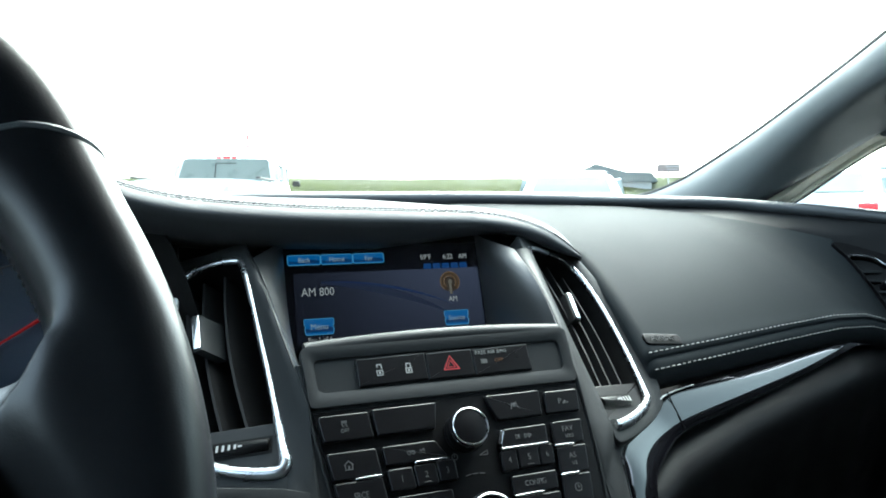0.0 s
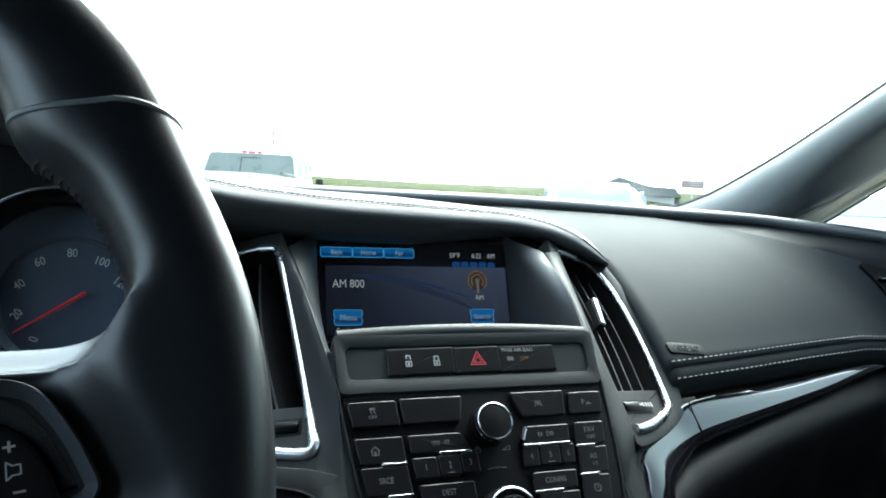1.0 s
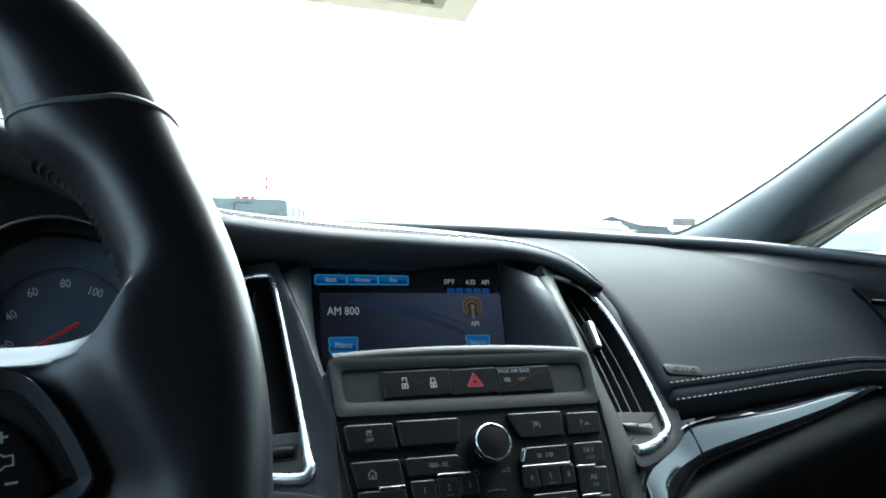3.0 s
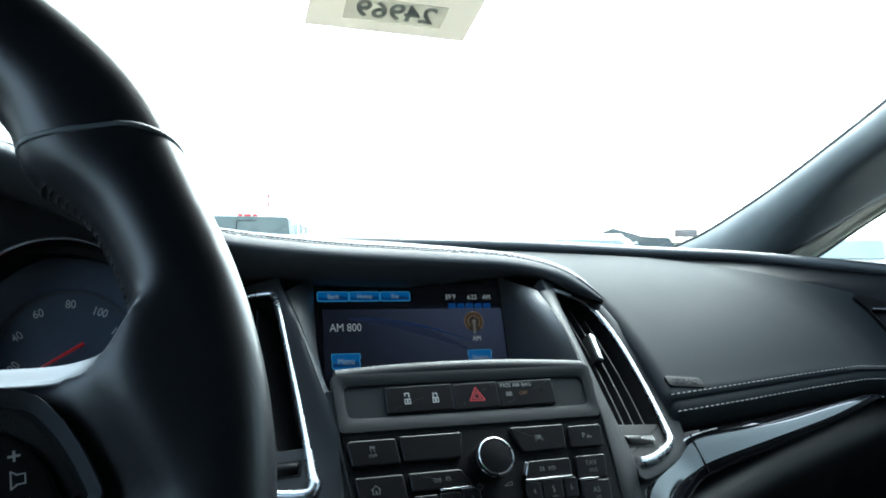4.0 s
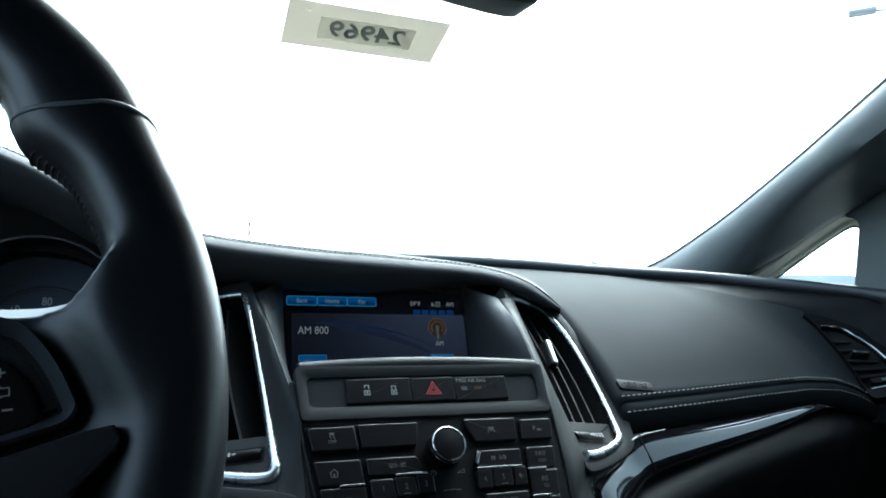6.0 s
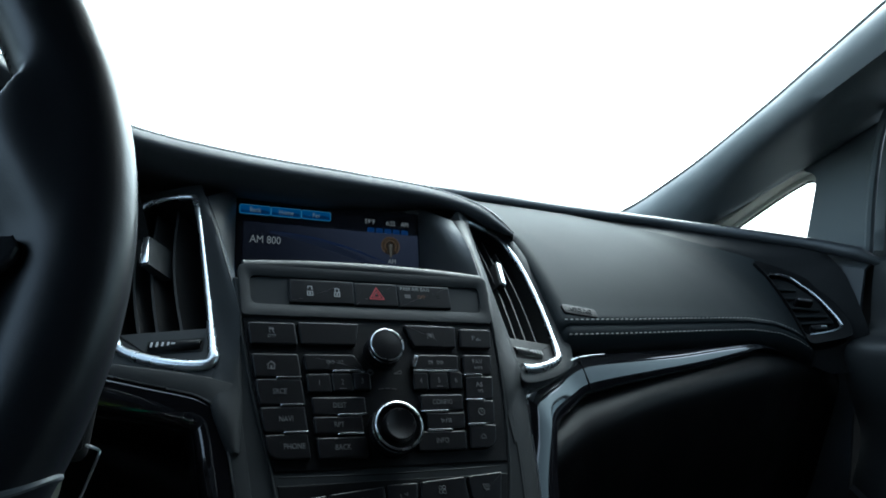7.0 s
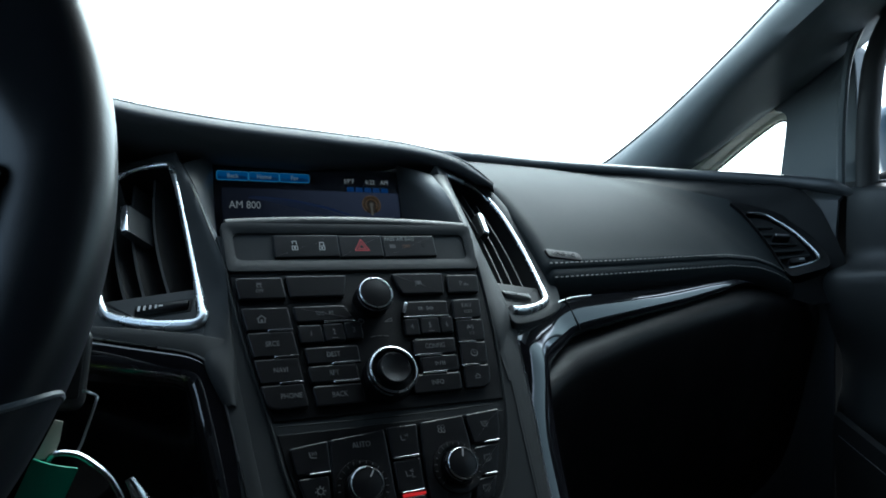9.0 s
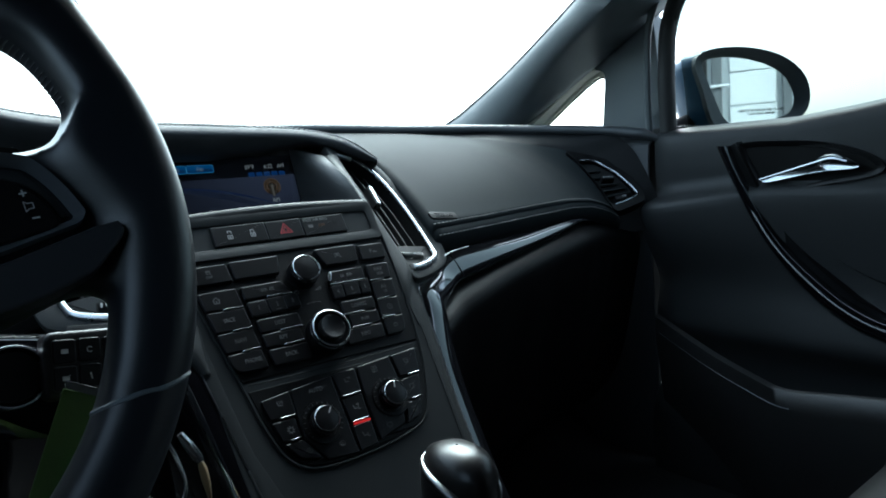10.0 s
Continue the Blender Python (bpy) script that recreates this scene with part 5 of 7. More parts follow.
for u, v, mark in ((-0.0275, -0.1845, -35), (0.0405, -0.1805, -10)):
    d_ = knob("temperature_dial", climate, u, v, 0.0113, 0.0135, False, "black ribbed temperature dial", mark)
    part("dial_collar", moved(lathe([(0.0125, 0.0), (0.0132, 0.0042), (0.0150, 0.0050), (0.0178, 0.0046), (0.0188, 0.0)], 48), pose(u, v, 0.0)), BLACK, d_, "black collar")
    part("tick", moved(merge(*[moved(rbox(0.0018, 0.0005, 0.0003, 0), pose(0.0160, 0, 0), pose(0, 0, 0, 0, 0, -35 + 250 * k / 16)) for k in range(17)]), pose(u, v, 0.0051)), GREY, d_, "grey scale ticks")
part("card_slot", prism(panel_poly(-0.1358, -0.1432, 0.004), -0.006, -0.0014), DARK, climate, "narrow black slot")
part("slot_lip", tube([(u / 1000, -0.1395 + 0.00002 * abs(u), -0.0008) for u in (-76, -50, -20, 10, 40, 70, 86)], 0.0010, 8), BLACK, climate)

strip = thing("switch_strip", STACK, "black strip of door lock, hazard and airbag indicator switches", "switch panel")
for key, u0, u1 in (("locks", -0.0655, -0.0155), ("hazard", -0.0150, 0.0205), ("airbag", 0.0210, 0.0665)):
    b = part("switch", prism(rounded([(u0, -0.0108), (u1, -0.0100), (u1 + 0.0003, 0.0100), (u0, 0.0092)], 0.0012, 3), 0.0, 0.0030, 0.001), BUTTON, strip)
    if key == "locks":
        part("label", moved(padlock(True), pose(-0.050, 0.0005, 0.0031)), WHITE, b, "white padlock print")
        part("label", moved(padlock(False), pose(-0.029, 0.0005, 0.0031)), WHITE, b, "white padlock print")
    elif key == "hazard":
        part("label", moved(merge(triangle(0.0115, 0.0009), triangle(0.0060, 0.0007)), pose(0.003, -0.0012, 0.0031)), RED, b, "red hazard triangle")
    else:
        part("label", moved(text("PASS AIR BAG", 0.0042, 0.0002, 0.0), pose(0.0360, 0.0058, 0.0031)), DIMWHITE, b, "white print")
        part("label", moved(bars([(0, 0, 0.005, 0.0034, 0)]), pose(0.0290, -0.0008, 0.0031)), GREY, b, "grey mark")
        part("label", moved(text("OFF", 0.0040), pose(0.0410, -0.0008, 0.0031)), AMBER, b, "amber print")
        part("label", moved(bars([(0, 0, 0.0028, 0.0036, 0)]), pose(0.0560, 0.0004, 0.0031)), BLACK, b)

# ---- screen ----
disp = thing("display_screen", FACE, "dark infotainment screen showing an AM radio page with blue buttons", "screen")
part("panel", rbox(0.212, 0.098, 0.006, 0.001, 1, (0, -0.034, -0.0035)), SCREEN, disp, "glossy black screen")


def swoosh(y0, y1, w):
    rows = []
    for i in range(30):
        f = i / 29
        x = -0.060 + 0.125 * f
        y = y0 + (y1 - y0) * f ** 2.2
        rows.append([(x, y, 0.0003), (x, y - w * (0.15 + math.sin(math.pi * f)), 0.0003)])
    return loft(rows)


part("swoosh", swoosh(-0.020, -0.056, 0.006), S_DEEP, disp, "dim blue swoosh")
part("swoosh", swoosh(-0.019, -0.046, 0.002), S_LINE2, disp, "thin blue swoosh")
# Emission here includes the glare reflected by the pane.
part("lcd", rbox(0.180, 0.064, 0.0004, 0, 1, (0.0055, -0.0428, 0.00005)), S_BACK, disp, "faintly lit display area with pane glare in its glow")


def soft_key(x, y, w, h, word, size, notch):
    """A glossy key: two blue halves inside a pale outline."""
    o = rounded([(x - w / 2, y - h / 2), (x + w / 2, y - h / 2), (x + w / 2, y + h / 2), (x - w / 2, y + h / 2)], h * 0.2, 3)
    if notch:
        o = rounded([(x - w / 2 + 0.001, y - h / 2), (x + w / 2 - 0.001, y - h / 2), (x + w / 2, y - h * 0.12), (x + w / 2 - 0.0015, y), (x + w / 2, y + h * 0.12), (x + w / 2, y + h / 2), (x - w / 2, y + h / 2), (x - w / 2, y + h * 0.12), (x - w / 2 + 0.0015, y), (x - w / 2, y - h * 0.12)], 0.0012, 2)
    k = part("soft_key", prism(o, 0.0002, 0.0005), S_BLUE, disp, "lit blue soft key")
    wave = [[(x - w * 0.46 + w * 0.92 * i / 12, y - h * (0.06 + 0.10 * math.sin(i * 0.55)), 0.0006), (x - w * 0.46 + w * 0.92 * i / 12, y - h * 0.34, 0.0006)] for i in range(13)]
    part("key_shade", loft(wave), S_SHADE, k)
    part("key_gloss", tube([(q[0], q[1], 0.0006) for q in o], 0.00028, 4, True), S_LINE, k)
    part("label", moved(text(word, size, 0.0002, 0.0), Matrix.Diagonal((0.9, 1, 1, 1)), pose(x, y - 0.0002, 0.0009)), S_DIM, k)
    return k


for k, word in enumerate(("Back", "Home", "Fav")):
    soft_key(-0.0740 + 0.0300 * k, 0.0018, 0.0296, 0.0092, word, 0.0064, False)
soft_key(-0.0647, -0.0598, 0.0265, 0.0142, "Menu", 0.0078, True)
soft_key(0.0670, -0.0598, 0.0245, 0.0138, "Source", 0.0066, True)
NARROW = Matrix.Diagonal((0.86, 1, 1, 1))
part("readout", moved(text("AM 800", 0.0108, 0.0002, 0.0), NARROW, pose(-0.0636, -0.0285, 0.0006)), S_TEXT, disp, "white station text")
for word, x in (("59\u00b0F", 0.0427), ("6:22", 0.0655), ("AM", 0.0812)):
    part("readout", moved(text(word, 0.0070, 0.0002, 0.0), NARROW, pose(x, 0.0007, 0.0006)), S_TEXT, disp, "white status text")
part("readout", moved(text("Fav 1 of 6", 0.0064, 0.0002, 0.0), NARROW, pose(-0.0645, -0.0718, 0.0006)), S_TEXT, disp, "white text")
part("readout", moved(text("AM", 0.0072, 0.0002, 0.0), NARROW, pose(0.0656, -0.0415, 0.0008)), S_TEXT, disp, "white text")
for k in range(5):
    x = 0.0435 + 0.0093 * k
    p_ = part("preset", prism(rounded([(x - 0.0040, -0.0108), (x + 0.0040, -0.0108), (x + 0.0036, -0.0056), (x - 0.0036, -0.0056)], 0.0008, 2), 0.0002, 0.0005), S_PRESET, disp, "small blue preset mark")
    part("mark", bars([(x, -0.0080, 0.0030, 0.0006, 0), (x, -0.0095, 0.0022, 0.0006, 0)], 0.0007, 0.0002), S_SHADE, p_)
part("antenna_icon", moved(lathe([(0, 0.0), (0.0098, 0.0), (0.0098, 0.0002), (0, 0.0002)], 28), pose(0.0645, -0.0245, 0.0003)), S_TAN, disp, "dull gold disc")
for r in (0.0095, 0.0062):
    part("antenna_icon", moved(tube([(r * math.cos(a), r * math.sin(a), 0) for a in [math.radians(-50 + 280 * k / 20) for k in range(21)]], 0.0009, 6), pose(0.0645, -0.0245, 0.0008)), S_GOLD, disp, "gold broadcast icon")
part("antenna_icon", moved(merge(lathe([(0, 0), (0.0022, 0.0002), (0.0022, 0.0006), (0, 0.0007)], 12), bars([(0, -0.0065, 0.0026, 0.011, 0)])), pose(0.0645, -0.0245, 0.0008)), S_MAST, disp, "pale mast icon")

# ---- instrument cluster ----
def tunnel(*rings):
    """A wall through circles given as radius, rise and depth."""
    return loft([[(r * math.cos(2 * math.pi * k / 56), c + r * math.sin(2 * math.pi * k / 56), z) for k in range(56)] for r, c, z in rings], close_v=True)


cluster = thing("instrument_cluster", pose(-0.367, 0.16, 0.90, 82, 0, 0), "round backlit-off gauges with chrome ring and red needle", "gauges")
NAVY = mat("gauge_face", (0.058, 0.075, 0.108), 0.35, 0, 0.1, 900, 0.2)
DIAL = mat("dial_print", (0.55, 0.57, 0.60), 0.6, 0, 0, 1500, 0.08)
part("backing", rbox(0.36, 0.17, 0.01, 0.004, 2, (0, 0.0, -0.012)), DARK, cluster)
for s, nums in ((1, ((40, 160), (60, 126), (80, 90), (100, 56), (120, 22), (20, 195), (0, 230))), (-1, ((1, 200), (2, 165), (3, 130), (4, 95), (5, 60), (6, 25)))):
    cx = 0.068 * s
    d = part("dial", moved(merge(lathe([(0.0, 0.0), (0.052, 0.0), (0.0535, 0.0012)], 56), tunnel((0.0535, 0.0, 0.0012), (0.062, 0.006, 0.004), (0.0670, 0.0110, 0.011))), pose(cx, 0, -0.002)), NAVY, cluster, "dark blue-black gauge face")
    part("scale_ring", moved(tube([(0.0505 * math.cos(a), 0.0505 * math.sin(a), 0) for a in [math.radians(-40 + 260 * k / 60) for k in range(61)]], 0.0006, 6), pose(cx, 0, 0.0006)), GREY, d)
    part("tick", moved(merge(*[moved(rbox(0.0045 if k % 2 == 0 else 0.0028, 0.0007, 0.0003, 0), pose(0.0475, 0, 0), pose(0, 0, 0, 0, 0, -40 + 270 * k / 32)) for k in range(33)]), pose(cx, 0, 0.0005)), GREY, d, "white scale ticks")
    for n_, a in nums:
        part("numeral", moved(text(str(n_), 0.0098, 0.0002, 0.6), Matrix.Diagonal((0.82, 1, 1, 1)), pose(cx + 0.0395 * math.cos(radians(a)), 0.0395 * math.sin(radians(a)), 0.0005, 0, 0, (a - 90) * 0.5)), DIAL, d, "pale numeral")
    # Slight emission added to lift the needle's red; the gauges are unlit.
    nd = part("needle", moved(loft([[(-0.014, -0.0016, 0), (-0.014, 0.0016, 0), (-0.014, 0, 0.002)], [(0.046, -0.0005, 0), (0.046, 0.0005, 0), (0.046, 0, 0.001)]], close_v=True, caps=True), pose(cx + (0.0 if s > 0 else 0), 0.0, 0.005, 0, 0, 212 if s > 0 else 200)), glow("needle_red", (0.85, 0.05, 0.06), 0.010, (0.28, 0.015, 0.02)), d, "red needle")
    part("gauge_tunnel", moved(tunnel((0.0670, 0.0110, 0.009), (0.0680, 0.0165, 0.047), (0.0695, 0.0172, 0.0502), (0.0715, 0.0172, 0.048)), pose(cx, 0, 0)), BLACK, cluster)
    part("chrome_ring", moved(tube([(0.0695 * math.cos(a), 0.0172 + 0.0695 * math.sin(a), 0.0505) for a in [k * math.pi / 28 for k in range(56)]], 0.0012, 8, True), pose(cx, 0, 0)), CHROME, cluster, "chrome gauge ring")
part("surround", moved(ring_plate([tuple(q) for q in spline([(-0.185, -0.09, 0), (0, -0.10, 0), (0.185, -0.09, 0), (0.19, 0.02, 0), (0.13, 0.115, 0), (0, 0.125, 0), (-0.13, 0.115, 0), (-0.19, 0.02, 0)], 64, True)],
                                  [tuple(q) for q in spline([(-0.140, -0.06, 0), (0, -0.06, 0), (0.140, -0.06, 0), (0.145, 0.0, 0), (0.10, 0.07, 0), (0, 0.075, 0), (-0.10, 0.07, 0), (-0.145, 0.0, 0)], 64, True)], -0.01, 0.040, 0.036), pose(0, 0, 0)), DARK, cluster, "black gauge surround")

# ---- steering wheel ----
wheel = thing("steering_wheel", WHEEL, "black leather steering wheel with audio buttons on the spoke", "steering wheel")
WR = 0.1778


def rim_point(th, ph):
    """ph runs round the section; the grip swells inward beside the spokes."""
    side = abs(((math.degrees(th) + 180) % 360) - 180)
    side = min(side, 180 - side) * (1 if math.sin(th) > 0 else -1)
    swell = 0.0075 * math.exp(-((side - 37.5) / 5.0) ** 2) + 0.003 * math.exp(-((side + 12) / 12) ** 2)
    k = min(1.0, max(0.0, (side - 26) / 16))
    grow = 0.0065 * k * k * (3 - 2 * k)
    c, s_ = math.cos(ph), math.sin(ph)
    p = 0.72 if c > 0 else 0.88
    c, s_ = math.copysign(abs(c) ** p, c), math.copysign(abs(s_) ** p, s_)
    rad = c * (0.0165 + (grow if c > 0 else swell))
    ax = 0.0178 * s_
    r = WR + rad
    return V((r * math.cos(th), r * math.sin(th), ax))


def spoke(s):
    """Padded arm: its top slopes toward the driver, its face rises to the rim past the switch bezel."""
    us = [0.060, 0.080, 0.100, 0.115, 0.128, 0.136, 0.143, 0.1475, 0.1505, 0.154, 0.160, 0.168, 0.178]
    vt = [0.0500, 0.0465, 0.0445, 0.0437, 0.0440, 0.0448, 0.0465, 0.0500, 0.0560, 0.0630, 0.0685, 0.0715, 0.0750]
    vb = [-0.052, -0.048, -0.043, -0.039, -0.034, -0.031, -0.029, -0.029, -0.030, -0.032, -0.037, -0.043, -0.050]
    rows = []
    for q in range(45):
        u = 0.060 + 0.118 * q / 44
        t, b = float(np.interp(u, us, vt)), float(np.interp(u, us, vb))
        c, h = (t + b) / 2, (t - b) / 2
        face = 0.0070
        dz, z0 = (face + 0.017) / 2, (face - 0.017) / 2
        r = dz * 0.62
        ring = []
        for cx_, cy_, a0 in ((dz - r, h - r, 0), (-(dz - r), h - r, 90), (-(dz - r), -(h - r), 180), (dz - r, -(h - r), 270)):
            for k in range(11):
                w = radians(a0 + 9 * k)
                z = z0 + cx_ + r * math.cos(w)
                ring.append((c + cy_ + r * math.sin(w) - 0.70 * (z + 0.017) * max(0.0, math.sin(w)), z))
        y0, y1 = ring[-1][0], ring[0][0]
        ring += [(y0 + (y1 - y0) * k / 13, face) for k in range(1, 13)]
        row = []
        for y, z in ring:
            edge = float(np.interp(y, [-0.02, 0.0, 0.013, 0.0245, 0.034], [0.149, 0.149, 0.142, 0.135, 0.131]))
            g = min(1.0, max(0.0, (u - edge) / 0.026))
            row.append(V((s * u, y, z + 0.0102 * g * g * (3 - 2 * g) * min(1.0, max(0.0, (z + 0.008) / 0.012)))))
        rows.append(row)
    return loft(rows, close_v=True, caps=True)


N = 180
grip_ = merge(loft([[rim_point(2 * math.pi * i / N, 2 * math.pi * j / 36) for j in range(36)] for i in range(N)], True, True), spoke(1), spoke(-1))
rim = part("rim", grip_, HIDE, wheel, "worn black leather wrap of rim and spokes", sharp=80)
fuse = rim.modifiers.new("fuse", "REMESH")
fuse.mode, fuse.voxel_size, fuse.use_smooth_shade = "VOXEL", 0.0016, True
ease = rim.modifiers.new("ease", "SMOOTH")
ease.factor, ease.iterations = 0.5, 46


SEAMSKIN = mat("pale_seam_leather", (0.10, 0.115, 0.125), 0.45, 0, 0.2, 900, 0.2)
for deg, lean in ((36.2, -4.5), (143.8, 4.5), (-26, 4.0), (206, -4.0)):
    pts = [rim_point(radians(deg + lean * math.cos(2 * math.pi * j / 48)), 2 * math.pi * j / 48) for j in range(48)]
    mid = V((WR * math.cos(radians(deg)), WR * math.sin(radians(deg)), 0))
    part("seam", tube([q.lerp(mid, 0.052) for q in pts], 0.0013, 8, True), SEAMSKIN, wheel, "raised leather seam, paler than the wrap")
LACE = mat("waxed_lace", (0.030, 0.033, 0.033), 0.4, 0, 0, 900, 0.3)
for a0, a1 in ((36, 13), (144, 167), (44, 136)):
    n_ = int(abs(a1 - a0) * 1.1)
    loops = []
    for k in range(n_):
        a = a0 + (a1 - a0) * (k + 0.5) / n_
        loops.append(tube([rim_point(radians(a + 0.5 * w), math.pi + 0.40 * w) + V((-math.cos(radians(a)), -math.sin(radians(a)), 0)) * (-0.0002 if abs(w) < 0.9 else -0.0014) for w in (-1, -0.5, 0, 0.5, 1)], 0.00055, 5))
    tagged(part("lacing", merge(*loops), LACE, wheel), "dark lacing along the inner seam", kind="stuff")


SATIN = mat("satin_bezel", (0.056, 0.062, 0.070), 0.45, 0, 0.1, 1200, 0.1, 14, 0, 0.5)
BEZEL = rounded([(0.066, 0.0305), (0.122, 0.0302), (0.133, 0.0280), (0.140, 0.0205), (0.145, 0.013), (0.1505, 0.002), (0.148, -0.0025), (0.1185, -0.0120), (0.066, -0.022)], 0.004, 4)
SWITCH = rounded([(0.100, 0.0205), (0.1230, 0.0200), (0.1295, 0.0170), (0.1360, 0.0105), (0.1415, -0.0005), (0.1370, -0.0040), (0.1195, -0.0075), (0.100, -0.0115)], 0.003, 4)
BLADE = [(0.066, -0.029), (0.116, -0.0180), (0.137, -0.0110), (0.152, -0.0060), (0.161, -0.0042), (0.1630, -0.0080), (0.1618, -0.0115), (0.149, -0.0250), (0.131, -0.0325), (0.114, -0.037), (0.066, -0.050)]
for s in (1, -1):
    flip = Matrix.Diagonal((s, 1, 1, 1))
    bz = part("switch_bezel", moved(ring_plate(BEZEL, [tuple(q) for q in inset(BEZEL, 0.0070)], -0.012, 0.0135, 0.0005), flip), SATIN, wheel, "dark satin switch bezel", sharp=50)
    part("bezel_floor", moved(prism([tuple(q) for q in inset(BEZEL, 0.0055)], 0.002, 0.0074), flip), FASCIA, bz)
    bt = part("switch_pad", moved(prism(SWITCH, 0.004, 0.0100, 0.0012), flip), BUTTON, bz, "black switch pad")
    if s > 0:
        part("plus_mark", moved(bars([(0, 0, 0.0028, 0.0006, 0), (0, 0, 0.0006, 0.0028, 0)]), pose(0.1290, 0.0128, 0.0102, 0, 0, 8)), WHITE, bz)
        part("speaker_mark", moved(bars([(-0.0022, 0, 0.0007, 0.0042, 0), (-0.0004, 0.0021, 0.0040, 0.0007, 0), (-0.0004, -0.0021, 0.0040, 0.0007, 0), (0.0022, 0.0030, 0.0034, 0.0007, 35), (0.0022, -0.0030, 0.0034, 0.0007, -35), (0.0034, 0, 0.0007, 0.0080, 0)]), Matrix.Scale(0.56, 4), pose(0.1308, 0.0072, 0.0102, 0, 0, 188)), WHITE, bz)
        part("minus_mark", moved(bars([(0, 0, 0.0027, 0.0006, 0)]), pose(0.1322, 0.0020, 0.0102, 0, 0, 6)), WHITE, bz)
    part("blade", moved(prism(BLADE, -0.010, 0.0172, 0.0015), flip), mat("dark_metal_blade", (0.022, 0.024, 0.028), 0.34, 0.0), wheel, "dark glossy lower spoke insert")
part("hub", prism(rounded([(-0.085, 0.045), (0.085, 0.045), (0.080, -0.02), (0.045, -0.085), (-0.045, -0.085), (-0.080, -0.02)], 0.03, 6), -0.03, 0.032, 0.014, 4), BLACK, wheel, "padded airbag cover", sharp=60)
part("lower_spoke", prism([(-0.03, -0.07), (0.03, -0.07), (0.022, -0.175), (-0.022, -0.175)], -0.012, 0.006, 0.004, 3), SILVER, wheel, "silver lower spoke")
column = thing("steering_column", WHEEL, "black plastic steering column shroud", "steering column")
part("shroud", moved(prism(rounded([(-0.055, 0.035), (0.055, 0.035), (0.062, -0.03), (0.03, -0.085), (-0.03, -0.085), (-0.062, -0.03)], 0.02, 5), -0.36, -0.06, 0.012, 3), pose(0, -0.005, 0)), BLACK, column, sharp=60)
stalk = part("wiper_stalk", tube(spline([(0.05, -0.005, -0.10), (0.10, 0.0, -0.09), (0.135, 0.004, -0.085)], 10), [0.008, 0.008, 0.0085, 0.009, 0.010, 0.011, 0.012, 0.012, 0.011, 0.006], 12), BLACK, column, "black wiper stalk")

# ---- ignition key and tag ----
FOBSKIN = mat("fob_plastic", (0.012, 0.012, 0.013), 0.4, 0, 0.2, 1400, 0.12, 14, 0, 0.4)
key = thing("car_key", basis((-0.223, -0.165, 0.832), (1, 0.1, -0.1), (0.1, 0.25, 1)), "black remote key in the ignition with five buttons", "key")
part("fob", prism(rounded([(-0.0065, -0.019), (0.036, -0.019), (0.036, 0.019), (-0.0065, 0.019)], 0.006, 5), -0.008, 0.006, 0.003, 3), FOBSKIN, key, sharp=60)
for k, (u, v) in enumerate(((0.0035, 0.0075), (0.0165, 0.0075), (0.0035, -0.0075), (0.0165, -0.0075))):
    b = part("fob_button", prism(rounded([(u - 0.006, v - 0.0068), (u + 0.006, v - 0.0068), (u + 0.006, v + 0.0068), (u - 0.006, v + 0.0068)], 0.002, 3), 0.005, 0.0072, 0.0008), BUTTON, key)
    ic = (bars([(0, 0, 0.005, 0.0034, 0)]), tube([(0.002 * math.cos(a), 0.002 * math.sin(a), 0) for a in [radians(40 + 280 * j / 12) for j in range(13)]], 0.0004, 5), bars([(0, 0, 0.005, 0.0034, 0), (0.002, 0.0015, 0.003, 0.0006, 40)]), bars([(0, 0, 0.0012, 0.005, 12)]))[k]
    part("label", moved(ic, Matrix.Scale(0.72, 4), pose(u, v, 0.0075)), WHITE, b)
pb = part("fob_button", prism(rounded([(0.0235, -0.014), (0.033, -0.014), (0.033, 0.014), (0.0235, 0.014)], 0.002, 3), 0.005, 0.0072, 0.0008), BUTTON, key)
part("label", moved(lathe([(0, 0.0003), (0.0012, 0.0002), (0.0012, 0)], 10), pose(0.0285, 0.002, 0.0073)), RED, pb)
lock_ = part("lock_cylinder", moved(lathe([(0.0150, -0.03), (0.0150, -0.006), (0.0138, -0.0045), (0.004, -0.0045), (0.0, -0.0045)], 36), pose(-0.0195, -0.003, 0)), BUTTON, key, "black ignition lock")
part("lock_ring", moved(lathe([(0.0178, -0.016), (0.0178, -0.004), (0.0170, -0.0020), (0.0160, -0.0020), (0.0152, -0.004), (0.0150, -0.008)], 36), pose(-0.0195, -0.003, 0)), CHROME, lock_, "chrome ignition ring")
OLIVE = mat("olive_plastic", (0.075, 0.125, 0.030), 0.4, 0, 0.1, 700, 0.15)
ringt = thing("key_tag", pose(-0.19, -0.18, 0.80), "green plastic dealer key tag on a wire ring", "key tag")
part("tag_sleeve", thick(loft([[V((-0.2060 + 0.0165 * k / 5 - 0.034 * j / 9, -0.198 - 0.002 * math.sin(k * 0.7) - 0.004 * j / 9, 0.7990 - 0.0013 * k - 0.080 * j / 9)) for k in range(6)] for j in range(10)]), 0.0014), GREEN, ringt, "green plastic sleeve", world=True)
part("tag_sleeve", thick(loft([[V((-0.2228 + 0.0165 * k / 5 - 0.036 * j / 9, -0.186, 0.8237 - 0.0017 * k - 0.085 * j / 9)) for k in range(6)] for j in range(10)]), 0.0012), OLIVE, ringt, "olive green plastic sleeve", world=True)
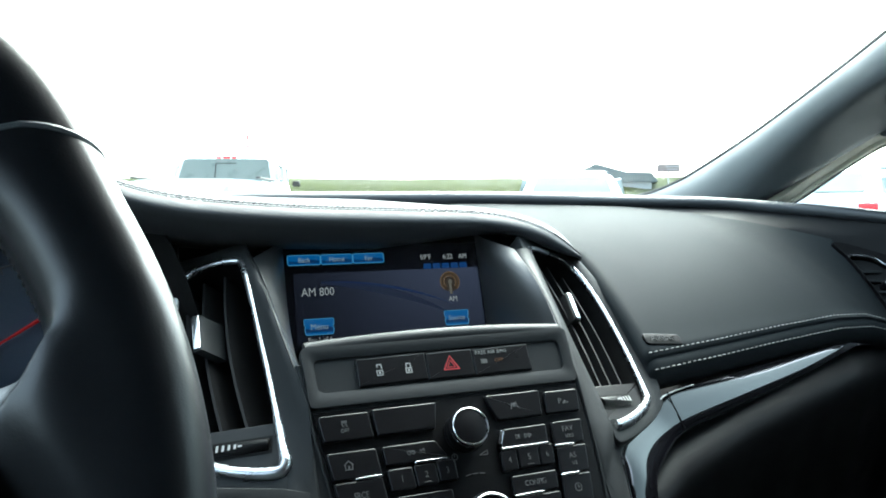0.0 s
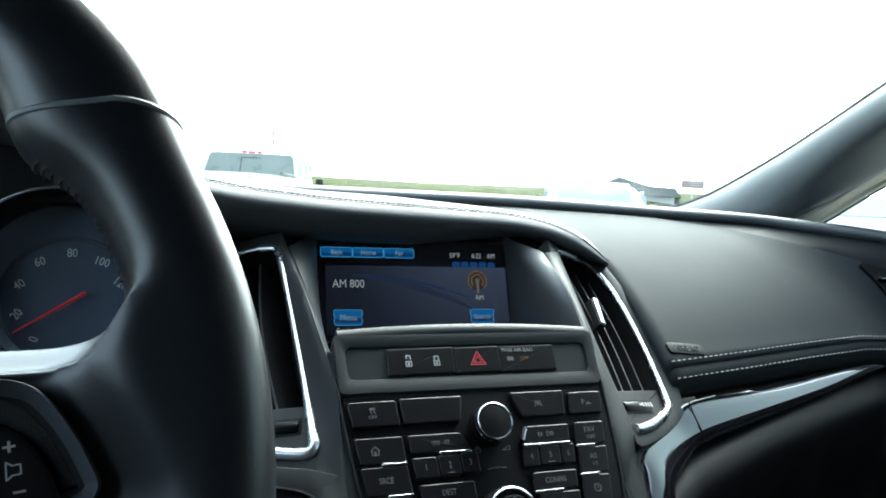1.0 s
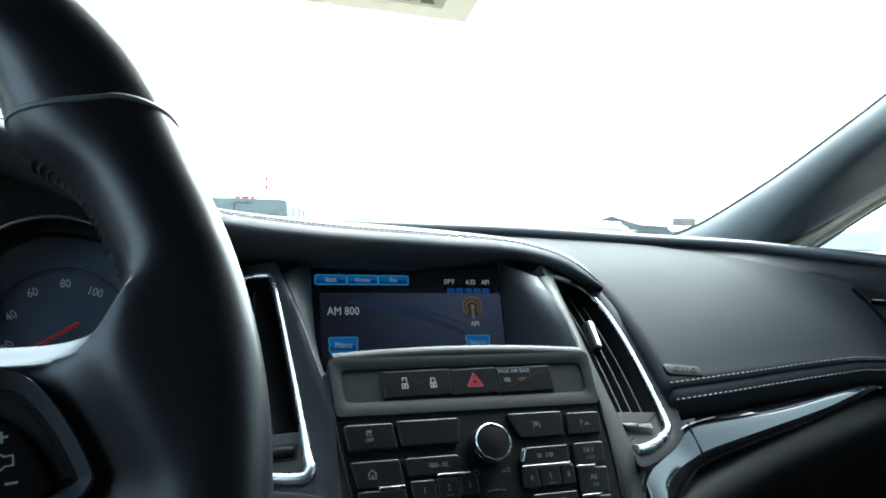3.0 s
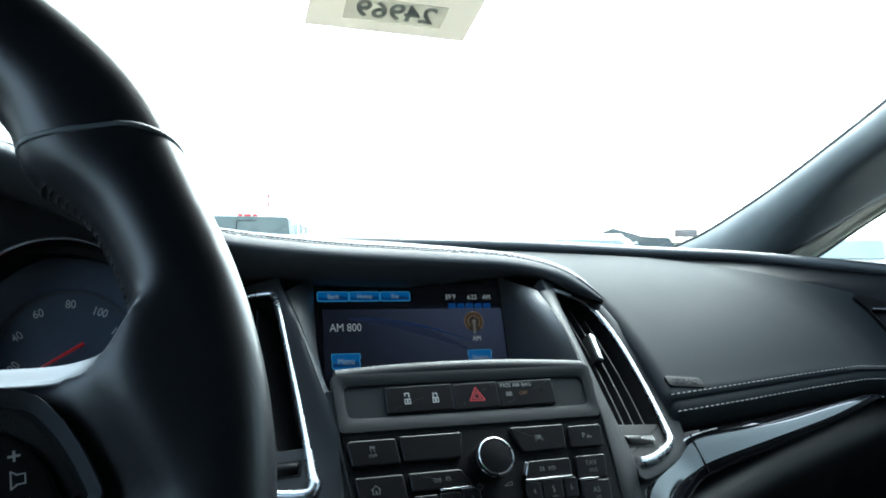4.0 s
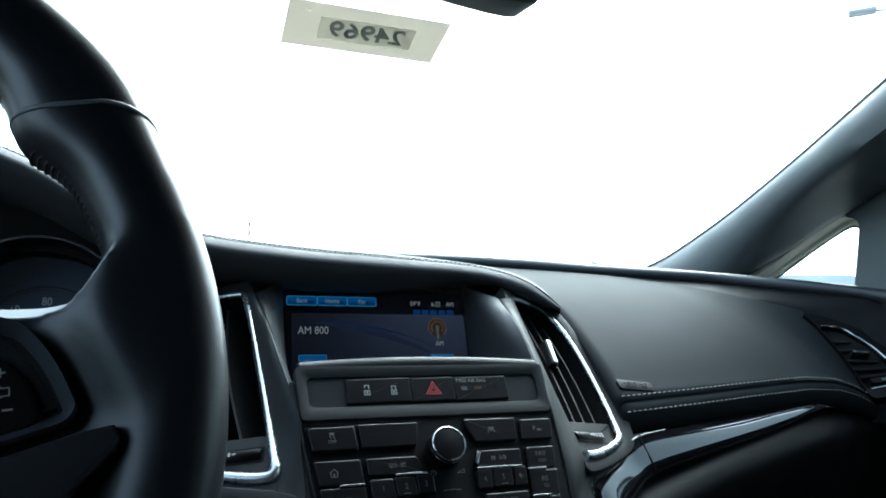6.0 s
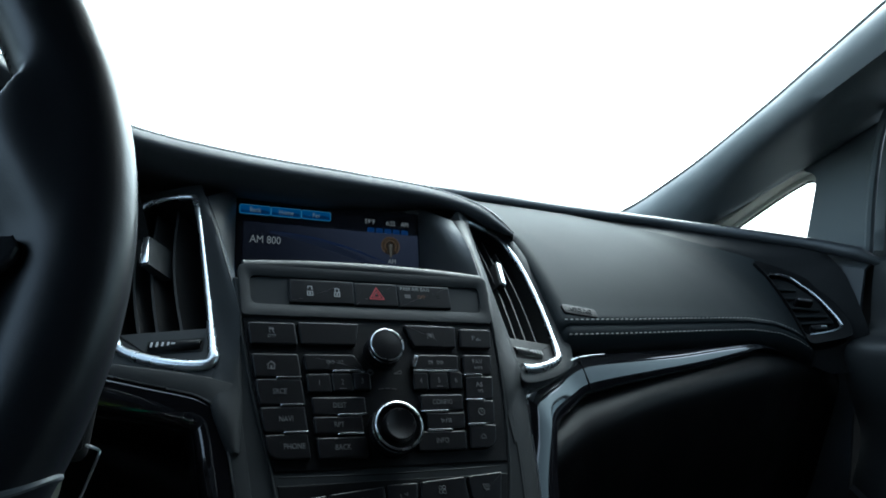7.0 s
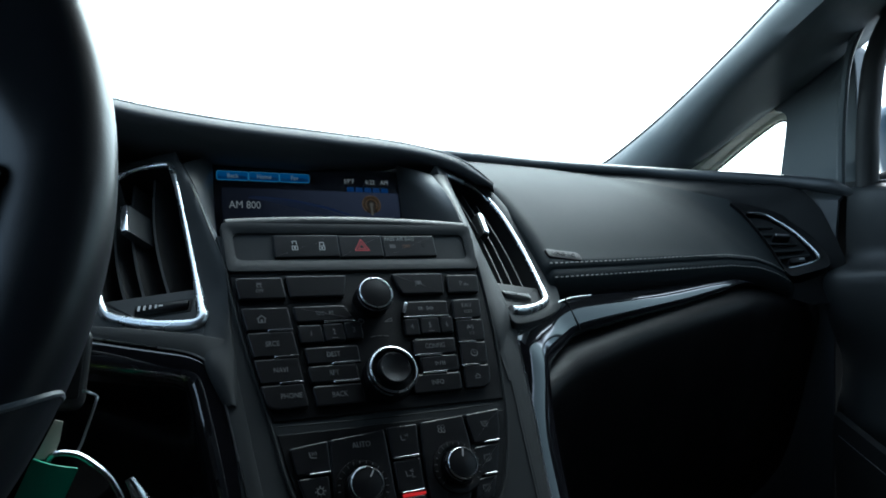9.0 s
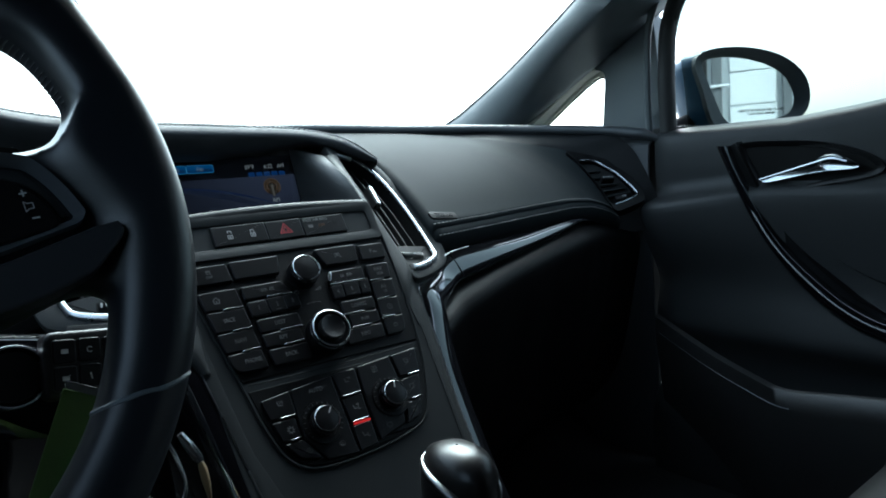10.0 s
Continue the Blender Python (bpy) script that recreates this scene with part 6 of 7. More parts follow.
part("paper_slip", thick(loft([[V((a, -0.1868, z)), V((b, -0.1868, z - 0.001))] for a, b, z in ((-0.199, -0.1959, 0.8114), (-0.203, -0.1972, 0.803), (-0.2069, -0.1999, 0.7955))]), 0.0006), CREAM, ringt, "pale slip in the sleeve", world=True)
part("slip_edge", thick(loft([[V((-0.2215 + 0.0165 * k / 5, -0.187, 0.8284 - 0.0018 * k - d)) for k in range(6)] for d in (0, 0.005)]), 0.0006), PRINT, ringt, "grey top edge of the sleeve", world=True)
part("wire_ring", tube(spline([(-0.2010, -0.190, 0.7955), (-0.1917, -0.190, 0.7968), (-0.1831, -0.190, 0.7904), (-0.1765, -0.190, 0.7820), (-0.1715, -0.192, 0.769), (-0.169, -0.195, 0.752), (-0.176, -0.196, 0.742), (-0.190, -0.192, 0.752), (-0.200, -0.186, 0.775)], 54, True), 0.0014, 8, True), CHROME, ringt, "bright split ring", world=True)
part("wire_hook", tube(spline([(-0.1885, -0.185, 0.8228), (-0.1860, -0.1845, 0.8216), (-0.1832, -0.182, 0.8192), (-0.1835, -0.183, 0.8165), (-0.1870, -0.185, 0.8055), (-0.1898, -0.187, 0.7978), (-0.193, -0.187, 0.7955)], 20), 0.0007, 6), SILVER, ringt, "thin wire", world=True)
part("chrome_barrel", tube([(-0.1700, -0.199, 0.786), (-0.1665, -0.200, 0.779), (-0.1620, -0.200, 0.770), (-0.1605, -0.200, 0.767)], [0.0020, 0.0032, 0.0032, 0.0022], 12), CHROME, ringt, "small chrome barrel", world=True)
part("brass_clasp", tube([(-0.1603, -0.200, 0.767), (-0.1595, -0.200, 0.762), (-0.1588, -0.201, 0.754), (-0.1578, -0.201, 0.745), (-0.1572, -0.201, 0.738)], [0.0026, 0.0046, 0.0044, 0.0024, 0.0016], 12, False, 0.5), mat("worn_brass", (0.50, 0.38, 0.22), 0.35, 0.8), ringt, "worn brass clasp", world=True)

# ---- console, shifter ----
cons = thing("center_console", pose(0, -0.5, 0.3), "black centre console between the seats", "console")


def console_sheet():
    rows = []
    for y, z, w in ((-0.13, 0.66, 0.098), (-0.17, 0.625, 0.096), (-0.22, 0.605, 0.098), (-0.32, 0.595, 0.105), (-0.5, 0.60, 0.11), (-0.62, 0.63, 0.11), (-1.0, 0.64, 0.11)):
        rows.append([(-w - 0.01, y, 0.3), (-w, y, z - 0.03), (-w + 0.006, y, z - 0.006), (-w + 0.02, y, z), (0, y, z + 0.003), (w - 0.02, y, z), (w - 0.006, y, z - 0.006), (w, y, z - 0.03), (w + 0.01, y, 0.3)])
    return loft(rows, caps=False)


part("body", console_sheet(), BLACK, cons, world=True, sharp=50)
shift = thing("gear_shifter", pose(0.004, -0.225, 0.585), "gear shifter with black leather knob and satin silver strip", "gear shifter")


def shift_rows():
    rows = []
    for z, yc, a, b in ((-0.01, 0.015, 0.016, 0.016), (0.04, 0.012, 0.018, 0.019), (0.07, 0.004, 0.0185, 0.023), (0.095, -0.004, 0.021, 0.030), (0.118, -0.008, 0.0235, 0.034), (0.134, -0.008, 0.0225, 0.033), (0.144, -0.008, 0.018, 0.027), (0.149, -0.008, 0.011, 0.015), (0.150, -0.008, 0.001, 0.001)):
        rows.append([(a * math.cos(t), yc + b * math.sin(t), z) for t in [2 * math.pi * k / 28 for k in range(28)]])
    return rows


KNOB = leather("knob_leather", (0.0045, 0.0045, 0.005), 0.36, 700, 0.10)
part("knob", loft(shift_rows(), close_v=True), KNOB, shift, sharp=80)


def knob_point(deg, z, out):
    """A point on the knob's skin, moved outward a little."""
    zs_ = [-0.01, 0.04, 0.07, 0.095, 0.118, 0.134, 0.144, 0.149]
    a = float(np.interp(z, zs_, [0.016, 0.018, 0.0185, 0.021, 0.0235, 0.0225, 0.018, 0.011]))
    b = float(np.interp(z, zs_, [0.016, 0.019, 0.023, 0.030, 0.034, 0.033, 0.027, 0.015]))
    yc = float(np.interp(z, zs_, [0.015, 0.012, 0.004, -0.004, -0.008, -0.008, -0.008, -0.008]))
    return V(((a + out) * math.cos(radians(deg)), yc + (b + out) * math.sin(radians(deg)), z))


BAND = spline([knob_point(d, z, 0.0002) for d, z in ((-85, 0.085), (-68, 0.104), (-45, 0.118), (-20, 0.127), (5, 0.133), (35, 0.137), (62, 0.1385), (90, 0.139), (128, 0.1375), (150, 0.136), (175, 0.133), (200, 0.127), (225, 0.118), (248, 0.104), (262, 0.085), (268, 0.06))], 80)
part("silver_strip", tube(BAND, [0.0012 + 0.0022 * min(1.0, max(0.0, (i - 44) / 14)) for i in range(80)], 10), SILVER, shift, "satin silver strip")
part("boot", lathe([(0.05, 0.0), (0.048, 0.006), (0.034, 0.014), (0.028, 0.022), (0.022, 0.035), (0.02, 0.05)], 28), HIDE, shift, "leather boot")


# ---- seats ----
def car_seat(x, label):
    s = thing("bucket_chair", pose(x, -0.75 if x < 0 else -0.588, 0.3 if x < 0 else 0.315), label, "seat", "front seats")

    def cushion():
        rows = []
        for y, h in ((0.30, 0.18), (0.285, 0.235), (0.25, 0.262), (0.1, 0.268), (-0.1, 0.25), (-0.25, 0.24)):
            rows.append([V((u, y, h + d)) for u, d in ((-0.27, -0.12), (-0.265, 0.0), (-0.24, 0.028), (-0.2, 0.024), (-0.16, 0.004), (0, 0.0), (0.16, 0.004), (0.2, 0.024), (0.24, 0.028), (0.265, 0.0), (0.27, -0.12))])
        return loft(rows)

    part("seat", thick(cushion(), 0.02), SEAT, s, sharp=70)
    part("base", rbox(0.48, 0.5, 0.16, 0.03, 2, (0, 0, 0.10)), BLACK, s)
    part("backrest", moved(rbox(0.50, 0.13, 0.62, 0.05, 4), pose(0, -0.33, 0.55, 18, 0, 0)), SEAT, s)
    part("head_cushion", moved(rbox(0.27, 0.09, 0.18, 0.04, 4), pose(0, -0.46, 0.94, 14, 0, 0)), SEAT, s)


car_seat(0.40, "black leather passenger seat")
car_seat(-0.40, "black leather driver seat")

# ---- door fittings ----
dr = bpy.data.objects["door_right"]
GL = spline([(-0.021, 0.932, 0), (-0.042, 0.885, 0), (-0.067, 0.834, 0), (-0.095, 0.786, 0), (-0.129, 0.742, 0), (-0.174, 0.699, 0), (-0.235, 0.664, 0), (-0.34, 0.645, 0)], 40)
GR = spline([(-0.039, 0.931, 0), (-0.057, 0.891, 0), (-0.092, 0.828, 0), (-0.123, 0.783, 0), (-0.168, 0.739, 0), (-0.216, 0.704, 0), (-0.27, 0.684, 0), (-0.36, 0.672, 0)], 40)
grip = part("pull_handle", loft([[(0.726, p.x, p.y), (0.708, p.x, p.y), (0.701, *p.lerp(q, 0.10).xy), (0.696, *p.lerp(q, 0.32).xy), (0.695, *p.lerp(q, 0.62).xy), (0.699, *p.lerp(q, 0.88).xy), (0.706, q.x, q.y), (0.726, q.x, q.y)] for p, q in zip(GL, GR)], close_v=True, caps=True), PIANO, dr, "piano black pull handle", world=True, sharp=50)
part("handle_backing", loft([[(0.724, *q.xy), (0.713, *q.xy), (0.711, q.x - 0.010, q.y + 0.004), (0.724, q.x - 0.016, q.y + 0.006)] for q in GR], close_v=True, caps=True), BLACK, dr, "black moulding behind the handle", world=True, sharp=50)
DP = Matrix(((0, 0, -1, 0.7215), (1, 0, 0, 0), (0, 1, 0, 0), (0, 0, 0, 1)))
so = spline([(-0.050, 0.927, 0), (-0.069, 0.935, 0), (-0.12, 0.933, 0), (-0.169, 0.928, 0), (-0.216, 0.914, 0), (-0.247, 0.894, 0), (-0.235, 0.879, 0), (-0.169, 0.868, 0), (-0.103, 0.855, 0), (-0.083, 0.862, 0), (-0.066, 0.896, 0)], 55, True)
si = spline([(-0.060, 0.922, 0), (-0.071, 0.927, 0), (-0.12, 0.925, 0), (-0.168, 0.920, 0), (-0.214, 0.907, 0), (-0.236, 0.892, 0), (-0.229, 0.885, 0), (-0.169, 0.874, 0), (-0.106, 0.862, 0), (-0.090, 0.868, 0), (-0.074, 0.896, 0)], 55, True)
scoop = part("handle_scoop", moved(ring_plate([tuple(q) for q in so], [tuple(q) for q in si], -0.004, 0.007, 0.003), DP), BLACK, dr, "black moulded recess", world=True)
part("recess_floor", moved(prism([(q.x, q.y) for q in si], 0.0005, 0.0015), DP), DARK, scoop, world=True)
lo_ = [(-0.086, 0.8795, 0), (-0.127, 0.891, 0), (-0.160, 0.900, 0), (-0.168, 0.908, 0), (-0.184, 0.912, 0), (-0.200, 0.906, 0), (-0.220, 0.8935, 0), (-0.212, 0.888, 0), (-0.169, 0.886, 0), (-0.137, 0.880, 0), (-0.096, 0.873, 0), (-0.087, 0.876, 0)]
lo_ = spline(lo_, 60, True)
mid_ = [p.lerp(V((-0.16 + (p.x + 0.16) * 0.9, 0.888 + (p.x + 0.155) * -0.10, 0)), 0.45) for p in lo_]
part("lever_plate", moved(loft([[(p.x, p.y, 0.001) for p in lo_], [(p.x, p.y, 0.009) for p in lo_], [(*p.lerp(q, 0.4).xy, 0.0125) for p, q in zip(lo_, mid_)], [(*q.xy, 0.011) for q in mid_]], close_v=True, caps=True), DP), CHROME, dr, "polished chrome door lever", world=True, sharp=50)
bl = spline([(-0.086, 0.8785, 0), (-0.127, 0.8895, 0), (-0.162, 0.899, 0), (-0.185, 0.904, 0), (-0.205, 0.899, 0)], 24)
part("lever_edge", moved(tube([(q.x, q.y, 0.0125) for q in bl], [0.0016 + 0.0014 * (i / 23) for i in range(24)], 8), DP), CHROME, dr, "bright chrome blade", world=True)
part("armrest_panel", moved(prism([(q.x, q.y) for q in spline([(-0.150, 0.800, 0), (-0.205, 0.826, 0), (-0.30, 0.855, 0), (-0.6, 0.875, 0), (-0.62, 0.76, 0), (-0.36, 0.715, 0), (-0.25, 0.735, 0), (-0.18, 0.77, 0)], 44, True)], -0.004, 0.005, 0.003, 3), DP), DOOR, dr, "padded door insert", world=True, sharp=60)

# ---- side mirror ----
SM = basis((0.965, 0.045, 1.034), (0.86, -0.51, 0), (0, 0, 1))
sm = thing("side_mirror", SM, "blue side mirror with black rim, outside the passenger window", "side mirror")
mo = [(-0.127, 0.049), (-0.100, 0.069), (-0.035, 0.071), (0.030, 0.056), (0.074, 0.026), (0.091, -0.010), (0.085, -0.046), (0.056, -0.066), (0.0, -0.076), (-0.060, -0.080), (-0.095, -0.060), (-0.114, 0.0)]
mi = [(-0.108, 0.044), (-0.090, 0.056), (-0.040, 0.055), (0.014, 0.041), (0.050, 0.018), (0.069, -0.018), (0.062, -0.046), (0.034, -0.058), (-0.005, -0.065), (-0.048, -0.066), (-0.072, -0.046), (-0.092, 0.002)]
shell, pane_ = spline([(a, b, 0) for a, b in mo], 48, True), spline([(a, b, 0) for a, b in mi], 48, True)
part("housing", loft([[(q.x, q.y, 0.0) for q in shell], [(q.x * 1.04 - 0.006, q.y * 1.04, -0.02) for q in shell], [(q.x * 1.0 - 0.014, q.y * 0.98, -0.07) for q in shell], [(q.x * 0.8 - 0.02, q.y * 0.75, -0.115) for q in shell], [(-0.02, 0, -0.128) for q in shell]], close_v=True), BLUE, sm, "glossy blue housing", sharp=70)
part("rim", ring_plate([(q.x * 1.01, q.y * 1.01) for q in shell], [(q.x, q.y) for q in pane_], -0.012, 0.012, -0.001), RAILSKIN, sm, "black plastic rim", sharp=50)
mg = part("mirror_glass", prism([(q.x * 1.02, q.y * 1.02) for q in pane_], -0.004, -0.002), MIRROR, sm, "clear mirror glass")
part("lettering", moved(text("OBJECTS IN MIRROR ARE CLOSER\nTHAN THEY APPEAR", 0.0060, 0.0001, 0.0), pose(0.004, -0.044, -0.0015)), PRINT, mg, "small grey print")
part("arm", moved(tube(spline([(-0.10, -0.055, -0.05), (-0.16, -0.075, -0.05), (-0.235, -0.085, -0.04)], 10), 0.022, 12, False, 0.7), pose(0, 0, 0)), BLACK, sm, "black mirror foot")

# ---- sticker, rear-view mirror ----
TAG = basis((-0.038, 0.1255, 1.2012), (1, 0.05, 0), (0, -1, 0.34))
tag = thing("stock_sticker", TAG, "pale paper sticker with a grey number box on the windshield", "sticker")
part("paper", rbox(0.153, 0.062, 0.0008, 0, 1, (0, 0.006, 0.0)), PAPER, tag)
part("number_box", rbox(0.092, 0.029, 0.0006, 0, 1, (0.001, 0.0055, 0.0008)), INKBOX, tag, "grey box")
part("number", moved(text("24969", 0.030, 0.0002, 2.2), Matrix.Diagonal((-1, 1, 1, 1)), pose(0.001, 0.0058, 0.0014)), INK, tag, "dark number seen from behind")
part("mark", rbox(0.006, 0.001, 0.0004, 0, 1, (-0.058, 0.026, 0.0006)), INKBOX, tag)
RV = basis((-0.015, 0.005, 1.247), (1, 0.22, 0), (0, 0.1, 1))
rv = thing("rear_view_mirror", RV, "dark rear-view mirror hanging from the windshield", "rear-view mirror")
ro = [(q.x, q.y) for q in spline([(-0.112, -0.020, 0), (-0.10, -0.032, 0), (0.0, -0.036, 0), (0.10, -0.030, 0), (0.114, -0.016, 0), (0.114, 0.018, 0), (0.10, 0.033, 0), (0, 0.036, 0), (-0.10, 0.034, 0), (-0.113, 0.02, 0)], 44, True)]
part("housing", prism(ro, -0.028, 0.004, 0.003), BLACK, rv)
part("mirror_glass", prism([(a * 0.95, b * 0.88) for a, b in ro], 0.003, 0.0046), MIRROR, rv)
part("stem", tube([(0, 0.01, -0.025), (0, 0.03, -0.05), (0, 0.036, -0.075)], 0.008, 10), BLACK, rv)

# ---- passenger end vent ----
PV = basis((0.66, 0.155, 0.895), (0.87, -0.47, 0), (0.1, 0.66, 0.7))
pv = thing("air_vent", PV, "corner air vent with curved chrome frame and horizontal slats", "air vent")
po = spline([(-0.040, 0.071, 0), (-0.008, 0.053, 0), (0.022, 0.027, 0), (0.035, -0.007, 0), (0.041, -0.037, 0), (0.039, -0.060, 0), (0.030, -0.070, 0), (-0.001, -0.074, 0), (-0.024, -0.074, 0), (-0.027, -0.055, 0), (-0.026, -0.020, 0), (-0.029, 0.012, 0), (-0.034, 0.045, 0)], 65, True)
pi_ = spline([(-0.029, 0.044, 0), (-0.007, 0.036, 0), (0.004, 0.020, 0), (0.015, 0.000, 0), (0.022, -0.022, 0), (0.026, -0.041, 0), (0.025, -0.052, 0), (0.016, -0.056, 0), (-0.020, -0.059, 0), (-0.024, -0.052, 0), (-0.024, -0.020, 0), (-0.026, 0.008, 0), (-0.028, 0.030, 0)], 65, True)
part("surround", ring_plate([(q.x, q.y) for q in po], [(q.x, q.y) for q in pi_], -0.035, 0.003, 0.001), BLACK, pv, "black moulded surround")
part("housing", loft([[(q.x, q.y, 0.0) for q in pi_], [(q.x, q.y, -0.035) for q in pi_], [(0, -0.02, -0.036) for q in pi_]], close_v=True), DARK, pv)
part("chrome_frame", tube([(q.x, q.y, 0.0025) for q in spline([(-0.028, 0.046, 0), (-0.006, 0.038, 0), (0.005, 0.022, 0), (0.017, 0.001, 0), (0.024, -0.022, 0), (0.028, -0.041, 0), (0.0275, -0.053, 0), (0.018, -0.0575, 0), (0.0, -0.060, 0), (-0.020, -0.061, 0)], 50)], [0.0013 + 0.0009 * math.sin(math.pi * k / 49) for k in range(50)], 8), CHROME, pv, "thin chrome frame")
for y0, y1, x1 in ((0.024, 0.018, -0.001), (0.009, 0.001, 0.009), (-0.008, -0.018, 0.016), (-0.023, -0.030, 0.020), (-0.036, -0.040, 0.023)):
    a, b = V((-0.026, y0, -0.003)), V((x1, y1, -0.003))
    part("slat", moved(rbox((b - a).length, 0.0030, 0.016, 0.0010, 2), pose(*((a + b) / 2 + V((0, 0, -0.006))), 24, 0, math.degrees(math.atan2(b.y - a.y, b.x - a.x)))), FASCIA, pv)
sl_ = part("slider_tab", moved(rbox(0.022, 0.007, 0.016, 0.0022, 2), pose(-0.003, -0.008, 0.0, 0, 0, -16)), BUTTON, pv)
part("chrome_edge", moved(rbox(0.018, 0.0026, 0.002, 0.0008, 1), pose(-0.004, -0.0085, 0.0078, 0, 0, -16)), SILVER, sl_, "silver insert")
pw_ = part("thumb_wheel", moved(rbox(0.022, 0.008, 0.009, 0.0025, 2), pose(-0.002, -0.0505, -0.001, 0, 0, -4)), BUTTON, pv)
part("marking", moved(bars([(0.002 + 0.0025 * k, 0, 0.0012, 0.003, 0) for k in range(3)]), pose(-0.001, -0.0505, 0.0037, 0, 0, -4)), WHITE, pw_)

# ---- outside ----
WHITEPAINT = mat("white_car_paint", (0.50, 0.51, 0.52), 0.25, 0, 0, 500, 0.03, 2, 0.8)
SILVERPAINT = mat("silver_car_paint", (0.46, 0.48, 0.48), 0.3, 0.2, 0, 500, 0.03, 2, 0.8)
PALE_TINT = mat("pale_tinted_glass", (0.20, 0.245, 0.245), 0.15, 0, 0, 300, 0.15, 3, 0.2)
TINT = mat("tinted_glass", (0.105, 0.125, 0.115), 0.30, 0, 0, 300, 0.15, 3, 0.0, 0.3)
# Window glass with the sky's brightness put into its base colour.
SKYLIT_TINT = mat("sky_lit_glass", (0.40, 0.43, 0.43), 0.12, 0, 0, 300, 0.1, 3, 0.6)
TYRE = mat("tyre_rubber", (0.02, 0.02, 0.02), 0.8)
LAMPRED = mat("red_lens", (0.6, 0.02, 0.03), 0.2)


def shape(profile, half, taper_, crown=0.05):
    """A body lofted across its width: profile (y, z) closed, narrower at the top."""
    rows = []
    zs = [z for _, z in profile]
    lo, hi = min(zs), max(zs)
    for u in (-1, -0.96, -0.88, -0.75, -0.5, 0, 0.5, 0.75, 0.88, 0.96, 1):
        rows.append([(half * u * (1 - taper_ * (z - lo) / (hi - lo)), y * (1 - 0.03 * abs(u) ** 4), lo + (z - lo) * (1 - crown * abs(u) ** 4)) for y, z in profile])
    return loft(rows, close_v=True, caps=True)


def wheels(parent, half, ys, r=0.36):
    for y in ys:
        for s in (-1, 1):
            w = part("wheel", moved(lathe([(r * 0.6, -0.11), (r * 0.97, -0.10), (r, -0.06), (r, 0.06), (r * 0.97, 0.10), (r * 0.6, 0.11)], 24), pose(s * (half - 0.10), y, r, 0, 90, 0)), TYRE, parent)
            part("rim", moved(lathe([(r * 0.62, 0.06 * s), (r * 0.5, 0.09 * s), (0.05, 0.10 * s), (0, 0.10 * s)], 18), pose(s * (half - 0.10), y, r, 0, 90, 0)), SILVER, w)


def pickup(m, label):
    t = thing("pickup_truck", m, label, "truck")
    part("body", shape([(-2.9, 0.55), (-2.92, 1.0), (-2.86, 1.42), (-0.85, 1.42), (-0.8, 1.30), (1.3, 1.28), (2.7, 1.15), (2.85, 0.9), (2.8, 0.5), (0, 0.45)], 0.98, 0.03), SILVERPAINT, t)
    part("cab", shape([(-0.85, 1.25), (-0.72, 1.45), (-0.50, 1.88), (-0.3, 1.93), (0.6, 1.93), (0.9, 1.88), (1.45, 1.32), (1.4, 1.2)], 0.90, 0.13), SILVERPAINT, t)
    slope = Matrix(((1, 0, 0, 0), (0, 0.47, -1, -1.385), (0, 1, 0, 0), (0, 0, 0, 1)))
    part("rear_window", moved(prism(rounded([(-0.81, 1.36), (0.81, 1.36), (0.72, 1.895), (-0.72, 1.895)], 0.05), 0, 0.03), slope), TINT, t, "dark tinted rear window")
    part("slider_frame", moved(merge(bars([(-0.17, 1.60, 0.018, 0.40, 0), (0.0, 1.80, 0.35, 0.016, 0)], 0.034, 0.006)), slope), BLACK, t, "dark frame of the sliding pane")
    lamp_bar = part("brake_light_bar", rbox(0.46, 0.06, 0.035, 0.01, 2, (0.0, -0.47, 1.925)), SILVERPAINT, t)
    for x, w in ((-0.135, 0.09), (0.0, 0.13), (0.135, 0.09)):
        part("brake_light", rbox(w, 0.03, 0.065, 0.012, 2, (x, -0.505, 1.915)), LAMPRED, lamp_bar, "red high brake light")
    for s in (-1, 1):
        part("side_window", rbox(0.02, 0.70, 0.30, 0.05, 3, (s * 0.865, -0.2, 1.62)), SKYLIT_TINT, t)
        part("side_window", rbox(0.02, 0.70, 0.30, 0.05, 3, (s * 0.865, 0.62, 1.60)), SKYLIT_TINT, t)
        part("door_mirror", rbox(0.15, 0.08, 0.13, 0.03, 3, (s * 1.06, 0.95, 1.42)), BLACK, t)
        part("tail_light", rbox(0.10, 0.05, 0.40, 0.02, 2, (s * 0.88, -2.9, 0.98)), LAMPRED, t)
        part("bed_rail", rbox(0.07, 1.95, 0.03, 0.01, 2, (s * 0.90, -1.86, 1.435)), BLACK, t)
    wheels(t, 0.98, (-1.75, 1.75), 0.40)
    return t


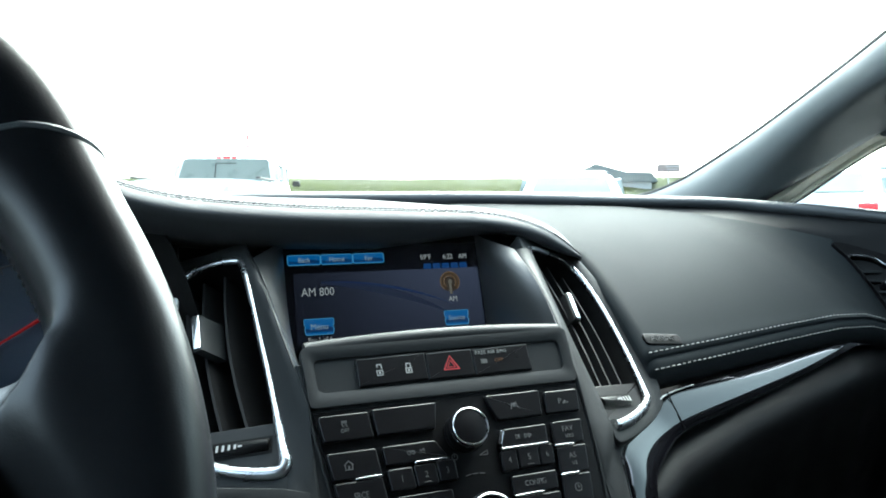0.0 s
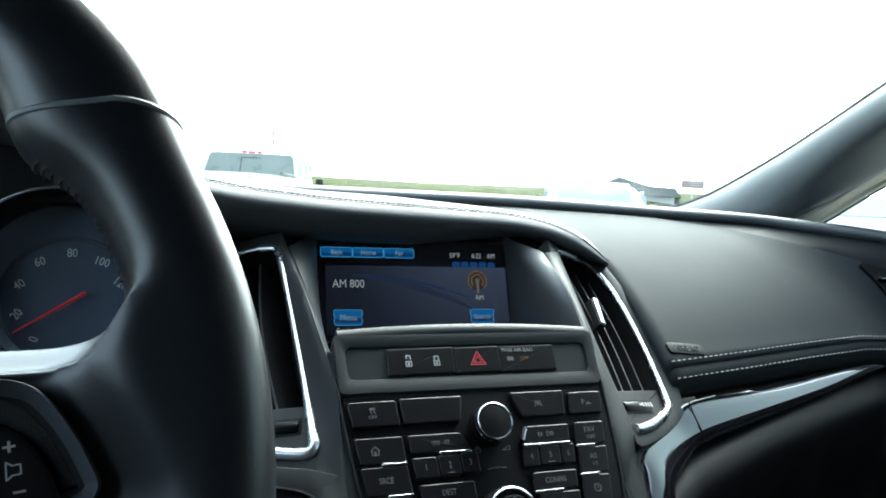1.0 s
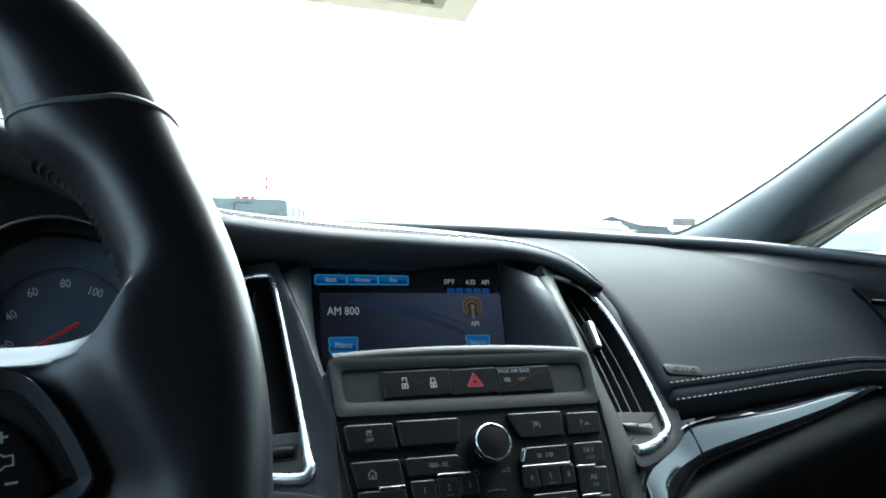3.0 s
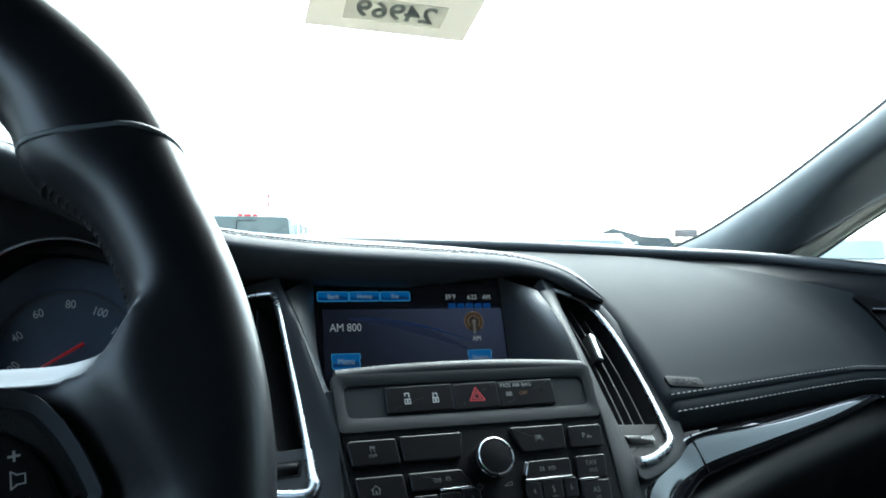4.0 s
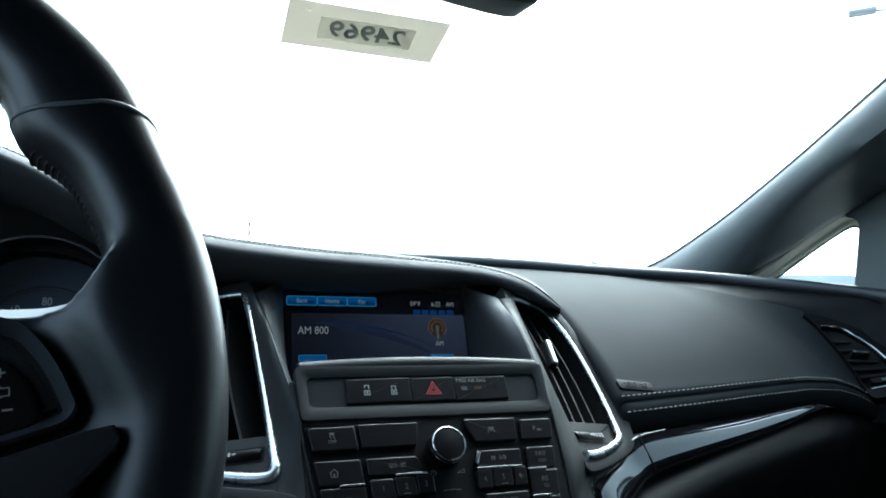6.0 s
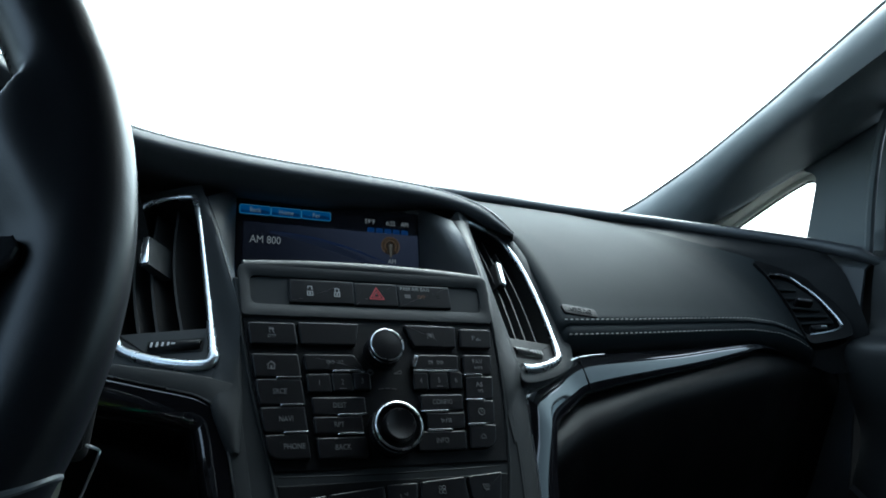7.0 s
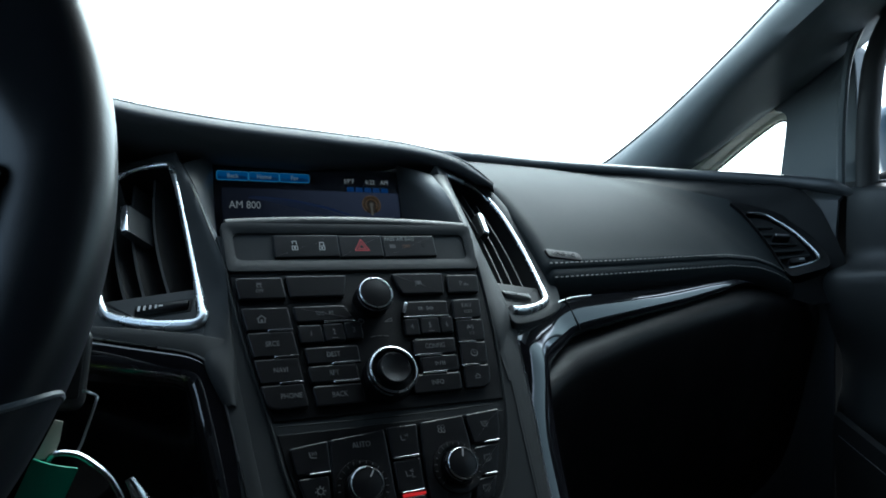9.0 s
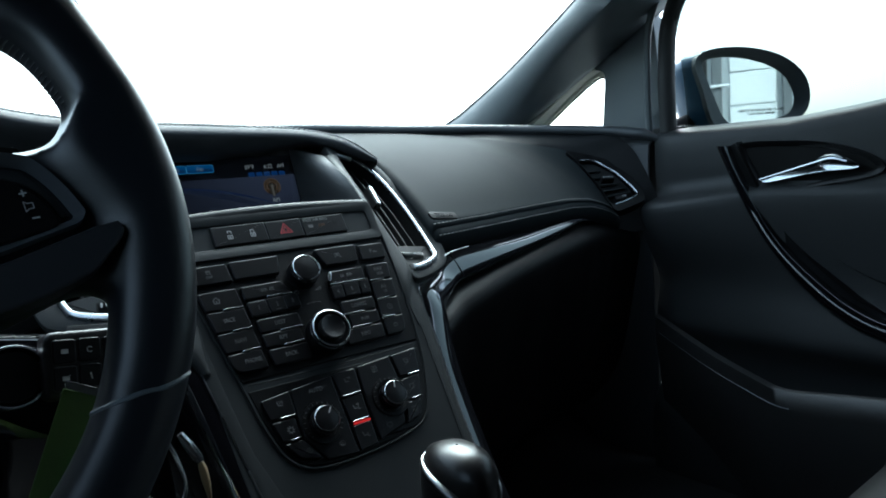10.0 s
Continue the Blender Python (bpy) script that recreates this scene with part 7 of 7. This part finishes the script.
def sedan(m, label, paint, tall=1.47):
    t = thing("parked_car", m, label, "car")
    part("body", shape([(-2.25, 0.45), (-2.3, 0.75), (-2.2, 1.02), (-1.4, 1.03), (1.1, 1.00), (2.1, 0.82), (2.3, 0.6), (2.2, 0.35), (0, 0.3)], 0.90, 0.04), paint, t)
    part("cabin", shape([(-2.05, 0.98), (-1.55, tall - 0.12), (-1.1, tall - 0.01), (-0.2, tall), (0.35, tall - 0.06), (1.25, 0.96)], 0.80, 0.20, 0.16), paint, t)
    a = math.atan2(0.5, tall - 1.12)
    part("rear_window", moved(prism(rounded([(-0.60, -0.19), (0.60, -0.19), (0.52, 0.17), (-0.52, 0.17)], 0.06), 0, 0.02), pose(0, -1.83, tall * 0.5 + 0.485, 90 - math.degrees(a) * 1.0 + 10, 0, 0)), PALE_TINT, t, "rear window")
    part("windscreen", moved(prism(rounded([(-0.66, -0.46), (0.66, -0.46), (0.56, 0.40), (-0.56, 0.40)], 0.08), -0.03, 0.035), pose(0, 0.88, tall * 0.5 + 0.39, -61, 0, 0)), PALE_TINT, t, "windscreen")
    for s in (-1, 1):
        part("side_window", moved(rbox(0.02, 1.9, 0.26, 0.08, 3), pose(s * 0.735, -0.35, 1.20, 0, -s * 16, 0)), PALE_TINT, t)
        part("tail_light", rbox(0.22, 0.06, 0.14, 0.03, 3, (s * 0.68, -2.24, 0.88)), LAMPRED, t)
        part("door_mirror", rbox(0.16, 0.10, 0.11, 0.03, 3, (s * 0.98, 0.55, 1.02)), paint, t)
    wheels(t, 0.90, (-1.38, 1.38), 0.33)
    return t


def at(az, dist, turn, z=0.0):
    a = radians(az)
    return pose(-0.18 + dist * math.sin(a), -0.45 + dist * math.cos(a), z, 0, 0, turn)


pickup(at(3.4, 14.5, -15) @ Matrix.Diagonal((1.10, 1.0, 0.963, 1.0)), "silver four-door pickup truck parked facing away")
sedan(at(31.2, 12.4, -31), "white car parked with its tail toward the camera", WHITEPAINT, 1.47)
sedan(at(51.2, 12.5, -62), "white car with a pale red tail lamp parked beside the row", WHITEPAINT, 1.47)
sedan(at(56, 21, -140), "white car parked at the end of the row", WHITEPAINT, 1.45)

flag = thing("flag_pole", at(4.55, 40, 0), "thin pole with a small red pennant", "flag")
part("pole", tube([(0, 0, 0), (0, 0, 2.5), (0, 0, 4.75)], 0.035, 8), SILVER, flag)
part("pennant", thick(loft([[(0.04 + 0.10 * math.sin(z * 5), 0.03 * math.sin(z * 7), z), (0.10 + 0.06 * math.sin(z * 4 + 1), 0.02, z)] for z in [3.9 + 0.8 * k / 12 for k in range(13)]]), 0.01), mat("red_cloth", (0.4, 0.06, 0.07), 0.8), flag, "faded red cloth")

house_ = thing("farm_building", at(34.95, 118, -34.9, -0.65) @ Matrix.Scale(1.24, 4), "low building with a dark grey pitched roof behind the bank", "building")
part("wall", rbox(10, 7, 3.6, 0.05, 1, (-0.8, 0, 1.8)), mat("grey_siding", (0.35, 0.36, 0.37), 0.8), house_)
ROOFING = mat("grey_roofing", (0.10, 0.118, 0.122), 0.85, 0, 0.2, 60, 0.1, 2, 0, 0.1)
part("roof", loft([[(-6.6, -4, 4.4), (-6.6, 4, 4.4)], [(-2.8, -4, 6.0), (-2.8, 4, 6.0)], [(1.0, -4, 4.9), (1.0, 4, 4.9)], [(4.2, -4, 4.75), (4.2, 4, 4.75)], [(5.0, -4, 3.6), (5.0, 4, 3.6)], [(-6.6, -4, 3.6), (-6.6, 4, 3.6)]], True, False), ROOFING, house_, "dark grey roof")
part("gable", moved(prism([(-6.6, 3.6), (5.0, 3.6), (4.2, 4.75), (1.0, 4.9), (-2.8, 6.0), (-6.6, 4.4)], 0, 0.1), Matrix(((1, 0, 0, 0), (0, 0, -1, -3.9), (0, 1, 0, 0), (0, 0, 0, 1)))), ROOFING, house_, "dark grey roof side")
SIGNPRINT = mat("sign_print", (0.26, 0.25, 0.25), 0.7)
sign = thing("roadside_sign", at(38.85, 62, -38), "brown board sign on a single post", "sign")
part("board", rbox(1.85, 0.12, 0.66, 0.03, 1, (0, 0, 3.70)), mat("brown_board", (0.17, 0.135, 0.13), 0.7), sign)
part("print", rbox(1.0, 0.02, 0.10, 0, 1, (0.25, -0.07, 3.83)), SIGNPRINT, sign, "pale bar of print")
part("print", rbox(0.8, 0.02, 0.08, 0, 1, (0.3, -0.07, 3.60)), SIGNPRINT, sign, "pale bar of print")
part("post", tube([(0, 0, 0), (0, 0, 3.7)], 0.06, 8), SILVER, sign)
lampp = thing("street_lamp", at(55.7, 20, -50, 0.0), "parking lot lamp with a flat rectangular head", "street lamp")
part("pole", tube([(0, 0, 0), (0, 0, 8.35)], 0.07, 10), SILVER, lampp)
part("arm", tube([(0, 0, 8.25), (-0.5, 0, 8.40), (-0.75, 0, 8.42)], 0.035, 8), SILVER, lampp)
hd = part("head", rbox(0.62, 0.36, 0.10, 0.03, 2, (-1.02, 0, 8.43)), mat("lamp_grey", (0.30, 0.34, 0.38), 0.5), lampp)
part("lens", rbox(0.46, 0.26, 0.02, 0.005, 1, (-1.05, 0, 8.375)), WHITE, hd)

shed = thing("metal_shed", pose(0.9, -26, 0), "pale metal building with an overhead door across the lot", "building")
SIDING = mat("pale_metal_siding", (0.72, 0.74, 0.75), 0.6)
part("wall", rbox(26, 10, 6.5, 0.05, 1, (0, -5.05, 3.25)), mat("grey_metal_siding", (0.40, 0.43, 0.45), 0.6), shed)
part("roof", rbox(26.6, 10.6, 0.4, 0.05, 1, (0, -5, 6.7)), mat("grey_metal_roof", (0.30, 0.32, 0.33), 0.5), shed)
for k in range(4):
    part("door_panel", rbox(1.55, 0.08, 1.17, 0.03, 1, (0.45, 0.02, 0.65 + 1.2 * k)), SIDING, shed, "white door panel")
for x, w in ((-0.75, 0.35), (1.55, 0.3)):
    part("column", rbox(w, 0.3, 6.4, 0.03, 1, (x, 0.1, 3.2)), mat("dark_column", (0.12, 0.13, 0.14), 0.7), shed)
part("beam", rbox(1.1, 0.12, 0.10, 0.02, 1, (-0.85, 0.3, 3.2)), SIDING, shed)
